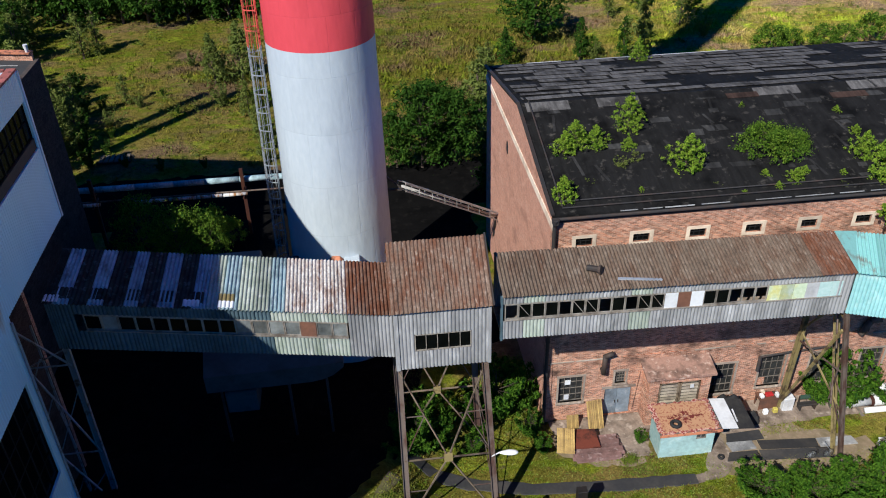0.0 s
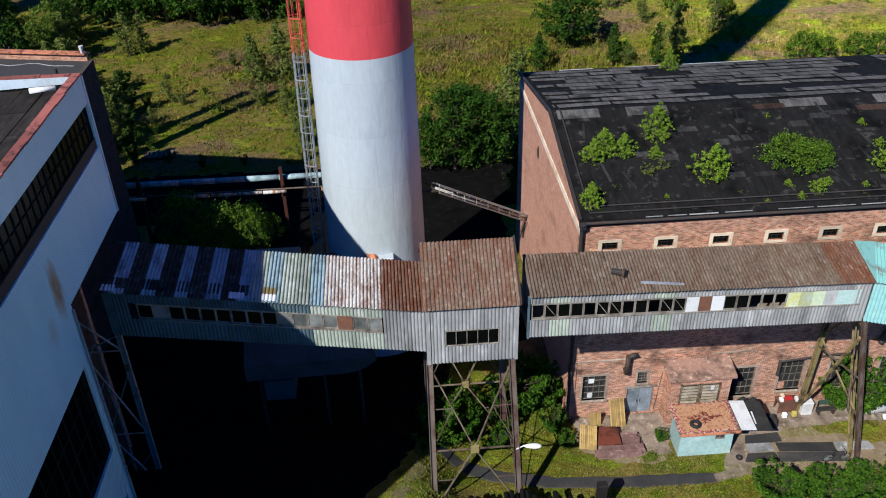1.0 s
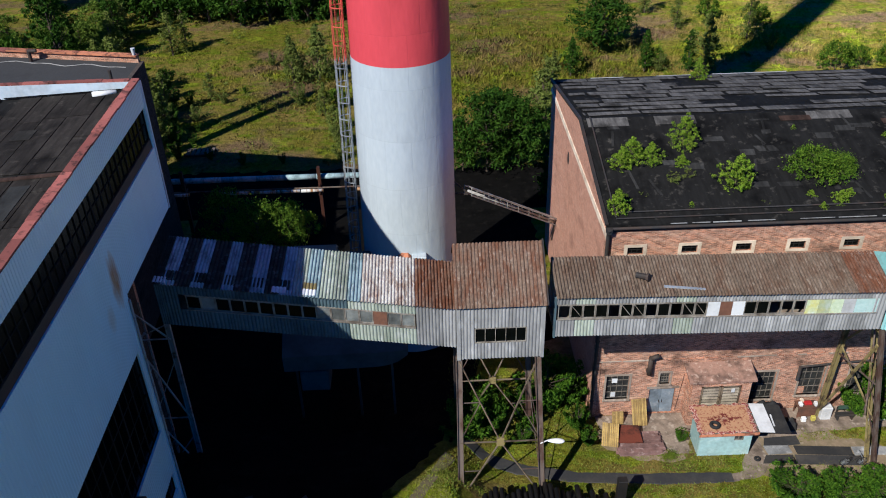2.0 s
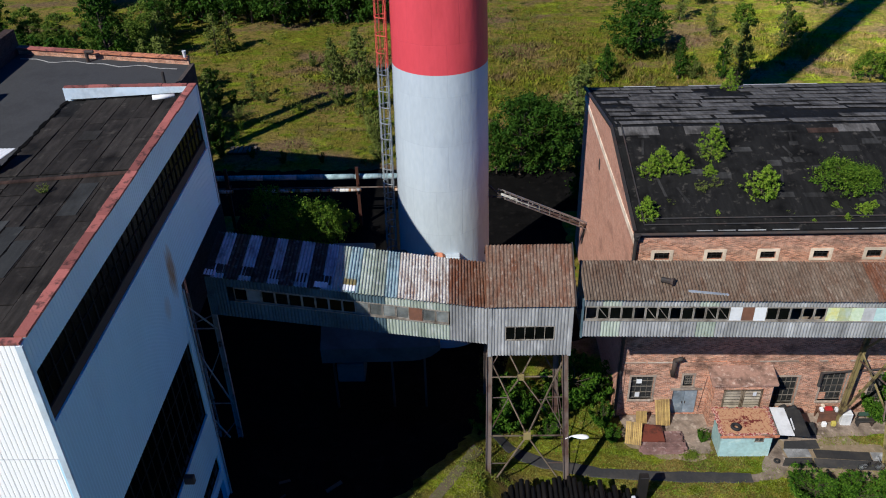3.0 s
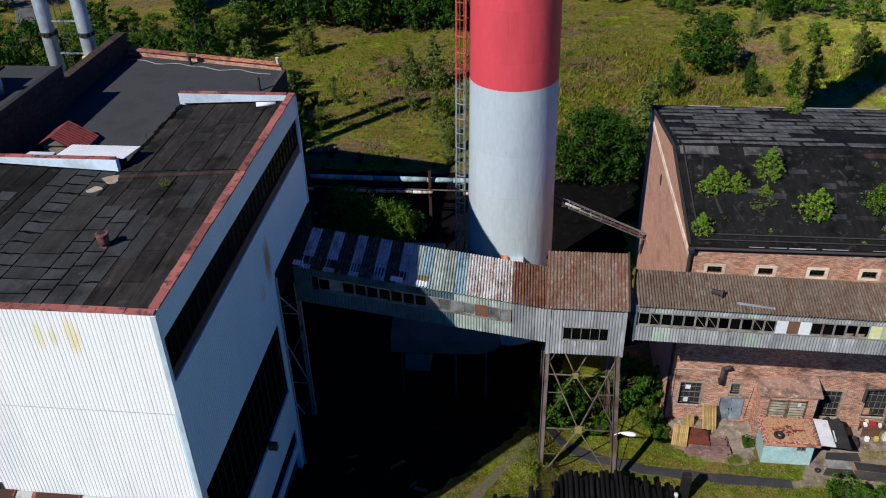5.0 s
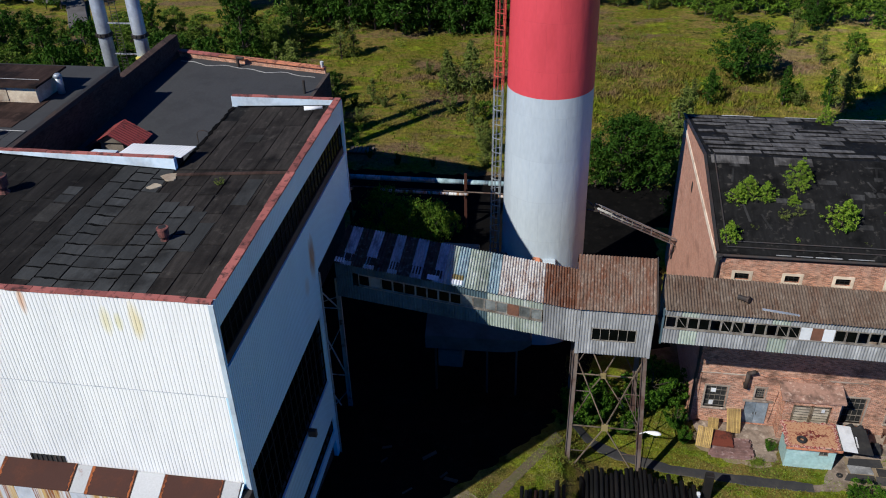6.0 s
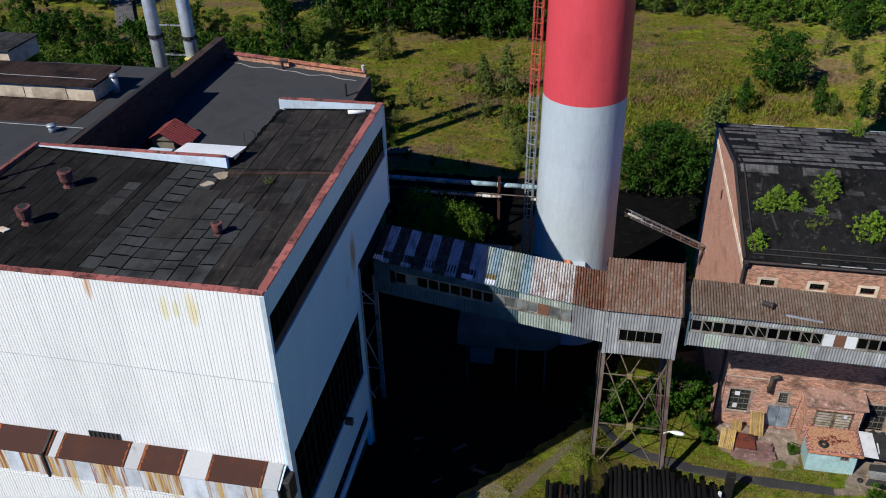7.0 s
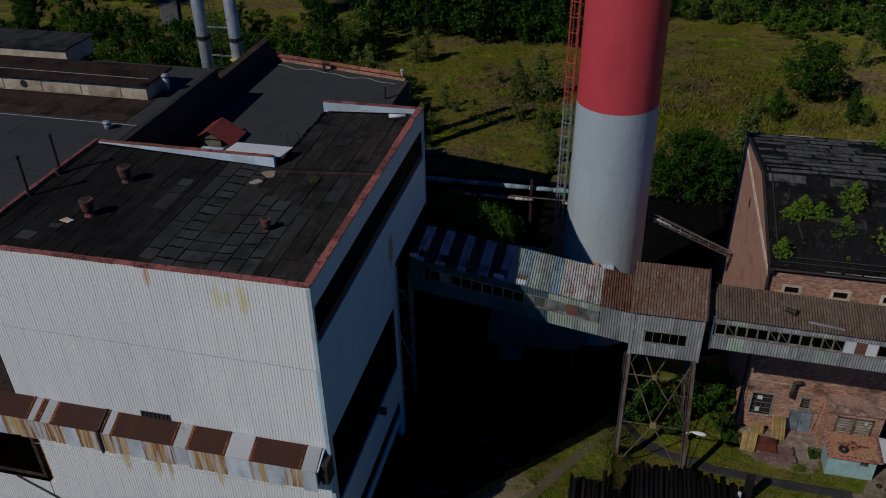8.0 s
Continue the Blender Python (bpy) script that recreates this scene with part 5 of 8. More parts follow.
part("wall", prism([(-37.6, 62.21, 0), (NE.x, NE.y + 0.01, 0), (NE.x, NE.y + 0.35, 0), (-37.6, 62.55, 0)], (0, 0, CZ + 0.5)), M_BRICK, court)
# these faces lie in shadow; the dark is put into the brick colour
part("wall", box(NE.x + 0.003, NE.x + 0.33, WY1 + 0.01, NE.y + 0.3, 0, CZ + 0.03), M_BRICK_SHADE, court)
part("wall", box(-38.4, -37.62, 48.5, 62.6, 0, CZ + 2.0), M_BRICK_SHADE, court, "brick upstand wall coloured dark for its shade")
for k in range(13):
    a, b = NW.lerp(NE, k / 13), NW.lerp(NE, (k + 0.985) / 13)
    up = Vector((0, 0.1, CZ + 0.56))
    part("coping", bar(a + up, b + up, 0.6, 0.11), M_ORANGE if k > 3 else M_COPING, court)
part("cable", bent_bar([Vector((-36.9 + 13.9 * k / 20, 60.9 - 3.0 * k / 20 + 0.35 * math.sin(k * 1.1) * math.sin(k * 0.33), CZ + 0.05)) for k in range(21)], 0.045), M_STEEL_PALE, court, "loose pale cable")
part("corner_lamp", tube((-22.55, 58.95, CZ + 0.6), (-22.55, 58.95, CZ + 1.15), 0.10, None, 10, 0.17), M_LAMP, court, "small white corner lamp")
part("vent_pipe", tube((-22.9, 54.3, CZ), (-22.9, 54.3, CZ + 1.2), 0.12), M_STEEL_DARK, court)
bm = tube((-30.9, 60.0, CZ), (-30.9, 60.0, CZ + 0.9), 0.14)
tube((-30.9, 60.0, CZ + 0.85), (-30.3, 60.0, CZ + 0.85), 0.14, bm)
part("vent_pipe", bm, M_STEEL_DARK, court)
# hatch hood with red corrugated lid
hood = thing("roof_hatch", "small timber roof hatch under a red corrugated gable lid", "roof hatch", (-34.6, 43.6, CZ))
part("box", box(-35.6, -33.8, 42.7, 44.7, CZ, CZ + 0.75), M_WOOD, hood)
part("lid", sheet((-36.7, 42.2, CZ + 0.35), (0, 2.9, 0), (2.1, 0, 1.15), 10, 0.022), M_LID, hood, "red corrugated sheet")
part("lid", sheet((-34.6, 42.2, CZ + 1.5), (0, 2.9, 0), (2.0, 0, -1.15), 10, 0.022), M_LID, hood, "red corrugated sheet")
part("gable_board", prism([(-35.8, 42.5, CZ + 0.76), (-34.6, 42.5, CZ + 1.40), (-33.4, 42.5, CZ + 0.76)], (0, 0.06, 0)), M_WOOD, hood)
hood.location = (-34.15, 42.9, CZ)
lean = thing("rooflight", "white ribbed sheet cover over a shaft behind the parapet", "rooflight", (-23.2, 28.2, CZ))
part("shaft", box(-24.9, -21.75, 27.56, 28.75, CZ, 24.45), M_BRICK_SHADE, lean)
part("cover", sheet((-25.0, 27.53, 24.60), (3.75, 0, 0), (0.35, 1.35, 0.05), 19, 0.014, RIB), M_WHITE, lean, "ribbed white sheet")
part("cover", prism([(-26.6, 27.56, 24.5), (-25.1, 27.56, 24.5), (-25.1, 28.0, 24.5), (-26.5, 28.0, 24.5)], (0, 0, 0.14)), M_WHITE_RIM, lean, "low white end piece")
part("bracket", box(-26.55, -26.35, 27.56, 28.0, CZ, 24.49), M_STEEL_DARK, lean)
hoops = thing("ladder_hoops", "thin dark steel ladder hoops at the roof edge", "ladder", (-27.9, 44.0, CZ))
for dx in (0, 0.8):
    hx = -27.6 + dx * 1.2
    arc = [Vector((hx + 0.5 * math.cos(math.pi * i / 8), 43.6, CZ + 0.9 + 0.35 * math.sin(math.pi * i / 8))) for i in range(9)]
    part("hoop", bent_bar([Vector((hx + 0.5, 43.6, CZ))] + arc + [Vector((hx - 0.5, 43.6, CZ))], 0.06), M_STEEL_DARK, hoops)

wing = thing("west_wing", "flat-roofed wing with brown and grey felt and a cream monitor roof", "building", (-55, 40, 0), kind="structure")
WZ = 21.5
wing_roof = part("roof", box(-90, -36.0, 27.6, 48.3, WZ - 0.3, WZ), M_FELT_GREY, wing, "grey and brown felt roof")
# shaded side of the wing, darkened by its brick colour
part("wall", box(-36.34, -36.0, 27.6, 48.3, 0, WZ - 0.31), M_BRICK_SHADE, wing, "dark brick wall")
part("wall", box(-90, -36.35, 47.9, 48.3, 0, WZ - 0.31), M_BRICK, wing)
part("wall", box(-90, -36.35, 27.6, 28.0, 0, WZ - 0.31), M_BRICK, wing)
part("roof", box(-90, -34.3, 15.2, 27.58, WZ - 0.4, WZ - 0.1), M_FELT_GREY, wing)
part("wall", pierced(-90, -34.05, 0, WZ - 0.41, [(-39.5, -34.3, 6.8, 12.4)], lambda u, z, d: (u, 15.2 + d, z), 0.35), M_BRICK_SHADE, wing, "darkened brick front with a wide dark opening")
part("edge_trim", box(-36.3, -35.9, 27.6, 48.3, WZ + 0.003, WZ + 0.12), M_STEEL_DARK, wing)
rng = random.Random(8)
felt_courses(wing_roof, (-72, 36.6, WZ), (34.2, 0, 0), (0, 5.0, 0), 4, 7.0, M_FELT_RUST, rng, 0.02, 0.02, 1.0)
felt_courses(wing_roof, (-72, 28.2, WZ), (35.5, 0, 0), (0, 8.0, 0), 5, 8.0, M_FELT_GREY, rng, 0.02, 0.03, 0.9)
part("lightning_wire", tube((-72, 36.2, WZ + 0.1), (-36.5, 36.0, WZ + 0.1), 0.025), M_STEEL_PALE, wing)
mon = part("monitor", box(-75, -38.3, 40.75, 44.2, WZ, WZ + 1.25), M_CREAM, wing, "long cream monitor with round vents")
part("roof", box(-75.2, -38.0, 40.45, 44.6, WZ + 1.26, WZ + 1.42), M_FELT_RUST, mon, "rust-brown felt monitor roof")
for k in range(9):
    x = -40.6 - 3.6 * k
    part("panel", box(x - 2.9, x, 40.70, 40.745, WZ + 0.15, WZ + 1.1), M_CREAM, mon)
    if k in (2, 3, 5):
        part("fan", tube((x - 1.6, 40.66, WZ + 0.65), (x - 1.6, 40.70, WZ + 0.65), 0.32, None, 14), M_RUBBER, mon, "dark round fan opening")
part("lightning_wire", tube((-75, 42.0, WZ + 1.47), (-38.4, 41.6, WZ + 1.47), 0.025), M_STEEL_PALE, mon)
bm = tube((-37.7, 42.8, WZ), (-37.7, 42.8, WZ + 1.3), 0.26, None, 12)
tube((-37.7, 42.8, WZ + 1.3), (-37.7, 42.8, WZ + 1.5), 0.36, bm, 12, 0.2)
part("vent_pipe", bm, M_ZINC, wing, "zinc vent pipe", True)
bm = tube((-38.4, 35.2, WZ), (-38.4, 35.2, WZ + 0.5), 0.26, None, 12)
tube((-38.4, 35.2, WZ + 0.5), (-38.4, 35.2, WZ + 0.62), 0.34, bm, 12)
part("vent_pipe", bm, M_ZINC, wing, "", True)
pent = part("penthouse", box(-75, -49.4, 46.6, 50.6, WZ, WZ + 1.4), M_CREAM, wing, "cream rooftop block with a flat felt roof")
part("roof", box(-75.2, -49.2, 46.4, 50.8, WZ + 1.41, WZ + 1.55), M_FELT_OLD, pent)

# the wing lies a little lower and farther off
WING_EYE, WING_K = Vector((-0.9, -12.8, 46.0)), 1.035
wing.location = WING_EYE + (wing.location - WING_EYE) * WING_K
wing.scale = (WING_K,) * 3

# two steel stacks
def steel_stack(x, side):
    t = thing("steel_stack", "slim grey steel stack with dark flange rings", "chimney", (x, 62, 0), "steel stacks")
    part("shell", tube((x, 62, 0), (x, 62, 36), 0.64, None, 24), M_ZINC, t, "grey steel shell", True)
    for z in (19.2, 25.5, 31.5):
        part("flange", tube((x, 62, z), (x, 62, z + 0.35), 0.74, None, 24), M_STEEL_DARK, t)
        for k in range(12):
            a = math.pi * k / 6
            c = (x + 0.78 * math.cos(a), 62 + 0.78 * math.sin(a))
            part("bolt", tube((*c, z + 0.02), (*c, z + 0.33), 0.035, None, 6), M_STEEL_DARK, t)
    for z in (17.5, 20.5, 23.5, 26.5):
        part("brace", bar((x + side * 0.6, 61.9, z), (x + side * 1.8, 61.9, z), 0.12, 0.12), M_STEEL_WHITE, t)
    return t


west_stack = steel_stack(-44.7, 1)
east_stack = steel_stack(-41.1, -1)
bm = bmesh.new()
for x in (-43.3, -42.7):
    tube((x, 61.6, 0), (x, 61.6, 34), 0.03, bm, 6)
for i in range(80):
    tube((-43.3, 61.6, 10 + 0.3 * i), (-42.7, 61.6, 10 + 0.3 * i), 0.018, bm, 5)
part("ladder", bm, M_STEEL_DARK, west_stack)
part("bracket", box(-41.5, -40.6, 61.0, 61.3, 17.3, 17.5), M_YELLOW, east_stack, "yellow bracket")

# ---- chimney ----
CX, CY = -1.88, 47.3
crad = lambda z: 3.42 - 0.0125 * min(z, 90.0)
chim = thing("chimney", "huge round chimney painted white below and red above", "chimney", (CX, CY, 0))


def shell(z0, z1, material, label):
    bm = bmesh.new()
    rows = []
    zs = [z0]
    while zs[-1] < z1 - 0.01:
        zs.append(min(zs[-1] + 1.5, z1))
    n = 72
    for z in zs:
        row = []
        for i in range(n):
            a = 2 * math.pi * i / n
            r = crad(z) + 0.016 * noise.noise(Vector((math.cos(a) * 3, math.sin(a) * 3, z * 0.5)))
            row.append(bm.verts.new((CX + r * math.cos(a), CY + r * math.sin(a), z)))
        rows.append(row)
    for a, b in zip(rows, rows[1:]):
        for i in range(n):
            bm.faces.new((a[i], a[(i + 1) % n], b[(i + 1) % n], b[i]))
    return part("shell", bm, material, chim, label, True)


shell(0, 21.75, M_CHIMNEY, "dull white painted shell")
shell(21.75, 44.0, M_CHIMNEY_RED, "red painted shell")
shell(44.0, 64.0, M_CHIMNEY, "dull white painted shell")
shell(64.0, 86.0, M_CHIMNEY_RED, "red painted shell")
shell(86.0, 104.0, M_CHIMNEY, "dull white painted shell")
shell(104.0, 122.0, M_CHIMNEY_RED, "red painted shell")
part("crown", tube((CX, CY, 121.5), (CX, CY, 122.3), crad(86) + 0.15, None, 48), M_CONCRETE, chim)
# caged ladder on the west side
lad = part("ladder", box(CX - crad(0) - 1.2, CX - crad(0) - 0.1, CY - 1.1, CY - 0.1, 0, 0.3), M_STEEL_WHITE, chim, "caged steel ladder")
for z0, z1, m in ((0.5, 21.5, M_STEEL_WHITE), (21.5, 44.0, M_STEEL_RED)):
    bm = bmesh.new()
    for y in (-0.28, 0.28):
        for zz in range(int(z0), int(z1), 4):
            za, zb = max(z0, zz), min(z1, zz + 4)
            tube((CX - crad(za) - 0.22, CY + y - 0.6, za), (CX - crad(zb) - 0.22, CY + y - 0.6, zb), 0.035, bm, 6)
    z = z0
    while z < z1:
        tube((CX - crad(z) - 0.22, CY - 0.88, z), (CX - crad(z) - 0.22, CY - 0.32, z), 0.022, bm, 5)
        z += 0.33
    part("ladder_run", bm, m, lad)
    z = z0 + 1.0
    while z < z1:
        bow = [math.pi * (0.5 + i / 8) for i in range(9)]
        part("hoop", bent_bar([Vector((CX - crad(z) - 0.22 + 0.72 * math.cos(a), CY - 0.6 + 0.5 * math.sin(a), z)) for a in bow], 0.05), m, lad)
        z += 1.15
    for i in range(7):
        a = math.pi * (0.55 + 0.9 * i / 6)
        bm = bmesh.new()
        q = lambda z: (CX - crad(z) - 0.22 + 0.72 * math.cos(a), CY - 0.6 + 0.5 * math.sin(a), z)
        bar(q(max(z0, 2.5)), q(z1), 0.035, 0.035, bm)
        part("cage_bar", bm, m, lad)
part("collar", box(CX + 0.15, CX + 1.15, CY - 3.75, CY - 3.1, 7.2, 8.55, None, 0.05), M_CHIMNEY, chim, "small white box fixed to the shell")
part("patch", box(CX - 0.75, CX + 0.1, CY - 3.6, CY - 2.9, 7.7, 8.7, None, 0.2), M_ORANGE, chim, "rusty orange patch")

# flue duct under the bridge, towards the chimney
duct = thing("flue_duct", "large pale sheet-metal flue duct on steel posts under the bridge", "duct", (-6, 38.3, 0))
dp0, dp1 = Vector((-9.9, 36.5, 0)), Vector((-2.1, 36.5, 0))
bm = bmesh.new()
rows = []
for k in range(13):
    f = k / 12
    x = dp0.x + (dp1.x - dp0.x) * f
    sh = 1.0 if f < 0.72 else math.sqrt(max(0.02, 1 - ((f - 0.72) / 0.30) ** 2))
    zc = 6.35 + 0.15 * f
    rows.append([bm.verts.new((x, y, zc + z * sh)) for y, z in ((36.5, -0.15), (36.55, -1.35), (37.2, -1.6), (39.8, -1.6), (40.3, -1.2), (40.3, 0.9), (39.8, 1.3), (38.4, 1.35))])
for a, b in zip(rows, rows[1:]):
    for j in range(8):
        bm.faces.new((a[j], a[(j + 1) % 8], b[(j + 1) % 8], b[j]))
bm.faces.new(rows[0])
bm.faces.new(rows[-1][::-1])
bmesh.ops.recalc_face_normals(bm, faces=bm.faces[:])
part("body", bm, M_DUCT, duct, "pale painted duct, darkened for the bridge's shade")
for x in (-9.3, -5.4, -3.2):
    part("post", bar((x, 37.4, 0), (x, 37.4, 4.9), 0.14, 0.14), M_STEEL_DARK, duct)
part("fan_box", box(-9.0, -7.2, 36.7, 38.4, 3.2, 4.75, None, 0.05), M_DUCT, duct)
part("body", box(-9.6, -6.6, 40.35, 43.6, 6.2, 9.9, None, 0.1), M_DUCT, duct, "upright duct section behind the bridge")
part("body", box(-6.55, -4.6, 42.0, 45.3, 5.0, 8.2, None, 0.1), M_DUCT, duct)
for x in (-9.3, -6.9):
    part("post", bar((x, 43.2, 0), (x, 43.2, 6.2), 0.2, 0.2), M_STEEL_DARK, duct)


# ---- conveyor galleries ----
def gallery(name, label, p0, p1, zb, zt, depth, rise, roof_of, wall_of, widths, waves, h1, h2, wins, back=M_ASB_GREY):
    """A gallery under a single-slope roof on a slope. p0, p1: the front wall's ends; zb, zt: heights of floor edge and eaves at both ends.
    widths: roof sheet widths in order; wins: (s0, s1, count, pane chooser)."""
    p0, p1 = Vector((*p0, 0)), Vector((*p1, 0))
    length = (p1 - p0).length
    d = (p1 - p0).normalized()
    n = Vector((-d.y, d.x, 0))
    lerp = lambda ab, s: ab[0] + (ab[1] - ab[0]) * s / length
    pt = lambda s, t, z: p0 + d * s + n * t + Vector((0, 0, z))
    g = thing(name, label, "conveyor bridge", p0.lerp(p1, 0.5) + Vector((0, 0, lerp(zb, length / 2))))
    hh = zt[0] - zb[0]
    s, i = 0.0, 0
    while s < length - 0.05:
        w = min(widths[i % len(widths)], length - s)
        k = max(1, round(waves * w / widths[i % len(widths)]))
        m = roof_of(i, s)
        a, b = pt(s, -0.24, lerp(zt, s)), pt(s + w, -0.24, lerp(zt, s + w))
        r0, r1 = pt(s, depth / 2, lerp(zt, s) + rise), pt(s + w, depth / 2, lerp(zt, s + w) + rise)
        lift = Vector((0, 0, 0.004 + 0.012 * (i % 2)))
        part("roof_sheet", sheet(a + lift, b - a, (r0 - a) * 1.04, k, 0.042), m, g, "", True)
        m2 = wall_of(i, s)
        inside = any(x0 - 0.02 <= s + w / 2 <= x1 + 0.02 for x0, x1, *_ in wins)
        u = pt(s + w, 0, lerp(zb, s + w)) - pt(s, 0, lerp(zb, s))
        for z0, z1 in (((0, h1), (h2, hh)) if inside else ((0, hh),)):
            part("wall_sheet", sheet(pt(s, 0, lerp(zb, s) + z0), u, (0, 0, z1 - z0 - 0.003), k, 0.030), m2, g, "", True)
        s += w
        i += 1
    # frame: floor, back wall, rails, posts
    fl = lambda s, t, z: pt(s, t, lerp(zb, s) + z)
    depth = depth / 2
    part("floor", prism([fl(0, 0.06, 0.02), fl(length, 0.06, 0.02), fl(length, depth, 0.02), fl(0, depth, 0.02)], (0, 0, 0.12)), M_CONCRETE, g)
    part("floor_beam", bar(fl(0, 0.14, -0.0), fl(length, 0.14, -0.0), 0.16, 0.12), M_STEEL_DARK, g)
    part("floor_beam", bar(fl(0, depth - 0.14, -0.0), fl(length, depth - 0.14, -0.0), 0.16, 0.12), M_STEEL_DARK, g)
    nk = max(1, round(length / 1.06))
    for j in range(nk):
        a, b = length * j / nk, length * (j + 1) / nk
        part("wall_sheet", sheet(fl(b, depth, 0), fl(a, depth, 0) - fl(b, depth, 0), (0, 0, hh + rise - 0.06), 6, 0.022), back, g, "", True)
    for s, m in ((0.02, wall_of(0, 0)), (length - 0.04, wall_of(9, length))):
        part("end_sheet", prism([fl(s, 0.02, hh), fl(s, depth, hh), fl(s, depth, hh + rise - 0.08)], d * 0.02), m, g)
    for x0, x1, count, chooser in wins:
        w = (x1 - x0) / count
        part("sill_rail", bar(fl(x0, -0.02, h1 + 0.03), fl(x1, -0.02, h1 + 0.03), 0.10, 0.05), M_FRAME, g)
        part("head_rail", bar(fl(x0, 0.03, h2 - 0.03), fl(x1, 0.03, h2 - 0.03), 0.08, 0.05), M_FRAME, g)
        for c in range(count):
            a, b = x0 + w * c, x0 + w * (c + 1)
            bm = bmesh.new()
            bar(fl(a + 0.03, 0.04, h1 + 0.06), fl(a + 0.03, 0.04, h2 - 0.06), 0.045, 0.045, bm)
            bar(fl(b - 0.03, 0.04, h1 + 0.06), fl(b - 0.03, 0.04, h2 - 0.06), 0.045, 0.045, bm)
            bar(fl(a, 0.04, h1 + 0.09), fl(b, 0.04, h1 + 0.09), 0.04, 0.04, bm)
            bar(fl(a, 0.04, h2 - 0.09), fl(b, 0.04, h2 - 0.09), 0.05, 0.05, bm)
            kind = chooser(c)
            if kind == "brace":
                bar(fl(a + 0.04, 0.02, h2 - 0.1), fl(b - 0.04, 0.02, h1 + 0.1), 0.04, 0.03, bm)
            wdw = part("window", bm, M_FRAME, g)
            if kind in ("glass", "brace"):
                pm = M_GLASS
            elif kind == "open":
                continue
            else:
                pm = kind
            if kind in (M_BOARD_WHITE, M_BOARD_BROWN, M_BOARD_GREEN, M_CYAN_PALE):
                part("board", prism([fl(a + 0.005, -0.012, h1 + 0.05), fl(b - 0.005, -0.012, h1 + 0.05), fl(b - 0.005, -0.012, h2 - 0.04), fl(a + 0.005, -0.012, h2 - 0.04)], n * 0.012), pm, wdw)
                continue
            part("pane", prism([fl(a + 0.05, 0.05, h1 + 0.08), fl(b - 0.05, 0.05, h1 + 0.08), fl(b - 0.05, 0.05, h2 - 0.08), fl(a + 0.05, 0.05, h2 - 0.08)], n * 0.015), pm, wdw)
    return g, pt, fl, lerp, length


def left_roof(i, s):
    if s < 6.7:
        return M_ASB_LIGHT if i % 2 else M_ASB_DARK
    if s < 10.35:
        return (M_ASB_GREEN, M_ASB_GREEN, M_ASB_LIGHT)[i % 3]
    if s < 13.1:
        return M_ROOF_MOTTLE
    return M_ROOF_RUST


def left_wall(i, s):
    # the first 9.3 m carry the white building's shade as dark blue sheets
    return M_ASB_BLUE_SHADE if s < 9.3 else (M_ASB_GREEN if s < 12.5 else M_ASB_GREY)


LW = [0.42, 0.66, 0.77, 0.67, 0.84, 0.61, 0.79, 0.74, 0.74, 0.62] + [0.70] * 30


def left_pane(c):
    return {1: M_GLASS_PALE, 9: M_GLASS_PALE, 10: M_GLASS_PALE, 11: M_GLASS_PALE, 12: M_GLASS_PALE, 13: M_BOARD_BROWN, 14: M_GLASS_PALE, 15: M_GLASS_PALE}.get(c, M_GLASS)


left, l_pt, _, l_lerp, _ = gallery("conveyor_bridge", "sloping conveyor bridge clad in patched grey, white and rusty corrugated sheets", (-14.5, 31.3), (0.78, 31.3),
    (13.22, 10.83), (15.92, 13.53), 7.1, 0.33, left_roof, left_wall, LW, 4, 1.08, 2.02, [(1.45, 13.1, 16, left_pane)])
# dark patches that end the pale stripes, and small bright insets near the eaves
EAVES = (15.92, 13.53)


def inset(s, w, up0, up1, m, label, lift):
    f = lambda s, u: l_pt(s, -0.24 + 3.79 * u, l_lerp(EAVES, s) + 0.33 * u + lift)
    a, b, c = f(s, up0), f(s + w, up0), f(s, up1)
    part("inset_sheet", sheet(a, b - a, c - a, 4, 0.032), m, left, label, True)


for s, w in ((0.40, 0.70), (1.83, 0.70), (3.27, 0.70), (4.70, 0.74), (6.05, 0.68)):
    inset(s, w, 0.10, 0.30, M_ASB_DARK, "dark patch sheet", 0.03)
for s, w, m in ((0.02, 0.66, M_ASB_WHITE), (5.86, 0.72, M_ASB_WHITE), (7.38, 0.72, M_ASB_WHITE)):
    inset(s, w, 0.03, 0.15, m, "small bright inset", 0.045)
inset(7.38, 0.72, 0.15, 0.28, M_OLIVE_SHEET, "olive inset", 0.045)


def right_roof(i, s):
    return M_ROOF_RUST if s > 15.4 else M_ROOF_BROWN


def right_pane(c):
    table = {0: "open", 1: "brace", 4: "open", 5: "brace", 6: "brace", 7: "open", 8: "glass", 9: "open", 10: "brace", 11: "brace", 12: M_BOARD_WHITE, 13: M_BOARD_BROWN, 14: M_BOARD_WHITE,
             15: "glass", 16: "glass", 17: "open", 18: "open", 19: "open", 20: M_BOARD_GREEN, 21: M_BOARD_GREEN, 22: M_BOARD_GREEN, 23: M_BOARD_WHITE, 24: M_CYAN_PALE, 25: M_CYAN_PALE}
    return table.get(c, "glass")


right, *_ = gallery("conveyor_bridge", "level conveyor bridge with brown corrugated roof and broken window band", (6.0, 31.36), (23.75, 31.36),
    (11.27, 10.88), (13.94, 13.5), 4.94, 0.69, right_roof, lambda i, s: M_ASB_GREEN if i % 5 == 1 and s < 9 else M_ASB_GREY, [1.06], 6, 1.12, 2.12, [(0.12, 17.3, 26, right_pane)])
part("corner_post", box(5.92, 6.02, 31.3, 31.5, 11.2, 13.8), M_ASB_BLUE_SHADE, right, "blue corner post")
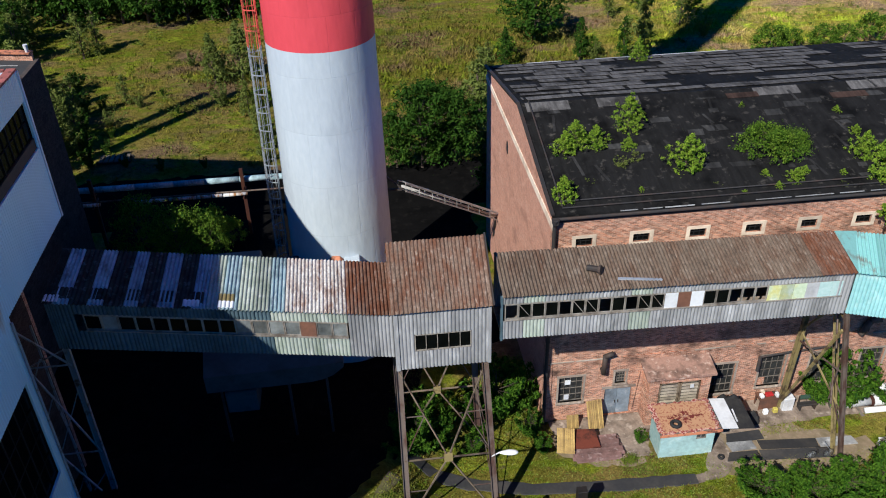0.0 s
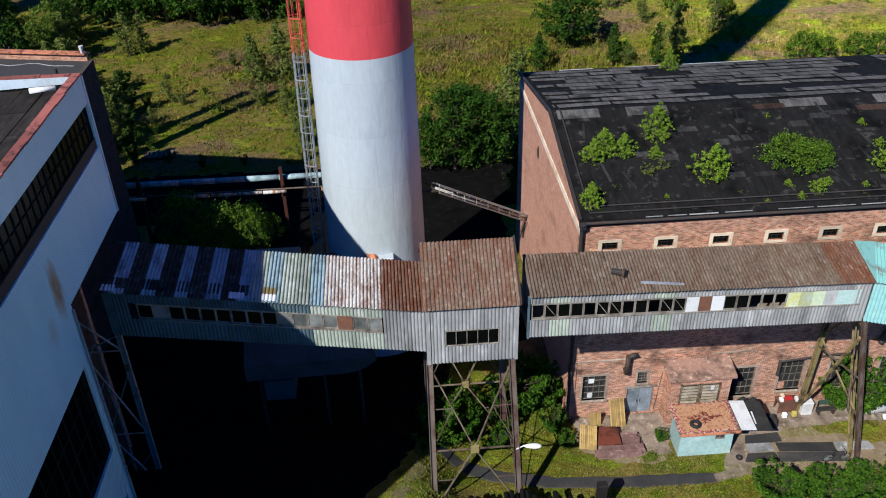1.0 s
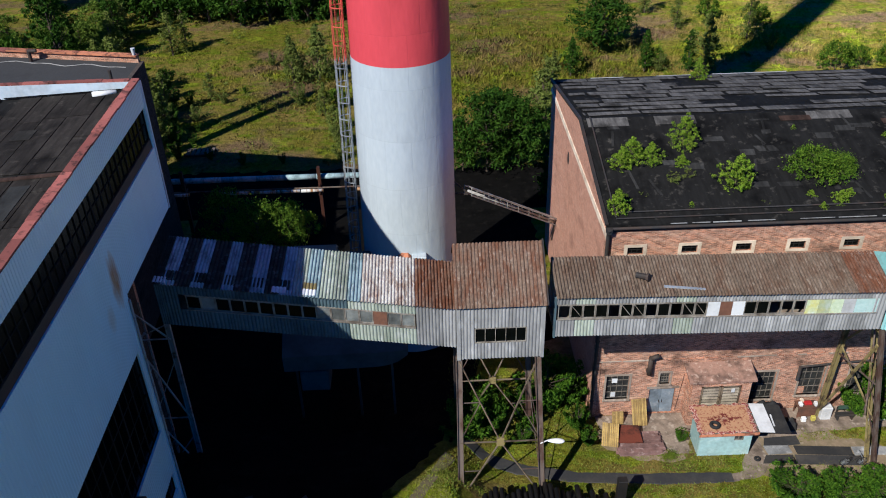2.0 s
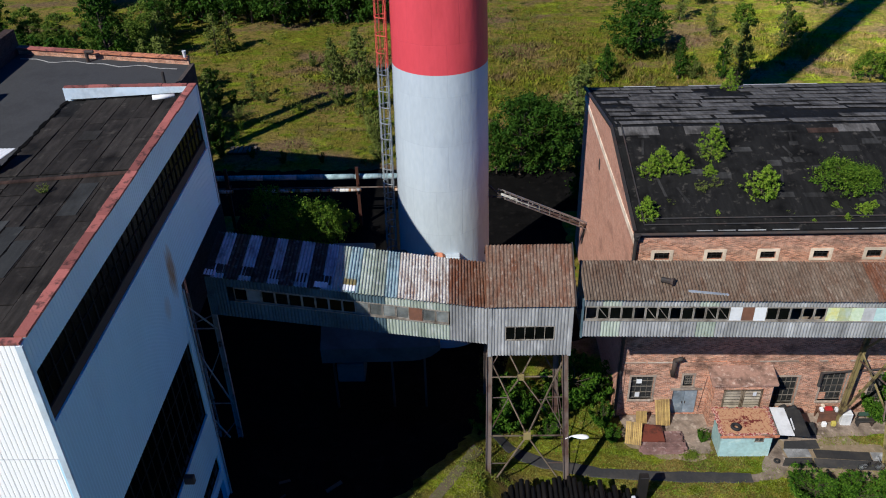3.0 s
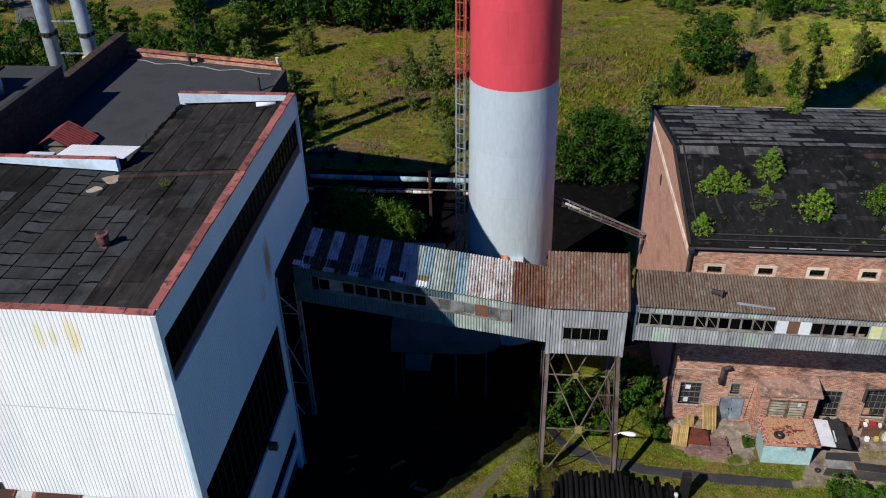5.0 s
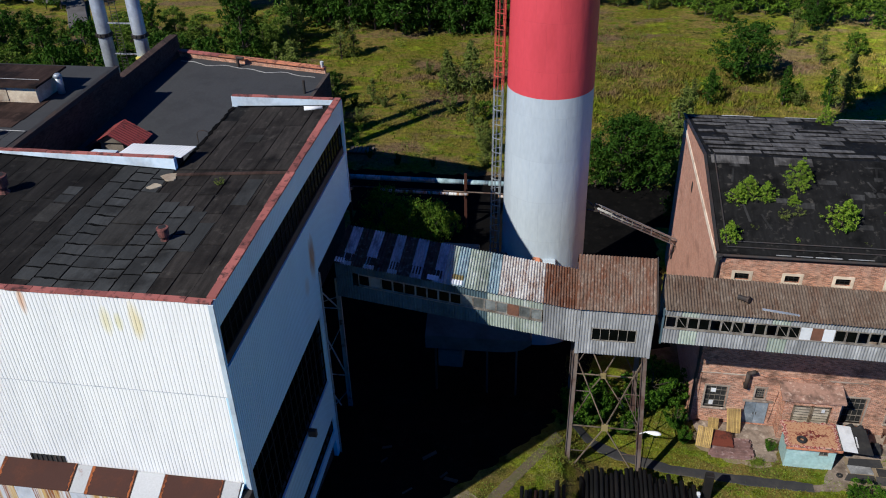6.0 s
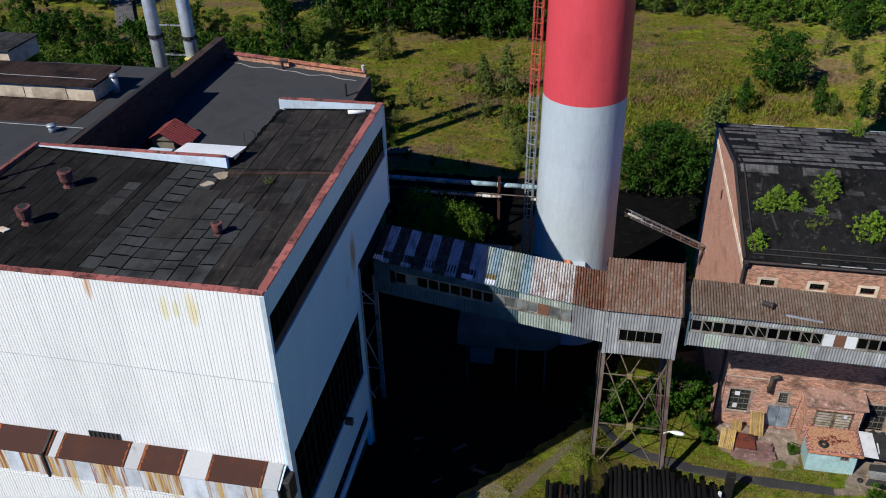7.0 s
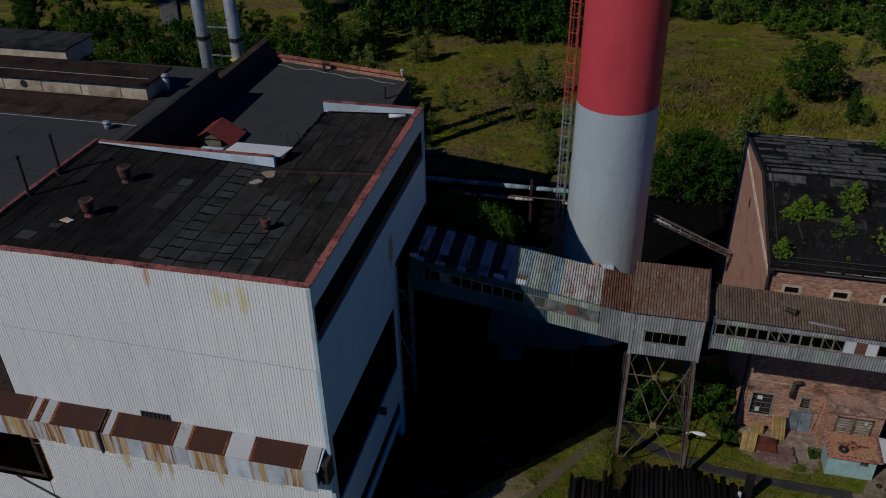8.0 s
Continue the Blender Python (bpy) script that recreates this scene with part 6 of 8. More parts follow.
stub = thing("roof_stub", "short dark vent stub lying on the corrugated roof", "pipe", (10.6, 32.3, 14.2))
part("tube", tube((10.35, 32.45, 14.33), (10.85, 32.15, 14.38), 0.16, None, 10), M_STEEL_DARK, stub)
part("cap", tube((10.85, 32.15, 14.38), (10.95, 32.08, 14.40), 0.22, None, 10), M_STEEL_DARK, stub)
solid("loose_rail", bar((11.7, 31.75, 14.02), (13.85, 31.55, 13.88), 0.14, 0.07), M_ZINC, "pale zinc rail lying across the corrugated roof", "debris")

gallery("conveyor_bridge", "turquoise-painted conveyor bridge section turning off at an angle", (23.78, 31.34), (36.0, 26.6),
    (10.88, 10.88), (13.5, 13.5), 4.94, 0.69, lambda i, s: M_CYAN, lambda i, s: M_CYAN_WALL, [1.06], 6, 1.2, 2.0, [(3.0, 11.0, 10, lambda c: "glass")])
solid("bridge_corner", prism([(23.73, 31.05, 13.45), (23.73, 33.9, 14.24), (24.85, 33.7, 14.24)], (0, 0, 0.03)), M_CYAN, "turquoise corner sheet where the bridge turns", "roof sheet", kind="structure")

# ---- transfer tower ----
TX0, TX1, TY0, TY1, TB, TT = 0.80, 5.38, 31.12, 35.9, 10.13, 13.62
tower = thing("transfer_tower", "boxy corrugated transfer house on a braced steel trestle", "tower", ((TX0 + TX1) / 2, 33.5, 0))
n = 5
W5 = (TX1 - TX0) / n
for k in range(n):
    a = TX0 + W5 * k
    if k == 0:
        pieces = ((TB, TT),)
    elif k == n - 1:
        pieces = ((TB, TT),)
    else:
        pieces = ((TB, 11.2), (12.22, TT))
    for z0, z1 in pieces:
        part("wall_sheet", sheet((a, TY0, z0), (W5, 0, 0), (0, 0, z1 - z0), 5, 0.028), M_ASB_GREY, tower, "", True)
    m = M_ROOF_RED
    yr, zr, ze = 33.8, 15.85, 13.72
    ov = 0.12 if k in (0, n - 1) else 0.0
    a0 = a - (ov if k == 0 else 0)
    wd = W5 + ov
    dz = 0.006 * (k % 2)
    part("roof_sheet", sheet((a0, TY0 - 0.25, ze + dz), (wd, 0, 0), (0, yr - TY0 + 0.25, zr - ze), 5, 0.042), m, tower, "", True)
    part("roof_sheet", sheet((a0, yr, zr + dz), (wd, 0, 0), (0, TY1 + 0.25 - yr, ze - zr), 5, 0.028), m, tower, "", True)
for x, s in ((TX0 + 0.01, -1), (TX1 - 0.01, 1)):
    for k in range(4):
        y0 = TY0 + (TY1 - TY0) * k / 4
        wy = (TY1 - TY0) / 4
        if s > 0:
            part("wall_sheet", sheet((x, y0, TB), (0, wy, 0), (0, 0, TT - TB), 6, 0.025), M_ASB_GREY, tower, "", True)
        else:
            part("wall_sheet", sheet((x, y0 + wy, TB), (0, -wy, 0), (0, 0, TT - TB), 6, 0.025), M_ASB_GREY, tower, "", True)
    part("gable_sheet", prism([(x, TY0, TT), (x, TY1, TT), (x, 33.8, 15.8)], (0.02 * -s, 0, 0)), M_ASB_GREY, tower)
for k in range(4):
    part("wall_sheet", sheet((TX1 - (TX1 - TX0) * k / 4, TY1, TB), (-(TX1 - TX0) / 4, 0, 0), (0, 0, TT - TB), 6, 0.028), M_ASB_GREY, tower, "", True)
part("floor", box(TX0 + 0.05, TX1 - 0.05, TY0 + 0.05, TY1 - 0.05, TB - 0.02, TB + 0.12), M_CONCRETE, tower)
part("corner_flashing", box(TX0 - 0.05, TX0 + 0.16, TY0 - 0.06, TY0 - 0.03, TB - 0.03, TT), M_ASB_GREY, tower)
part("corner_flashing", box(TX1 - 0.12, TX1 + 0.05, TY0 - 0.06, TY0 - 0.03, TB - 0.03, TT), M_ASB_GREY, tower)
tw = part("window", lattice(TX1 - TX0 - 2 * W5, 1.0, 5, 1, 0.045), M_FRAME, tower, "five-light strip window with dark panes")
tw.location = tw.location + Vector((TX0 + W5, TY0 + 0.03, 11.21))
o = new("pane", mesh_of(box(0.04, TX1 - TX0 - 2 * W5 - 0.04, 0.03, 0.045, 0.04, 0.96), "pane", M_GLASS))
o.parent = tw
part("verge", bar((TX1 + 0.13, TY0 - 0.27, 13.76), (TX1 + 0.13, 33.8, 15.9), 0.06, 0.16), M_STEEL_DARK, tower)
part("verge", bar((TX1 + 0.13, 33.8, 15.9), (TX1 + 0.13, TY1 + 0.25, 13.76), 0.06, 0.16), M_STEEL_DARK, tower)
# trestle
trest = thing("steel_trestle", "rusty brown steel trestle with K-bracing standing on grass", "trestle", (3.1, 33.5, 0))
foot = {(0, 0): (0.80, 29.9), (1, 0): (5.62, 29.9), (0, 1): (0.85, 35.7), (1, 1): (5.5, 35.7)}
head = {(0, 0): (0.86, 31.25), (1, 0): (5.15, 31.25), (0, 1): (0.86, 35.7), (1, 1): (5.15, 35.7)}


def on_leg(k, z):
    a, b = foot[k], head[k]
    f = z / TB
    return Vector((a[0] + (b[0] - a[0]) * f, a[1] + (b[1] - a[1]) * f, z))


for k in foot:
    part("column", channel(on_leg(k, 0), on_leg(k, TB - 0.02), 0.34, 0.24), M_STEEL_BROWN, trest, "brown steel column")
    fx, fy = foot[k]
    part("footing", box(fx - 0.3, fx + 0.3, fy - 0.3, fy + 0.3, -0.2, 0.12, None, 0.04), M_DUST, trest)
for r in (0, 1):
    a, b = (0, r), (1, r)
    mid = (on_leg(a, 4.4) + on_leg(b, 4.4)) / 2
    for p, q in ((on_leg(a, 4.4), on_leg(b, 4.4)), (on_leg(a, 9.9), mid), (on_leg(b, 9.9), mid), (mid, on_leg(a, 0.3)), (mid, on_leg(b, 0.3))):
        part("brace", bar(p, q, 0.06, 0.08), M_STEEL_DUN, trest, "slim dun-brown angle brace")
    part("gusset", box(mid.x - 0.22, mid.x + 0.22, mid.y - 0.1, mid.y + 0.1, 4.15, 4.65), M_STEEL_OCHRE, trest)
    for k, f in ((a, 0.5), (b, 0.5)):
        m2 = on_leg(k, 9.9).lerp(mid, f)
        part("brace", bar(m2, on_leg(k, m2.z), 0.035, 0.05), M_STEEL_BROWN, trest)
        part("brace", bar(m2, on_leg(k, 4.5), 0.035, 0.05), M_STEEL_BROWN, trest)
        m3 = mid.lerp(on_leg(k, 0.3), 0.5)
        part("brace", bar(m3, on_leg(k, m3.z), 0.035, 0.05), M_STEEL_BROWN, trest)
for c in (0, 1):
    a, b = (c, 0), (c, 1)
    for z0, z1 in ((0.4, 4.4), (4.4, 9.8)):
        part("brace", bar(on_leg(a, z0), on_leg(b, z1), 0.04, 0.05), M_STEEL_BROWN, trest)
        part("brace", bar(on_leg(b, z0), on_leg(a, z1), 0.04, 0.05), M_STEEL_BROWN, trest)
        part("brace", bar(on_leg(a, z1), on_leg(b, z1), 0.04, 0.05), M_STEEL_BROWN, trest)
# lamp on the column
lamp = thing("street_lamp", "white street lamp on a short arm fixed to the trestle column", "lamp", (5.75, 30.4, 4.3))
part("arm", tube((5.42, 30.45, 4.15), (5.85, 30.4, 4.45), 0.04, None, 8), M_LAMP, lamp)
bm = bmesh.new()
bmesh.ops.create_uvsphere(bm, u_segments=18, v_segments=10, radius=0.5)
for v in bm.verts:
    taper = 0.55 + 0.45 * (v.co.x + 0.5)
    v.co = Vector((6.3 + v.co.x * 1.05, 30.4 + v.co.y * 0.46 * taper, 4.36 - 0.1 * v.co.x + v.co.z * 0.30 * taper))
part("head", bm, M_LAMP, lamp, "white oval lamp head", True)

# trestle under the bend
tr2 = thing("steel_trestle", "leaning brown and ochre steel trestle under the bridge bend", "trestle", (25.2, 33.5, 0))
part("column", channel((26.1, 31.15, 0), (23.95, 31.45, 10.8), 0.25, 0.22), M_STEEL_BROWN, tr2, "rusty brown steel column")
part("column", channel((24.45, 35.65, 0), (24.66, 35.58, 7.7), 0.30, 0.24), M_STEEL_OCHRE, tr2, "ochre boxed column")
for p, q, w in (((25.75, 31.5, 0), (24.9, 34.3, 10.7), 0.16), ((25.95, 31.6, 0), (25.3, 34.5, 10.7), 0.16), ((24.45, 35.6, 0.7), (24.05, 31.5, 9.6), 0.22), ((24.6, 35.5, 6.2), (25.5, 31.3, 3.4), 0.14),
                ((24.7, 35.5, 9.8), (23.98, 31.45, 10.4), 0.2), ((24.6, 35.5, 5.6), (24.8, 31.35, 6.6), 0.12), ((25.2, 31.3, 4.6), (25.4, 33.0, 5.2), 0.1), ((25.3, 32.6, 3.6), (24.4, 31.4, 8.2), 0.12), ((25.7, 31.2, 2.0), (25.3, 32.9, 4.6), 0.1), ((24.66, 35.5, 6.6), (25.0, 34.2, 8.8), 0.2),
                ((24.9, 34.3, 10.6), (25.3, 34.5, 10.6), 0.1), ((25.03, 33.85, 9.0), (25.4, 34.05, 9.0), 0.1), ((25.17, 33.4, 7.3), (25.5, 33.6, 7.3), 0.1), ((25.1, 34.0, 9.9), (24.0, 31.5, 8.4), 0.12), ((25.3, 33.1, 6.0), (24.6, 31.4, 4.4), 0.12)):
    part("brace", bar(p, q, w * 0.6, w * 0.6), M_STEEL_OCHRE if w > 0.13 else M_STEEL_BROWN, tr2)
for x, y in ((26.1, 31.15), (24.45, 35.65)):
    part("footing", box(x - 0.3, x + 0.3, y - 0.3, y + 0.3, -0.2, 0.12, None, 0.04), M_DUST, tr2)

# pale trestle where the bridge meets the white building
tr3 = thing("steel_trestle", "blue-grey lattice trestle in the building's shade", "trestle", (-16.15, 33.3, 0))
AX, BX, TY = -17.2, -15.1, 33.3
part("column", channel((AX, TY, 0), (AX, TY, 13.1), 0.16, 0.13), M_STEEL_WHITE, tr3)
part("column", channel((BX, TY, 0), (BX, TY, 13.1), 0.30, 0.20), M_STEEL_WHITE, tr3, "wide pale steel column")
part("column", channel(((AX + BX) / 2 - 0.25, TY + 0.1, 0), ((AX + BX) / 2 - 0.25, TY + 0.1, 13.1), 0.10, 0.08), M_STEEL_WHITE, tr3)
for z0, z1 in ((0.2, 4.6), (4.6, 10.6), (10.6, 13.0)):
    part("brace", bar((AX, TY - 0.05, z1), (BX, TY - 0.05, z0), 0.10, 0.06), M_STEEL_WHITE, tr3)
    part("brace", bar((BX, TY + 0.05, z1 - 1.4), (AX, TY + 0.05, z0), 0.06, 0.05), M_STEEL_WHITE, tr3)
    part("brace", bar((AX, TY, z0), (BX, TY, z0), 0.06, 0.06), M_STEEL_WHITE, tr3)
    part("brace", bar((AX + 0.7, TY, z1 - 1.9), (AX + 0.1, TY, z1 - 3.2), 0.05, 0.05), M_STEEL_WHITE, tr3)
    part("brace", bar((AX + 0.7, TY, z1 - 1.9), (AX + 0.9, TY, z0 + 0.4), 0.08, 0.05), M_STEEL_WHITE, tr3)

# pipe gantry from the chimney to the hall
gan = thing("pipe_gantry", "light grey steel pipe gantry between chimney and hall", "gantry", (6, 56, 5))
A, Bp = Vector((2.3, 46.9, 11.45)), Vector((9.6, 53.3, 4.75))
M_GANTRY = worn("pale_gantry_paint", (0.40, 0.39, 0.37), (0.24, 0.23, 0.21), None, 1.2, 6, 0.7)
side = (Bp - A).cross(Vector((0, 0, 1))).normalized()
for s in (-0.35, 0.35):
    for z in (0.0, 0.55):
        part("chord", bar(A + side * s + Vector((0, 0, z)), Bp + side * s + Vector((0, 0, z)), 0.07, 0.07), M_GANTRY, gan)
part("pipe", tube(A + Vector((0, 0, 0.25)), Bp + Vector((0, 0, 0.25)), 0.09, None, 12), M_GANTRY, gan, "", True)
for k in range(9):
    p = A.lerp(Bp, k / 8)
    for s in (-0.35, 0.35):
        part("post", bar(p + side * s, p + side * s + Vector((0, 0, 0.55)), 0.04, 0.04), M_GANTRY, gan)
part("strut", bar(Bp + Vector((0, 0.2, 0)), (9.6, 54.4, 2.6), 0.14, 0.14), M_STEEL_DARK, gan)
part("bracket", bar(A + Vector((0, 0, 0.1)), (1.15, 47.0, 12.6), 0.10, 0.10), M_STEEL_DARK, gan)
part("bracket", bar(A, (1.15, 47.0, 11.5), 0.10, 0.10), M_STEEL_DARK, gan)
part("cover_plate", prism([A + side * 0.42 + Vector((0, 0, 0.62)), Bp + side * 0.42 + Vector((0, 0, 0.62)), Bp + side * 0.05 + Vector((0, 0, 0.64)), A + side * 0.05 + Vector((0, 0, 0.64))], (0, 0, 0.03)), M_GANTRY, gan, "grey cover plate")

# pipe rack on the meadow side
rack = thing("pipe_rack", "two white insulated pipelines on rusty posts", "pipeline", (-16, 62.5, 0))
x = -40.0
rng = random.Random(4)
while x < -5.0:
    w = rng.uniform(2.2, 3.4)
    part("pipe", tube((x, 62.5, 5.0), (min(x + w - 0.06, -4.5), 62.5, 5.0), 0.25, None, 14), M_ASB_LIGHT, rack, "white insulated pipe", True)
    x += w
x = -30.0
while x < -6.0:
    w = rng.uniform(1.2, 3.0)
    if rng.random() < 0.7:
        part("pipe", tube((x, 61.4, 4.2), (x + w - 0.1, 61.4, 4.2), 0.15, None, 10), M_FLASHING, rack, "thin rusty-white pipe", True)
    x += w
part("pipe", tube((-30, 61.9, 4.2), (-6, 61.9, 4.2), 0.07, None, 8), M_STEEL_BROWN, rack, "thin rusty pipe")
for x in (-34.0, -22.0, -10.0):
    part("post", bar((x, 62.0, 0), (x, 62.0, 6.2), 0.28, 0.28), M_RUST, rack, "rusty post")
    part("arm", bar((x, 61.0, 3.96), (x, 63.0, 3.96), 0.12, 0.12), M_RUST, rack)
    part("arm", bar((x, 61.7, 4.55), (x, 63.0, 4.55), 0.14, 0.14), M_RUST, rack)

# slatted rack in the meadow
sl = thing("slatted_rack", "dark slatted timber rack lying in the meadow", "rack", (-24.6, 78.0, 0))
for k in range(6):
    part("slat", box(-26.0 + 0.5 * k, -25.65 + 0.5 * k, 77.1, 78.7, 0.35, 0.42), M_WOOD, sl)
for y in (77.2, 78.5):
    part("rail", box(-26.2, -22.9, y, y + 0.12, 0.0, 0.34), M_STEEL_DARK, sl)

# ---- yard ----
shed = thing("shed", "small pale turquoise shed with an old carpet over its roof", "shed", (17.3, 33.6, 0))
part("wall", pierced(15.75, 18.95, 0, 2.12, [(17.85, 18.45, 1.25, 1.75)], lambda u, z, d: (u, 32.75 + d, z), 0.15), M_SHED, shed)
part("wall", box(15.75, 15.9, 32.91, 34.5, 0, 2.2), M_SHED, shed)
part("wall", box(18.8, 18.95, 32.91, 34.5, 0, 2.2), M_SHED, shed)
part("wall", box(15.91, 18.79, 34.35, 34.5, 0, 2.28), M_SHED, shed)
part("window", lattice(0.6, 0.5, 2, 1, 0.05), M_FRAME, shed).location = Vector((17.85, 32.82, 1.25)) - shed.location
part("roof", prism([(15.5, 32.4, 2.14), (15.5, 34.7, 2.36), (15.5, 34.7, 2.46), (15.5, 32.4, 2.24)], (3.65, 0, 0)), M_WOOD, shed)
part("pane", box(17.87, 18.43, 32.84, 32.86, 1.27, 1.73), M_GLASS_PALE, shed, "pale dirty pane")
part("board", box(15.48, 19.16, 32.35, 32.40, 2.06, 2.24), M_ORANGE, shed)


def carpet():
    bm = bmesh.new()
    rng = random.Random(2)
    nx, ny = 26, 16
    g = []
    for j in range(ny + 1):
        row = []
        for i in range(nx + 1):
            x, y = 15.5 + 3.62 * i / nx, 32.4 + 2.28 * j / ny
            edge = 0.10 if i in (0, nx) or j in (0, ny) else 0.0
            z = 2.26 + 0.0957 * (y - 32.4) + 0.03 + 0.05 * abs(noise.noise(Vector((x * 2.2, y * 2.2, 1)))) - edge * 0.3
            row.append(bm.verts.new((x + rng.uniform(-1, 1) * edge, y + rng.uniform(-1, 1) * edge, z)))
        g.append(row)
    for j in range(ny):
        for i in range(nx):
            bm.faces.new((g[j][i], g[j][i + 1], g[j + 1][i + 1], g[j + 1][i]))
    return solid("carpet", bm, M_CARPET, "torn red and orange carpet spread over the shed roof", "carpet", smooth=True)


carpet()


def ring(c, r, t, n=22, m=10, tilt=None):
    bm = bmesh.new()
    rows = []
    for i in range(n):
        a = 2 * math.pi * i / n
        row = []
        for j in range(m):
            b = 2 * math.pi * j / m
            p = Vector(((r + t * math.cos(b)) * math.cos(a), (r + t * math.cos(b)) * math.sin(a), t * math.sin(b) * 1.1))
            if tilt:
                p = tilt @ p
            row.append(bm.verts.new(p + Vector(c)))
        rows.append(row)
    for i in range(n):
        for j in range(m):
            bm.faces.new((rows[i][j], rows[(i + 1) % n][j], rows[(i + 1) % n][(j + 1) % m], rows[i][(j + 1) % m]))
    return bm


solid("tyre", ring((16.55, 32.95, 2.47), 0.24, 0.10), M_RUBBER, "worn black car tyre lying on the carpeted shed roof", "tyre", smooth=True)
lean2 = thing("lean_to", "black-sheeted lean-to with a white board beside the shed", "shelter", (20.0, 33.6, 0))
part("roof", prism([(19.17, 32.5, 2.12), (19.17, 34.7, 2.34), (21.2, 34.7, 2.14), (21.2, 32.5, 1.92)], (0, 0, 0.05)), M_RUBBER, lean2, "black sheet roof")
part("board", prism([(19.2, 32.45, 2.20), (19.2, 34.7, 2.42), (20.15, 34.7, 2.33), (20.15, 32.45, 2.11)], (0, 0, 0.04)), M_BOARD_WHITE, lean2, "white board")
for x, y in ((21.0, 34.5), (19.3, 34.5)):
    part("post", box(x - 0.05, x + 0.05, y - 0.05, y + 0.05, 0, 1.95), M_WOOD, lean2)
part("side_sheet", box(19.3, 21.05, 34.55, 34.58, 0, 2.0), M_RUBBER, lean2)
part("batten", bar((20.25, 32.9, 2.2), (20.3, 33.8, 2.3), 0.08, 0.05), M_BOARD_WHITE, lean2)


def tarp(x, y, rx, ry, h, seed):
    bm = bmesh.new()
    n = 14
    g = []
    for j in range(n + 1):
        row = []
        for i in range(n + 1):
            u, v = 2 * i / n - 1, 2 * j / n - 1
            r = max(abs(u), abs(v))
            z = h * (1 - r ** 3) * (0.85 + 0.25 * noise.noise(Vector((u * 2.5 + seed, v * 2.5, 0))))
            row.append(bm.verts.new((x + u * rx, y + v * ry, max(z, 0.0) + 0.01)))
        g.append(row)
    for j in range(n):
        for i in range(n):
            bm.faces.new((g[j][i], g[j][i + 1], g[j + 1][i + 1], g[j + 1][i]))
    return solid("tarpaulin", bm, M_RUBBER, "crumpled black tarpaulin over a heap by the shed", "tarpaulin", smooth=True)


tarp(20.7, 35.1, 1.3, 0.75, 2.3, 3)
tarp(22.3, 34.9, 0.45, 0.4, 0.9, 9)
solid("bucket", tube((21.75, 34.6, 0.04), (21.75, 34.6, 0.5), 0.2, None, 14, 0.26), M_CREAM, "pale round bucket by the tarpaulin", "bucket", smooth=True)


def slat_panel(name, w, h, pose_m, label):
    t = thing(name, label, "pallet", pose_m.translation, "slatted panels")
    t.rotation_euler = pose_m.to_euler()
    for k in range(9):
        o = new("slat", mesh_of(box(w * k / 9, w * (k + 0.82) / 9, -0.03, 0.0, 0, h), "slat", M_WOOD_YELLOW))
        o.parent = t
    for z in (0.12, h / 2, h - 0.18):
        o = new("rail", mesh_of(box(0, w, 0.002, 0.06, z, z + 0.08), "rail", M_WOOD))
        o.parent = t
    return t


slat_panel("pallet", 0.75, 0.9, pose(11.0, 35.75, 0.04, -22), "ochre slatted panel leaning on the brick wall")
slat_panel("pallet", 1.0, 1.85, pose(12.3, 35.45, 0.04, -26, 0, 6), "tall ochre slatted panel leaning beside the door")
slat_panel("pallet", 1.05, 1.6, pose(9.85, 33.55, 0.45, -70, 0, -12), "ochre slatted panel lying on boards in the grass")
plk = thing("plank_stack", "low stack of weathered reddish planks under a rusty sheet", "planks", (12.2, 34.2, 0))
rng = random.Random(6)
for k in range(9):
    y = 32.95 + 0.2 * k
    for j in range(2):
        x0 = 10.9 + rng.uniform(-0.15, 0.1)
        part("plank", box(x0, x0 + 2.9 + rng.uniform(-0.3, 0.2), y, y + 0.17, 0.04 + 0.16 * j, 0.18 + 0.16 * j), M_PLANK, plk)
solid("rusty_tray", prism([(10.75, 33.75, 0.40), (12.5, 33.65, 0.40), (12.45, 34.95, 0.62), (10.7, 35.05, 0.62)], (0, 0, 0.07)), M_TRAY, "shallow rusty steel tray lying on planks", "steel sheet")

# belts and slabs on the ground
def mat_strip(name, pts, m, label, cat="mat", z=0.05):
    return solid(name, prism([(x, y, 0.0) for x, y in pts], (0, 0, z)), m, label, cat)


mat_strip("belt_mat", [(20.1, 33.2), (22.5, 33.35), (22.5, 34.1), (20.4, 34.0)], M_BELT, "flat grey-black belt mat on the yard")
mat_strip("belt_mat", [(22.0, 32.55), (25.4, 32.25), (25.5, 32.95), (22.0, 33.25)], M_BELT, "flat black belt mat on the grass", z=0.06)
mat_strip("belt_mat", [(21.7, 31.75), (26.0, 31.40), (26.1, 32.15), (21.8, 32.5)], M_BELT, "flat black belt mat on the grass", z=0.055)
mat_strip("belt_mat", [(19.6, 31.9), (21.45, 31.85), (21.7, 32.5), (20.0, 32.55)], M_BELT, "flat black belt mat beside the shed", z=0.065)
mat_strip("cement_sheet", [(20.2, 32.6), (21.7, 32.65), (21.65, 33.25), (20.1, 33.3)], M_ASB_GREY, "pale grey cement sheet on the mats", z=0.10)
mat_strip("cement_sheet", [(25.5, 32.25), (27.8, 32.2), (27.7, 32.85), (25.55, 32.95)], M_ASB_GREY, "pale sheet lying on the grass", z=0.06)
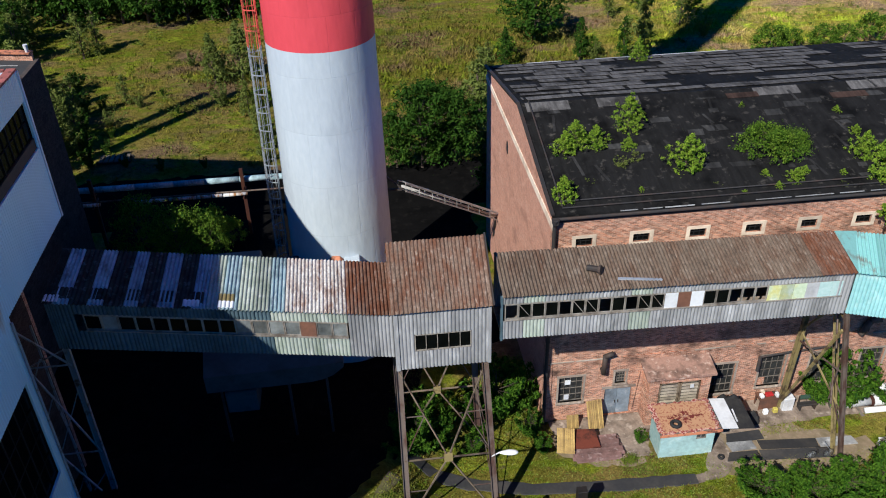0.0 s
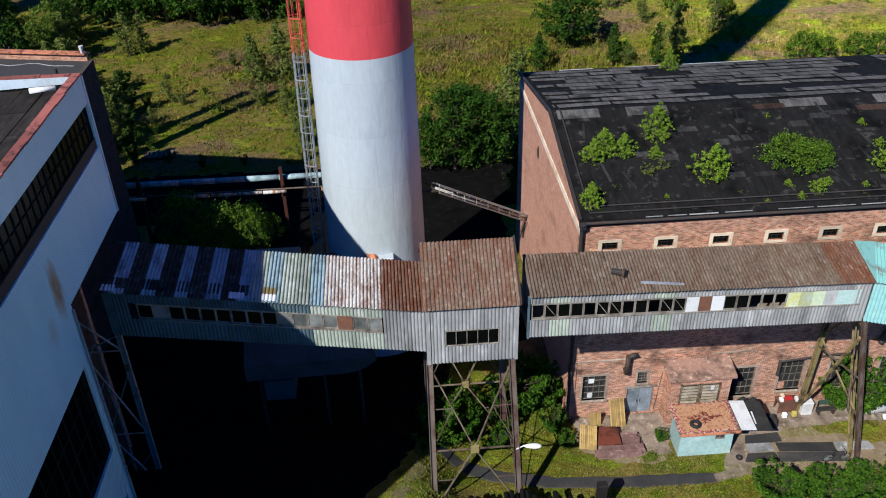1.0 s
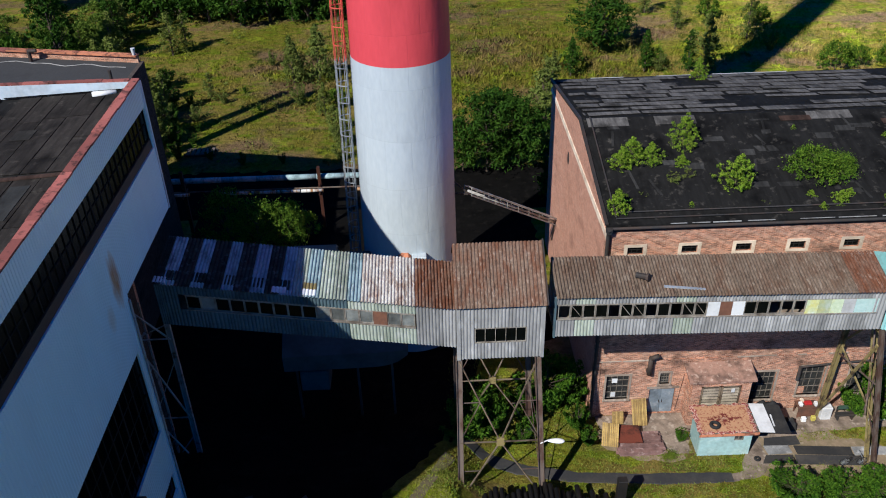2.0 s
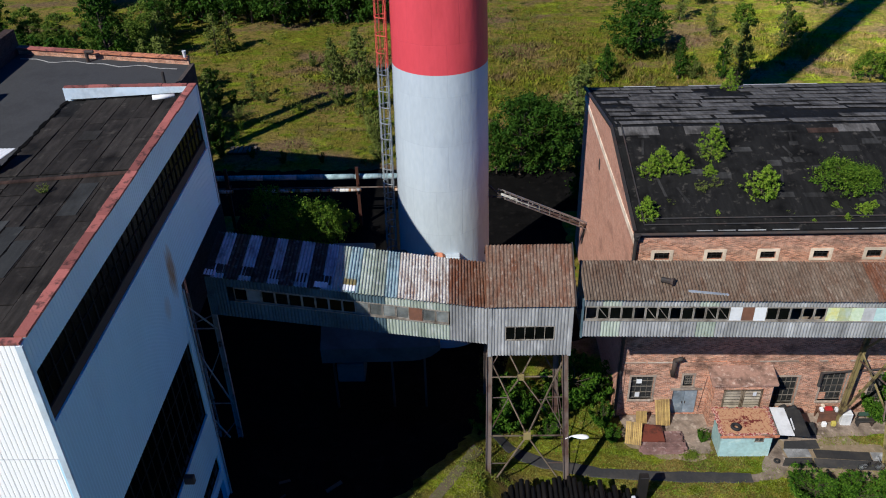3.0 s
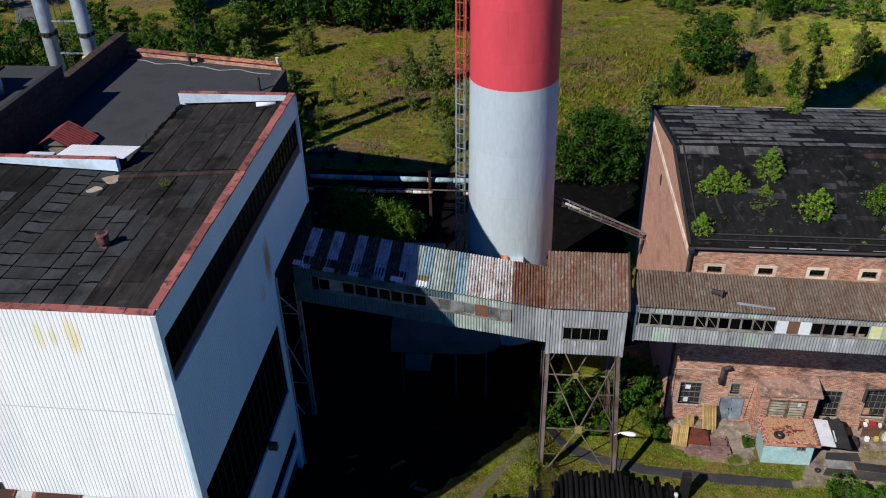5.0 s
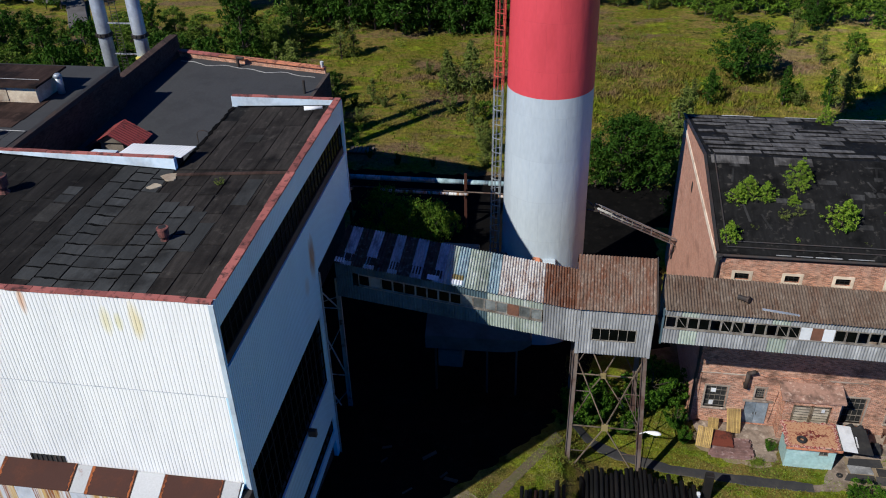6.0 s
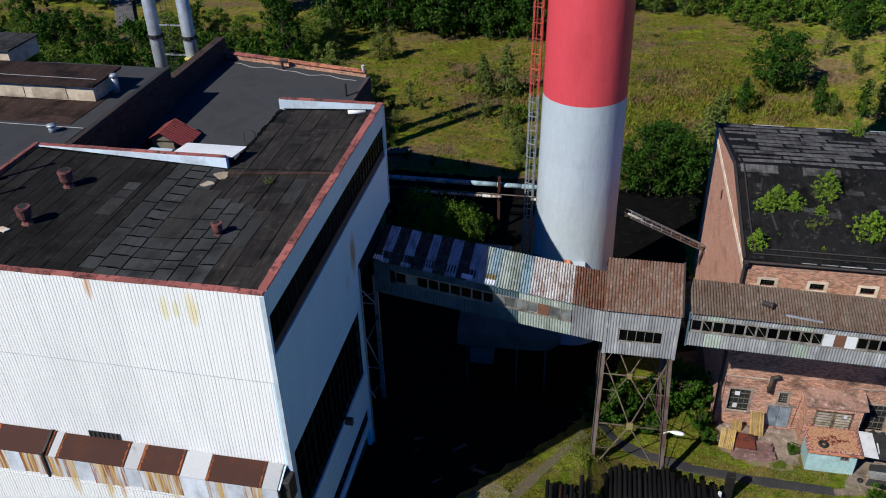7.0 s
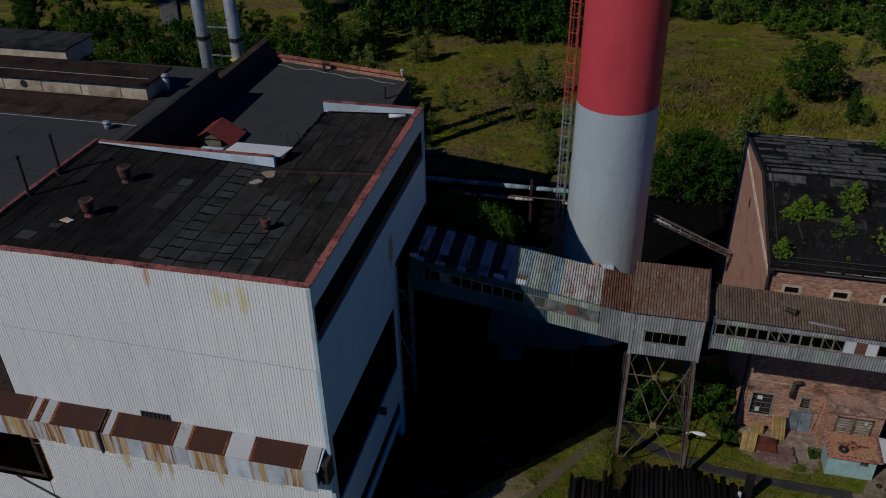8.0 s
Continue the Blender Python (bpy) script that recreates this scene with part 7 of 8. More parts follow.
solid("tyre", ring((19.35, 32.25, 0.11), 0.14, 0.07), M_RUBBER, "small worn tyre on the concrete strip", "tyre", smooth=True)

tab = thing("work_table", "brown wooden table crowded with red and white boxes", "table", (23.75, 35.95, 0))
part("top", box(23.1, 24.45, 35.6, 36.35, 0.85, 0.92), M_BOARD_BROWN, tab)
for x in (23.15, 24.35):
    for y in (35.65, 36.25):
        part("leg", box(x, x + 0.07, y, y + 0.07, 0.04, 0.85), M_BOARD_BROWN, tab)
part("apron", box(23.2, 24.3, 35.62, 35.66, 0.15, 0.85), M_BOARD_BROWN, tab)
for x, y, w, h, m, lab in ((23.22, 35.75, 0.22, 0.2, M_BOARD_WHITE, "white"), (23.6, 35.85, 0.48, 0.16, M_RED, "red"), (24.2, 35.7, 0.2, 0.25, M_BOARD_WHITE, "white"), (23.45, 36.1, 0.22, 0.16, M_STONE, "cream")):
    solid("box", box(x, x + w, y, y + 0.3, 0.922, 0.92 + h, None, 0.02), m, lab + " plastic box standing on the wooden table", "box", "boxes on the table")
solid("cooler", box(24.55, 25.25, 35.35, 35.95, 0.04, 1.05, None, 0.03), M_BOARD_WHITE, "white appliance standing by the wall", "appliance")
solid("canister", box(23.95, 24.25, 35.25, 35.5, 0.04, 0.4, None, 0.04), M_YELLOW, "yellow canister on the concrete", "canister")
solid("canister", box(23.3, 23.6, 35.2, 35.45, 0.04, 0.4, None, 0.04), M_BOARD_WHITE, "white canister on the concrete", "canister")
bench = thing("bench", "low dark bench with a faded green back by the brick wall", "bench", (26.15, 35.4, 0))
for k in range(3):
    part("slat", box(25.55, 26.75, 35.22 + 0.13 * k, 35.33 + 0.13 * k, 0.44, 0.48), M_STEEL_DARK, bench)
for x in (25.65, 26.6):
    part("leg", box(x, x + 0.06, 35.24, 35.56, 0.04, 0.44), M_STEEL_DARK, bench)
part("backrest", box(25.75, 26.55, 35.66, 35.70, 0.62, 0.95), worn("green_painted_board", (0.045, 0.085, 0.060), (0.03, 0.05, 0.04), None, 1.5, 6, 0.8), bench, "faded green backrest board")
for x in (25.65, 26.6):
    part("upright", box(x, x + 0.05, 35.60, 35.65, 0.04, 0.95), M_STEEL_DARK, bench)
flask = thing("gas_bottle", "white gas bottle standing by the brick wall", "gas bottle", (27.7, 36.3, 0))
part("body", tube((27.7, 36.3, 0.04), (27.7, 36.3, 1.15), 0.17, None, 16), M_BOARD_WHITE, flask, "", True)
part("shoulder", tube((27.7, 36.3, 1.15), (27.7, 36.3, 1.38), 0.17, None, 16, 0.05), M_BOARD_WHITE, flask, "", True)
part("valve", tube((27.7, 36.3, 1.36), (27.7, 36.3, 1.52), 0.04, None, 8), M_STEEL_DARK, flask)

lag = thing("insulated_pipes", "large white insulated pipe sections stacked by the wall", "pipes", (31, 35.9, 0))
for a, b, r in (((29.3, 36.05, 0.42), (36, 36.0, 0.42), 0.36), ((27.6, 35.2, 0.35), (30.2, 35.2, 0.35), 0.3), ((30.25, 35.2, 0.35), (36, 35.2, 0.35), 0.33), ((29.5, 34.55, 0.22), (34, 34.5, 0.22), 0.18)):
    part("pipe", tube(a, b, r, None, 18), M_BOARD_WHITE, lag, "", True)
for x in (29.2, 32.5):
    part("bearer", box(x, x + 0.2, 34.3, 36.4, 0.0, 0.06), M_WOOD, lag)
part("collar", tube((30.1, 35.2, 0.36), (30.3, 35.2, 0.36), 0.35, None, 18), M_RUST, lag)

bike = thing("bicycle", "old dark bicycle standing by the steel column", "bicycle", (25.0, 31.5, 0))
for x in (24.45, 25.5):
    wh = part("wheel", ring((x, 31.5, 0.34), 0.31, 0.022, 24, 6, Matrix.Rotation(radians(90), 3, "X")), M_RUBBER, bike)
    bm = bmesh.new()
    for k in range(8):
        a = math.pi * k / 8
        tube((x - 0.3 * math.cos(a), 31.5, 0.34 - 0.3 * math.sin(a)), (x + 0.3 * math.cos(a), 31.5, 0.34 + 0.3 * math.sin(a)), 0.006, bm, 4)
    part("spokes", bm, M_ZINC, wh)
bm = bmesh.new()
for p, q in (((24.45, 0.34), (24.85, 0.34)), ((24.85, 0.34), (24.72, 0.85)), ((24.85, 0.34), (25.28, 0.8)), ((24.72, 0.78), (25.28, 0.8)), ((24.45, 0.34), (24.72, 0.78)), ((25.5, 0.34), (25.26, 0.98))):
    tube((p[0], 31.5, p[1]), (q[0], 31.5, q[1]), 0.022, bm, 7)
part("frame", bm, M_STEEL_DARK, bike)
part("handlebar", tube((25.24, 31.22, 1.0), (25.24, 31.78, 1.0), 0.018, None, 7), M_ZINC, bike)
part("saddle", box(24.58, 24.84, 31.42, 31.58, 0.86, 0.92, None, 0.03), M_RUBBER, bike)

scrap = thing("scrap_heap", "small heap of pale pipes and brown boards in the grass", "scrap", (29.2, 31.9, 0))
rng = random.Random(9)
for k in range(7):
    a = Vector((28.6 + rng.uniform(0, 0.6), 31.6 + rng.uniform(0, 0.5), 0.12 + 0.09 * k))
    b = a + Vector((rng.uniform(0.6, 1.3), rng.uniform(-0.9, 0.3), rng.uniform(-0.05, 0.1)))
    part("pipe" if k % 2 else "board", tube(a, b, 0.09, None, 8) if k % 2 else bar(a, b, 0.22, 0.05), M_BOARD_WHITE if k % 2 else M_WOOD, scrap)

# bundle of tarred pipes before the trestle
bundle = thing("pipe_stack", "big stack of long black tarred pipes with uneven ends", "pipes", (5.3, 26.0, 0))
rng = random.Random(14)
half = {0: 4.9, 1: 4.6, 2: 4.1, 3: 3.4, 4: 2.5}
for lay, hw in half.items():
    x = 5.3 - hw
    while x < 5.3 + hw:
        r = rng.uniform(0.13, 0.17)
        y1 = 29.75 + rng.uniform(-0.9, 0.35) - 0.10 * abs(x - 5.3) - 0.02 * lay
        z = 0.22 + lay * 0.29
        part("pipe", tube((x, y1 - 9.5, z), (x, y1, z + rng.uniform(-0.02, 0.05)), r, None, 10), M_TAR, bundle, "", True)
        x += 2 * r + rng.uniform(0.0, 0.05)
for y in (22.0, 27.0):
    part("bearer", box(0.6, 10.3, y, y + 0.25, 0.0, 0.08), M_WOOD, bundle)
side_b = thing("pipe_stack", "loose row of black and rust-brown pipes lying on the ground", "pipes", (-1.0, 25, 0))
rng = random.Random(15)
for k in range(13):
    x = -1.9 + 0.25 * k
    zb = max(shadow_bank(x + dx, y) for dx in (-0.2, 0.2) for y in (19, 22, 25))
    y1 = 25.0 + rng.uniform(-1.2, 0.5) + 0.12 * k
    part("pipe", tube((x, y1 - 6, zb + 0.16), (x + rng.uniform(-0.1, 0.1), y1, zb + 0.16 + (0.5 if k in (0, 1, 8) else 0.0)), 0.13, None, 10), M_RUST if k in (3, 5, 9) else M_TAR, side_b, "", True)
pst = thing("timber_post", "thick black timber post standing at the path's edge", "post", (10.1, 29.2, 0))
part("shaft", box(9.82, 10.36, 28.95, 29.4, 0, 2.3, None, 0.03), M_TAR, pst)
solid("oil_can", box(9.35, 9.6, 28.5, 28.75, 0.0, 1.1, None, 0.05), M_BOARD_WHITE, "white upright canister beside the black post", "canister")
deb = thing("debris_heap", "shaded heap of dark rubble and scrap on the blackened yard", "debris", (-9.5, 25, 0))
rng = random.Random(31)
for k in range(12):
    x, y = -13.0 + rng.uniform(0, 6.5), 20.5 + rng.uniform(0, 9)
    zb = shadow_bank(x, y)
    part("slab", bar((x, y, zb + 0.1), (x + rng.uniform(0.3, 0.9), y + rng.uniform(-0.5, 0.5), zb + rng.uniform(0.1, 0.4)), rng.uniform(0.1, 0.3), 0.05), M_STEEL_DARK, deb)


# ---- plants ----
def leaf_mesh(name, centres, per, size, material, seed, droop=0.0, flat=0.3):
    """Many small bent leaves, each two triangles folded, round the given clump centres (x, y, z, radius)."""
    rng = np.random.default_rng(seed)
    c = np.array(centres, dtype=float)
    idx = np.repeat(np.arange(len(c)), per)
    n = len(idx)
    d = rng.normal(size=(n, 3))
    d /= np.linalg.norm(d, axis=1)[:, None]
    rad = c[idx, 3] * np.minimum(np.abs(rng.normal(0.0, 0.75, n)) + 0.15, 2.2)
    p = c[idx, :3] + d * rad[:, None] * np.array([1, 1, 0.75])
    nor = d * 0.9 + rng.normal(size=(n, 3)) * 0.55 + np.array([0, 0, flat])
    nor /= np.linalg.norm(nor, axis=1)[:, None]
    u = np.cross(nor, rng.normal(size=(n, 3)))
    u /= np.linalg.norm(u, axis=1)[:, None]
    v = np.cross(nor, u)
    s = size * rng.uniform(0.6, 1.4, n)[:, None]
    fold = nor * s * 0.25
    v0, v2 = p - u * s, p + u * s - np.array([0, 0, droop]) * s
    v1, v3 = p - v * s * 0.38 + fold, p + v * s * 0.38 + fold
    co = np.stack([v0, v1, v2, v3], axis=1).reshape(-1, 3)
    k = np.arange(n) * 4
    tri = np.stack([k, k + 1, k + 2, k, k + 2, k + 3], axis=1).reshape(-1, 3)
    me = bpy.data.meshes.new(name)
    me.vertices.add(len(co))
    me.vertices.foreach_set("co", co.astype(np.float32).ravel())
    me.loops.add(tri.size)
    me.loops.foreach_set("vertex_index", tri.astype(np.int32).ravel())
    me.polygons.add(len(tri))
    me.polygons.foreach_set("loop_start", np.arange(0, tri.size, 3, dtype=np.int32))
    me.polygons.foreach_set("loop_total", np.full(len(tri), 3, dtype=np.int32))
    me.update(calc_edges=True)
    me.materials.append(material)
    return me


def make_tree(name, label, category, h, r, style, material, seed, leaf, clumps, per, group):
    """A tapered, bent trunk with limbs to every few clumps, and an uneven crown of leaf clumps."""
    rng = random.Random(seed)
    t = thing(name, label, category, (0, 0, 0), group)
    centres = []
    stems = max(7, clumps // 7)
    for i in range(clumps):
        f = (i + rng.random()) / clumps
        a = rng.uniform(0, 2 * math.pi)
        if style == "cone":
            z = h * (0.06 + 0.92 * f)
            rr = r * (1 - f) ** 0.8 * rng.uniform(0.55, 1.05)
            cr = 0.28 * r * (1.15 - f) + 0.12
        elif style == "column":
            z = h * (0.10 + 0.88 * f)
            rr = r * (math.sin(math.pi * min(1, 0.2 + 0.8 * f)) ** 0.7) * rng.uniform(0.2, 1.0)
            cr = 0.34 * r * (1.2 - 0.7 * f)
        elif style == "bush":
            z = h * (0.12 + 0.80 * rng.random() ** 0.8)
            rr = r * math.sqrt(max(0.05, 1 - (z / h) ** 2)) * rng.random() ** 0.35
            cr = 0.17 * r * rng.uniform(0.6, 1.3)
        elif style == "egg":
            # dense upright leafage, widest at mid height
            z = h * (0.04 + 0.92 * f)
            rr = r * (math.sin(math.pi * (0.24 + 0.72 * f)) ** 1.1) * rng.random() ** 0.5 * (1.28 if i % 6 == 0 else 1.0)
            z *= 1.0 + (0.14 if i % 5 == 0 else 0.0)
            cr = (0.15 - 0.08 * f) * r * rng.uniform(0.5, 1.5)
        elif style == "spray":
            # leafy stems that fan out and up from the foot
            stem = i % stems
            up = 0.12 + 0.88 * ((i // stems) + rng.random()) / (clumps / stems)
            a = 2.399 * stem + rng.uniform(-0.15, 0.15)
            reach = r * (0.15 + 0.85 * ((stem * 0.618) % 1.0) ** 0.6)
            z = h * up * (1.0 - 0.38 * (reach / r) ** 2)
            rr = reach * up ** 0.8
            cr = (0.15 - 0.08 * up) * r + 0.03
        else:
            z = h * (0.16 + 0.80 * f)
            rr = r * (math.sin(math.pi * (0.12 + 0.80 * f)) ** 0.6) * rng.random() ** 0.45
            cr = 0.23 * r * rng.uniform(0.6, 1.25)
        centres.append((rr * math.cos(a), rr * math.sin(a), z, cr))
    bm = bmesh.new()
    bend = Vector((rng.uniform(-0.05, 0.05) * h, rng.uniform(-0.05, 0.05) * h, 0))
    spine = [Vector((0, 0, -0.1)) + bend * (k / 4) ** 2 + Vector((0, 0, h * 0.85 * k / 4)) for k in range(5)]
    w0 = max(0.05, 0.022 * h)
    for k in range(4):
        tube(spine[k], spine[k + 1], w0 * (1 - k / 4.6), bm, 7, w0 * (1 - (k + 1) / 4.6), False)
    for c in centres[::3]:
        k = min(3, int(4 * max(0.0, c[2] * 0.75) / (0.85 * h)))
        a = spine[k].lerp(spine[k + 1], 0.4)
        tube(a, Vector(c[:3]), w0 * (0.18 if style in ("spray", "egg") else 0.35), bm, 5, w0 * 0.05, False)
    part("trunk", bm, M_BARK, t)
    ob = new("crown", leaf_mesh("crown", centres, per, leaf, material, seed))
    ob.parent = t
    return t


def at(x, y, s=1.0, turn=0.0, z=0.0, tall=1.0):
    return Matrix.LocRotScale((x, y, z), Euler((0, 0, radians(turn))), (s, s, s * tall))


def plant(proto, spots, z=0.0):
    """The first spot takes the prototype itself, the others copies of it."""
    first = True
    rng = random.Random(len(spots) * 7 + int(abs(spots[0][0])))
    for spot in spots:
        x, y, s = spot[:3]
        zz = spot[3] if len(spot) > 3 else z
        m = at(x, y, s, rng.uniform(0, 360), zz, rng.uniform(0.9, 1.15))
        if first:
            proto.matrix_basis = m
            first = False
        else:
            copy_thing(proto, m)


# wood behind the meadow, four kinds, uneven front
rng = random.Random(77)
wood = [make_tree("tree", "dark dense broad-leaved tree at the wood's edge", "tree", 10.0, 3.6, "broad", M_LEAF_DARK, 1, 0.30, 70, 40, "woodland trees"),
        make_tree("tree", "tall deep-green tree in the wood", "tree", 12.0, 3.2, "broad", M_LEAF_DARK, 2, 0.30, 76, 40, "woodland trees"),
        make_tree("tree", "mid-green leafy tree in the wood", "tree", 9.0, 3.4, "broad", M_LEAF_WOOD, 3, 0.28, 66, 40, "woodland trees"),
        make_tree("tree", "dark conical conifer in the wood", "tree", 11.0, 2.8, "cone", M_LEAF_DARK, 4, 0.26, 80, 36, "woodland trees")]
spots = [[], [], [], []]
x = -46.0
while x < -6.0:
    for row in range(4):
        spots[rng.choice((0, 0, 1, 2, 3))].append((x + rng.uniform(-1.2, 1.2), 121.5 + row * 5.0 + rng.uniform(-1.2, 1.2) + 0.10 * abs(x + 25), rng.uniform(0.75, 1.1)))
    x += 3.2
x = -6.0
while x < 8.0:
    for row in range(2):
        spots[rng.choice((0, 2))].append((x + rng.uniform(-1, 1), 140 + row * 7 + rng.uniform(-1.5, 1.5), rng.uniform(0.6, 0.9)))
    x += 4.5
for i in range(150):
    spots[rng.choice((2, 2, 2, 1))].append((rng.uniform(-110, -44), rng.uniform(66, 116), rng.uniform(0.45, 0.85)))
for sx, sy, ss in ((-52.2, 110.2, 0.6), (-50.0, 115.3, 0.65), (-43.6, 110.3, 0.6), (-45.5, 118.4, 0.6), (-58.6, 113.2, 0.8), (-63.7, 114.4, 0.8), (-66.0, 109.2, 0.8), (-54.5, 106.0, 0.55), (-61.0, 104.0, 0.8), (-70.0, 104.0, 0.85)):
    spots[2].append((sx, sy, ss))
for i in range(70):
    spots[rng.choice((2, 2, 0))].append((rng.uniform(-92, -46), rng.uniform(66, 92), rng.uniform(0.55, 0.95)))
for sx, sy, ss in ((3.0, 139, 0.6), (8.0, 141, 0.75), (13.0, 138, 0.78), (17.0, 140, 0.7), (21.5, 138, 0.85), (26.0, 140, 0.75), (30.0, 138, 0.85), (34.0, 138, 0.7), (38.5, 133, 0.75), (42.0, 136, 0.85), (46.5, 134, 0.85),
                   (10.0, 147, 0.8), (15.0, 148, 0.9), (20.0, 147, 0.9), (25.0, 149, 0.9), (31.0, 147, 0.9), (37.0, 145, 0.9), (43.0, 144, 0.9), (50.0, 141, 0.9), (38.0, 128.5, 0.5)):
    spots[rng.choice((0, 2, 1))].append((sx, sy, ss))
for i in range(16):
    spots[rng.choice((0, 2))].append((rng.uniform(-110, -50), rng.uniform(128, 165), rng.uniform(0.5, 0.9)))
for proto, sp in zip(wood, spots):
    plant(proto, sp)

# loose shrubs and saplings over the meadow
sap = make_tree("sapling", "slim olive-green sapling in the meadow", "tree", 6.0, 1.3, "column", M_LEAF_OLIVE, 11, 0.17, 46, 30, "meadow saplings")
plant(sap, [(-34.9, 109.1, 1.1), (-26.3, 92.7, 0.6), (-33.2, 110.5, 0.9), (-30.5, 88.0, 0.9), (-32.4, 86.0, 1.15), (-34.5, 89.5, 1.25), (-36.8, 92.0, 1.2), (-38.6, 96.5, 1.2), (-41.5, 99.0, 1.0),
            (34.8, 95.8, 1.2), (36.0, 113.3, 0.75), (44.5, 108.0, 0.9), (33.2, 120.3, 0.9), (-10.6, 82.0, 0.6), (-29.0, 82.0, 0.8), (-31.5, 80.5, 1.0), (-42.4, 108.1, 1.0), (12.0, 78.0, 1.25), (13.0, 83.0, 1.1), (11.4, 74.6, 1.1), (14.2, 86.0, 0.9)])
con = make_tree("conifer", "loose dark-green young pine in the meadow", "tree", 5.0, 1.7, "cone", M_LEAF_OLIVE, 12, 0.17, 60, 26, "young conifers")
plant(con, [(-13.7, 98.7, 1.25), (-16.9, 97.6, 0.8), (-12.1, 87.6, 0.5), (-9.6, 79.0, 0.6), (-44.0, 116.0, 1.1), (-52, 115, 1.2)])
dark = make_tree("conifer", "narrow dark-green conifer beyond the hall", "tree", 5.2, 1.0, "column", M_LEAF_DARK, 13, 0.17, 56, 30, "dark conifers")
plant(dark, [(18.2, 96.8, 0.85), (27.8, 97.6, 1.0), (33.2, 97.0, 1.05), (20.0, 73.0, 1.2), (10.9, 66.0, 1.3)])
big = make_tree("tree", "big dense dark-green tree standing alone in the meadow", "tree", 7.6, 4.0, "broad", M_LEAF_DARK, 14, 0.24, 100, 44, "")
plant(big, [(24.0, 106.5, 1.12)])
shrub = make_tree("shrub", "round leafy green shrub", "shrub", 3.4, 2.2, "bush", M_LEAF, 15, 0.16, 60, 34, "meadow shrubs")
plant(shrub, [(51.4, 95.4, 1.05), (54.8, 96.5, 0.7), (58.4, 95.5, 0.9), (61.6, 96.2, 0.75), (65.5, 97.0, 0.95), (41.8, 117.6, 0.8), (47.3, 112.0, 0.9), (22.0, 134.0, 1.2), (27.0, 137.0, 1.3), (32.2, 136.2, 1.3), (37.0, 134.0, 1.4),
              (41.5, 132.5, 1.3), (47.0, 131.0, 1.3), (18.7, 141.0, 1.3), (13.0, 144.0, 1.3), (52.0, 128.0, 1.2), (24.5, 131.0, 0.8), (57.0, 126.0, 1.2), (-10.8, 90.0, 0.6), (-46.0, 104.0, 1.1), (19.0, 100.5, 0.7), (29.5, 99.0, 0.6)])
thick = make_tree("shrub", "feathery olive-green shrub in the meadow scrub", "shrub", 3.6, 2.0, "spray", M_LEAF_OLIVE, 28, 0.12, 120, 26, "meadow shrubs")
plant(thick, [(-32.6, 88.6, 1.0), (-31.0, 84.6, 1.1), (-29.8, 80.4, 1.0), (-30.4, 77.4, 1.1), (-34.6, 94.0, 0.9), (-16.6, 98.9, 0.95), (-9.6, 78.0, 0.8), (-15.3, 90.4, 0.7), (-9.4, 75.4, 0.6),
              (-24.6, 91.5, 0.45), (-27.0, 86.8, 0.5), (-20.5, 104.0, 0.5), (16.5, 99.5, 0.6), (29.6, 97.4, 0.7), (38.5, 104.0, 0.6), (46.0, 103.0, 0.7)])
murk = make_tree("shrub", "dark ragged shrub in the scrub beside the white building", "shrub", 4.0, 1.9, "spray", M_LEAF_DARK, 29, 0.13, 130, 26, "dark scrub")
plant(murk, [(-30.4, 89.5, 0.8), (-29.2, 84.4, 0.85), (-28.0, 80.8, 0.8), (-25.6, 79.6, 0.5), (-26.6, 76.6, 0.75), (-23.2, 76.4, 0.4), (-31.8, 93.4, 0.8), (-33.0, 98.0, 0.8), (-30.0, 86.6, 0.8), (-26.0, 83.6, 0.4), (-19.6, 75.0, 0.4), (-15.4, 75.0, 0.35), (-28.6, 91.5, 0.5), (-20.0, 89.0, 0.25), (-22.5, 94.5, 0.3)])
# thick dark growth between chimney and hall
grove = make_tree("tree", "dense green thicket tree between chimney and hall", "tree", 8.0, 3.2, "broad", M_LEAF_DARK, 16, 0.2, 100, 44, "thicket trees")
plant(grove, [(5.6, 71.5, 1.0), (8.9, 72.6, 0.9), (3.2, 71.8, 0.62), (7.2, 75.0, 0.95)])
lit = make_tree("shrub", "broad sunlit green shrub by the pipelines", "shrub", 4.6, 2.6, "bush", M_LEAF_BRIGHT, 17, 0.13, 80, 60, "shrubs by the pipelines")
plant(lit, [(-13.0, 60.2, 0.85), (-11.4, 60.6, 0.6), (-14.8, 60.4, 0.8), (-16.6, 60.6, 0.7)])
tallbush = make_tree("tree", "tall sunlit feathery bush in the shaded court", "tree", 6.3, 2.2, "broad", M_LEAF, 27, 0.10, 110, 60, "trees by the pipelines")
plant(tallbush, [(-14.4, 54.6, 1.02), (-16.5, 54.8, 1.04), (-12.6, 55.6, 0.78)])
# bright growth near the trestle and along the yard
near = make_tree("shrub", "bright green bush in the yard", "shrub", 3.1, 2.0, "spray", M_LEAF_YARD, 18, 0.12, 160, 30, "yard bushes")
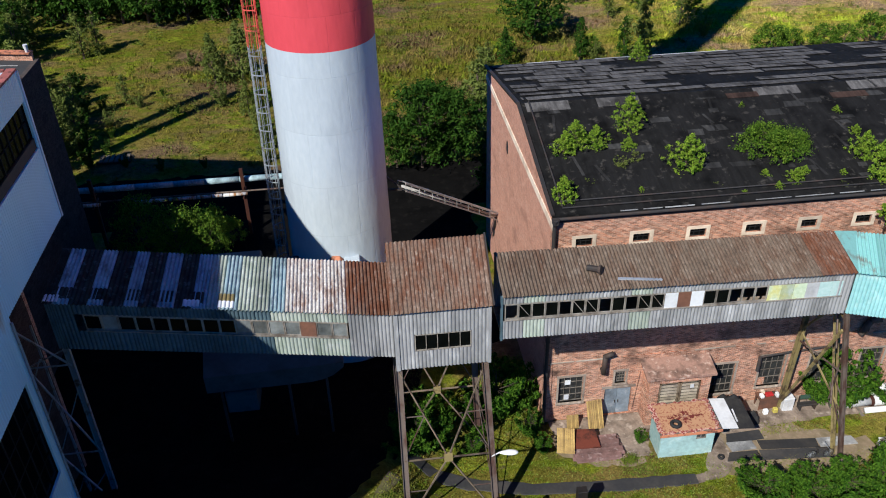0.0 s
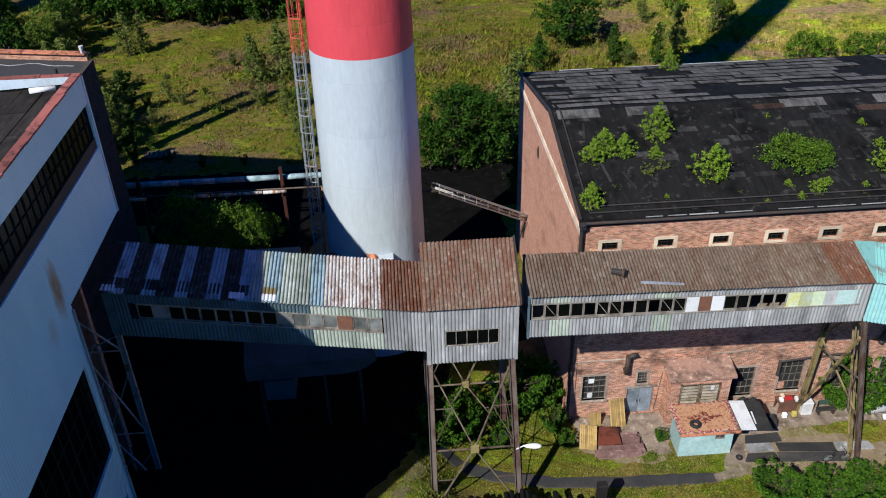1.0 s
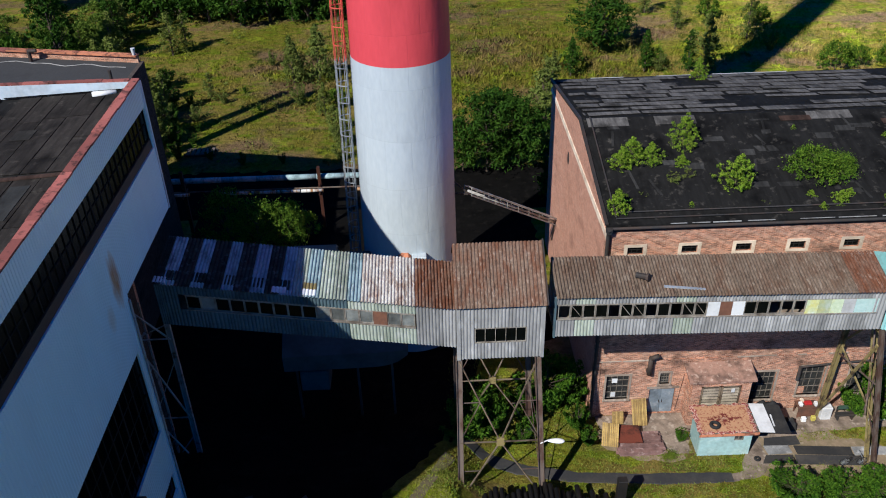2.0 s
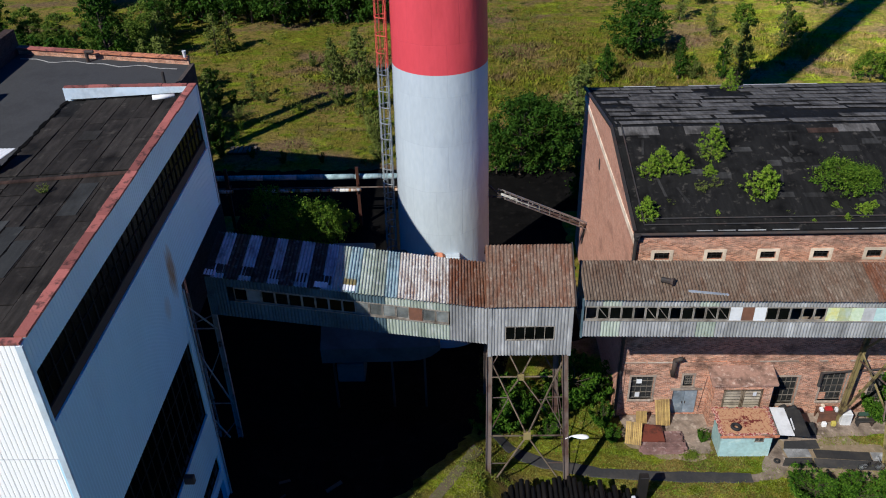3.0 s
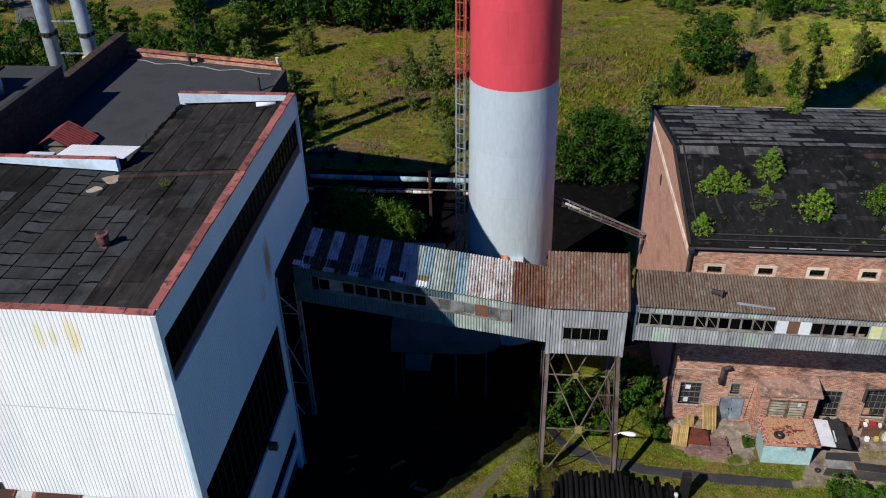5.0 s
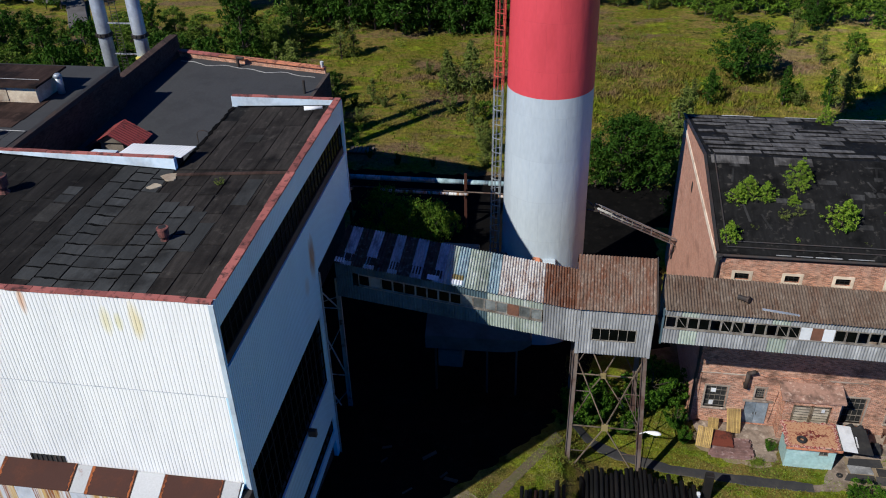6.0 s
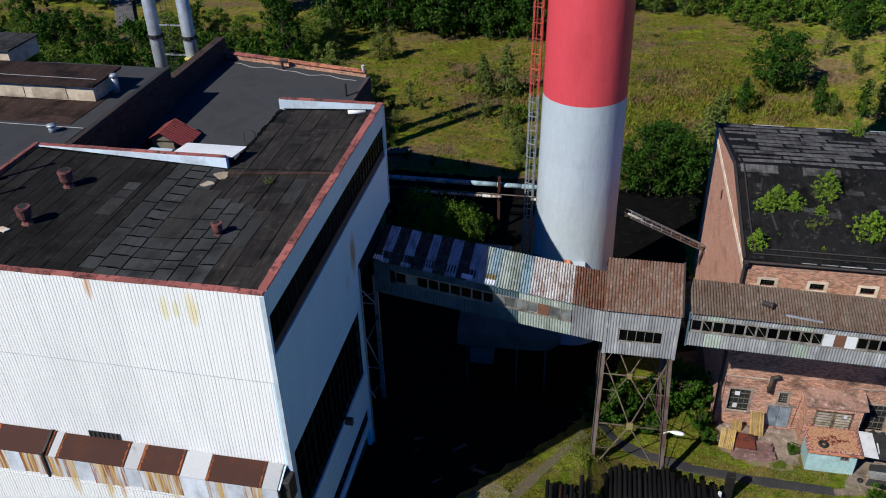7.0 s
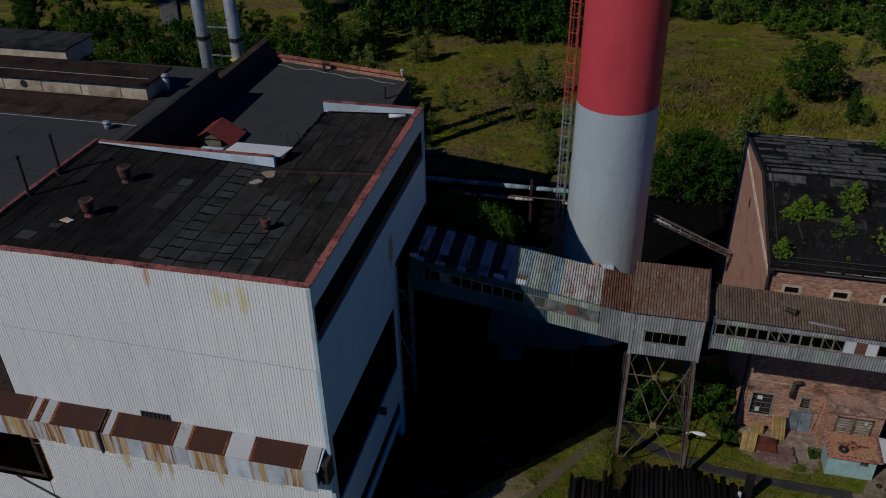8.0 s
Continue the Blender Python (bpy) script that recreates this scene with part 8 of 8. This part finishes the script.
plant(near, [(1.7, 34.6, 0.95, 0.6), (2.3, 35.4, 0.95, 0.3), (0.9, 34.4, 0.7, 1.0), (2.6, 36.6, 0.9, 0.1), (5.6, 36.0, 0.6), (4.9, 34.6, 0.45), (5.4, 38.2, 0.7), (6.9, 37.6, 1.2), (8.3, 38.4, 1.0), (8.7, 35.6, 0.55), (9.0, 34.2, 0.4), (28.1, 35.7, 1.25), (27.2, 35.9, 0.9), (31.3, 35.2, 0.75), (15.0, 34.2, 0.3), (27.6, 36.2, 0.6)])
yard = make_tree("shrub", "lush green maple-like bush at the yard's edge", "shrub", 3.2, 2.4, "spray", M_LEAF_YARD, 19, 0.13, 200, 34, "yard bushes")
plant(yard, [(20.4, 28.9, 0.8), (22.6, 28.6, 0.95), (25.0, 28.8, 0.95), (27.2, 28.9, 1.05), (29.6, 29.8, 1.25), (21.5, 26.4, 1.1), (24.5, 26.0, 1.1), (31.5, 30.5, 1.3), (28.0, 26.4, 1.1), (18.9, 27.2, 0.7)])
# growth on the hall's roof
sprout = make_tree("roof_shrub", "bright green self-sown shrub growing on the black felt roof", "shrub", 1.9, 1.05, "egg", M_LEAF_BRIGHT, 20, 0.062, 150, 34, "roof shrubs")
plant(sprout, [(17.74, 39.5, 1.02, 15.3), (11.3, 41.5, 0.7, 15.75), (12.0, 41.9, 0.75, 15.85), (13.25, 41.8, 0.65, 15.85), (15.0, 41.4, 0.42, 15.75), (23.33, 37.8, 0.5, 14.9), (10.45, 37.7, 0.65, 14.9), (21.9, 38.4, 0.3, 15.05), (27.9, 39.3, 0.7, 15.25),
               (28.4, 37.3, 1.0, 14.8), (29.2, 38.6, 0.9, 15.1), (28.4, 43.4, 0.28, 16.2), (14.7, 37.9, 0.22, 14.95), (28.5, 41.3, 0.35, 15.7), (24.1, 38.3, 0.3, 15.05), (22.2, 37.3, 0.25, 14.85), (26.2, 38.0, 0.25, 14.95), (20.2, 37.1, 0.2, 14.8)])
tall = make_tree("roof_tree", "small leafy tree growing out of the felt roof", "tree", 2.8, 1.3, "egg", M_LEAF_BRIGHT, 21, 0.062, 190, 34, "roof shrubs")
plant(tall, [(15.5, 43.2, 0.72, 16.15), (20.7, 57.0, 0.8, 14.7), (22.9, 44.5, 0.22, 16.4)])
wide = make_tree("roof_shrub", "wide silvery-green shrub spreading on the felt roof", "shrub", 1.7, 1.75, "bush", M_LEAF, 22, 0.075, 190, 24, "roof shrubs")
plant(wide, [(22.6, 40.3, 0.95, 15.5), (24.0, 40.1, 0.75, 15.5)])
olive = make_tree("roof_shrub", "low straggling weeds on the felt roof", "shrub", 0.9, 0.9, "spray", M_LEAF_OLIVE, 23, 0.06, 56, 12, "roof shrubs")
plant(olive, [(14.3, 40.0, 0.9, 15.4), (15.2, 40.6, 0.8, 15.55), (23.0, 41.2, 1.1, 15.7), (12.1, 39.0, 0.5, 15.2), (19.0, 38.0, 0.45, 15.0), (25.8, 37.2, 0.5, 14.8), (18.6, 42.6, 0.4, 16.0), (-18.3, 25.6, 0.5, 24.1)])
climb = make_tree("climber", "green climber growing over an upper window", "shrub", 1.6, 0.8, "bush", M_LEAF_BRIGHT, 24, 0.09, 30, 36, "")
climb.matrix_basis = at(27.6, 35.4, 0.8, 0, 13.4)


def grass(name, label, areas, count, hgt, seed, material):
    """Tufts of bent blades, scattered over rectangles (x0, x1, y0, y1)."""
    rng = np.random.default_rng(seed)
    w = np.array([(a[1] - a[0]) * (a[3] - a[2]) for a in areas], float)
    pick = rng.choice(len(areas), size=count, p=w / w.sum())
    ar = np.array(areas, float)[pick]
    x = rng.uniform(ar[:, 0], ar[:, 1])
    y = rng.uniform(ar[:, 2], ar[:, 3])
    keep = np.sin(x * 0.9 + 1.3 * np.sin(y * 0.5)) + np.sin(y * 0.7 + 1.7 * np.sin(x * 0.31)) > rng.uniform(-2.2, 1.4, count)
    for (ax, ay), (bx, by) in zip(BELT, BELT[1:]):
        f = np.clip(((x - ax) * (bx - ax) + (y - ay) * (by - ay)) / ((bx - ax) ** 2 + (by - ay) ** 2), 0, 1)
        # no tufts in the building's shadow, nor on the ground painted black
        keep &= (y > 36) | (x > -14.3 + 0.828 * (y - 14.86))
        keep &= (y < 60) | (y > 73.4) | (x < -35) | (x > 16.4)
        keep &= np.hypot(x - ax - f * (bx - ax), y - ay - f * (by - ay)) > 0.42
    x, y = x[keep], y[keep]
    n = len(x)
    a = rng.uniform(0, 2 * np.pi, n)
    h = hgt * rng.uniform(0.4, 1.5, n)
    wd = h * rng.uniform(0.3, 0.7, n)
    lean = rng.normal(size=(n, 2)) * h[:, None] * 1.1
    z0 = np.where(y > 66, -0.3, -0.02)
    lift = np.array([shadow_bank(p, q) for p, q in zip(x, y)]) if hgt < 0.1 else np.zeros(n)
    base = np.stack([x, y, z0 + lift], 1)
    e = np.stack([np.cos(a) * wd, np.sin(a) * wd, np.zeros(n)], 1)
    top = base + np.stack([lean[:, 0], lean[:, 1], h - z0 * 1.0], 1)
    co = np.stack([base - e, base + e, top], 1).reshape(-1, 3)
    me = bpy.data.meshes.new(name)
    me.vertices.add(len(co))
    me.vertices.foreach_set("co", co.astype(np.float32).ravel())
    me.loops.add(3 * n)
    me.loops.foreach_set("vertex_index", np.arange(3 * n, dtype=np.int32))
    me.polygons.add(n)
    me.polygons.foreach_set("loop_start", np.arange(0, 3 * n, 3, dtype=np.int32))
    me.polygons.foreach_set("loop_total", np.full(n, 3, dtype=np.int32))
    me.update(calc_edges=True)
    me.materials.append(material)
    return tagged(new(name, me), label, "grass", kind="stuff")


grass("meadow_grass", "tall dry and green grass tufts over the meadow", [(-60, 75, 66, 135)], 240000, 0.11, 5, M_BLADES)
grass("tall_grass", "taller rank grass tufts in the meadow", [(-60, 75, 74, 128)], 70000, 0.26, 9, M_BLADES)
YARD = [(-10, 0.6, 19, 34), (0.6, 9.5, 29.8, 43.0), (9.5, 19, 29.0, 33.2), (19, 29, 29.0, 31.8), (22.5, 30, 33.6, 34.6)]
grass("yard_grass", "short green grass and weeds in the yard", YARD, 70000, 0.065, 6, M_GRASS)
grass("dry_grass", "dry short grass in the yard", YARD, 60000, 0.07, 16, M_BLADES)


def weeds(name, label, count, area, size, leaf, per, material, seed):
    """Low clumps of weeds that gather in drifts."""
    rng = random.Random(seed)
    spots = []
    while len(spots) < count:
        x, y = rng.uniform(area[0], area[1]), rng.uniform(area[2], area[3])
        if 60 < y < 74.5 and -35 < x < 16.8:
            continue
        if noise.noise(Vector((x * 0.11, y * 0.15, seed))) + 0.5 * noise.noise(Vector((x * 0.4, y * 0.5, seed))) > rng.uniform(-0.1, 0.4):
            s = size * rng.uniform(0.4, 1.3)
            spots.append((x, y, s * 0.35 + (shadow_bank(x, y) if y < 60 else 0.0), s))
    return tagged(new(name, leaf_mesh(name, spots, per, leaf, material, seed)), label, "weeds", kind="stuff")


weeds("meadow_weeds", "yellow-green weed clumps scattered over the meadow", 1300, (-58, 72, 67, 132), 0.62, 0.10, 30, M_WEED, 31)
weeds("meadow_scrub", "low dark green scrub in the meadow", 210, (-58, 72, 67, 132), 0.9, 0.12, 40, M_LEAF_OLIVE, 32)
weeds("yard_weeds", "bright weeds in the grass of the yard", 150, (-2, 19, 29.2, 30.5), 0.24, 0.05, 20, M_WEED, 33)
weeds("yard_weeds", "bright weeds in the grass by the shed", 70, (13.6, 15.6, 31.7, 33.2), 0.24, 0.05, 20, M_WEED, 34)

strip_path("road", [(-112, 139), (-92.5, 134.2), (-84, 120)], 3.4, worn("grey_road", (0.16, 0.15, 0.145), (0.11, 0.10, 0.095), None, 0.4, 4, 0.9), "narrow grey asphalt road among trees", 0.25)

# ---- felt pieces of the hall's roof ----
rng = random.Random(41)
rd = Vector((0, RIDGE_Y - HY0, RIDGE_Z - EAVE))
bd = Vector((0, HY1 - RIDGE_Y, EAVE - RIDGE_Z))
felt_courses(hall_roof_b, (HX0 + 0.3, RIDGE_Y + 0.3, RIDGE_Z + 0.10), (30, 0, 0), bd * 0.95, 10, 2.8, M_FELT_PALE, rng, 0.055, 0.62, 0.8)
felt_courses(hall_roof, (HX0 + 0.3, RIDGE_Y - 0.9, RIDGE_Z - 0.10), (30, 0, 0), (0, 0.9, 0.21), 1, 2.6, M_FELT_PALE, rng, 0.055, 0.2, 0.45)
base = Vector((HX0 + 0.5, HY0, EAVE + 0.16))
for k in range(60):
    u, v = rng.uniform(0.5, 22), rng.uniform(0.1, 0.92)
    c = base + Vector((u, 0, 0)) + rd * v
    a, w = rng.uniform(0.3, 1.4), rng.uniform(0.15, 0.6)
    if k % 3 == 0:
        a, w = 0.16, rng.uniform(0.8, 1.8)
    vv = rd.normalized() * w
    sk = Vector((rng.uniform(-0.5, 0.3) * w, 0, 0))
    q = [c, c + Vector((a, 0, 0)), c + Vector((a, 0, 0)) + vv + sk, c + vv + sk]
    up = Vector((0, -rd.z, rd.y)).normalized()
    part("felt_patch", prism([p + up * 0.012 for p in q], up * 0.02), M_FELT_OLD, hall_roof)
for u, v, a, w in ((12.2, 0.90, 2.0, 0.5), (18.6, 0.83, 2.3, 0.55)):
    c = base + Vector((u, 0, 0)) + rd * v
    up = Vector((0, -rd.z, rd.y)).normalized()
    vv = rd.normalized() * w
    part("felt_patch", prism([p + up * 0.02 for p in (c, c + Vector((a, 0, 0)), c + Vector((a, 0, 0)) + vv, c + vv)], up * 0.03), M_FELT_RUST, hall_roof, "brown felt patch")
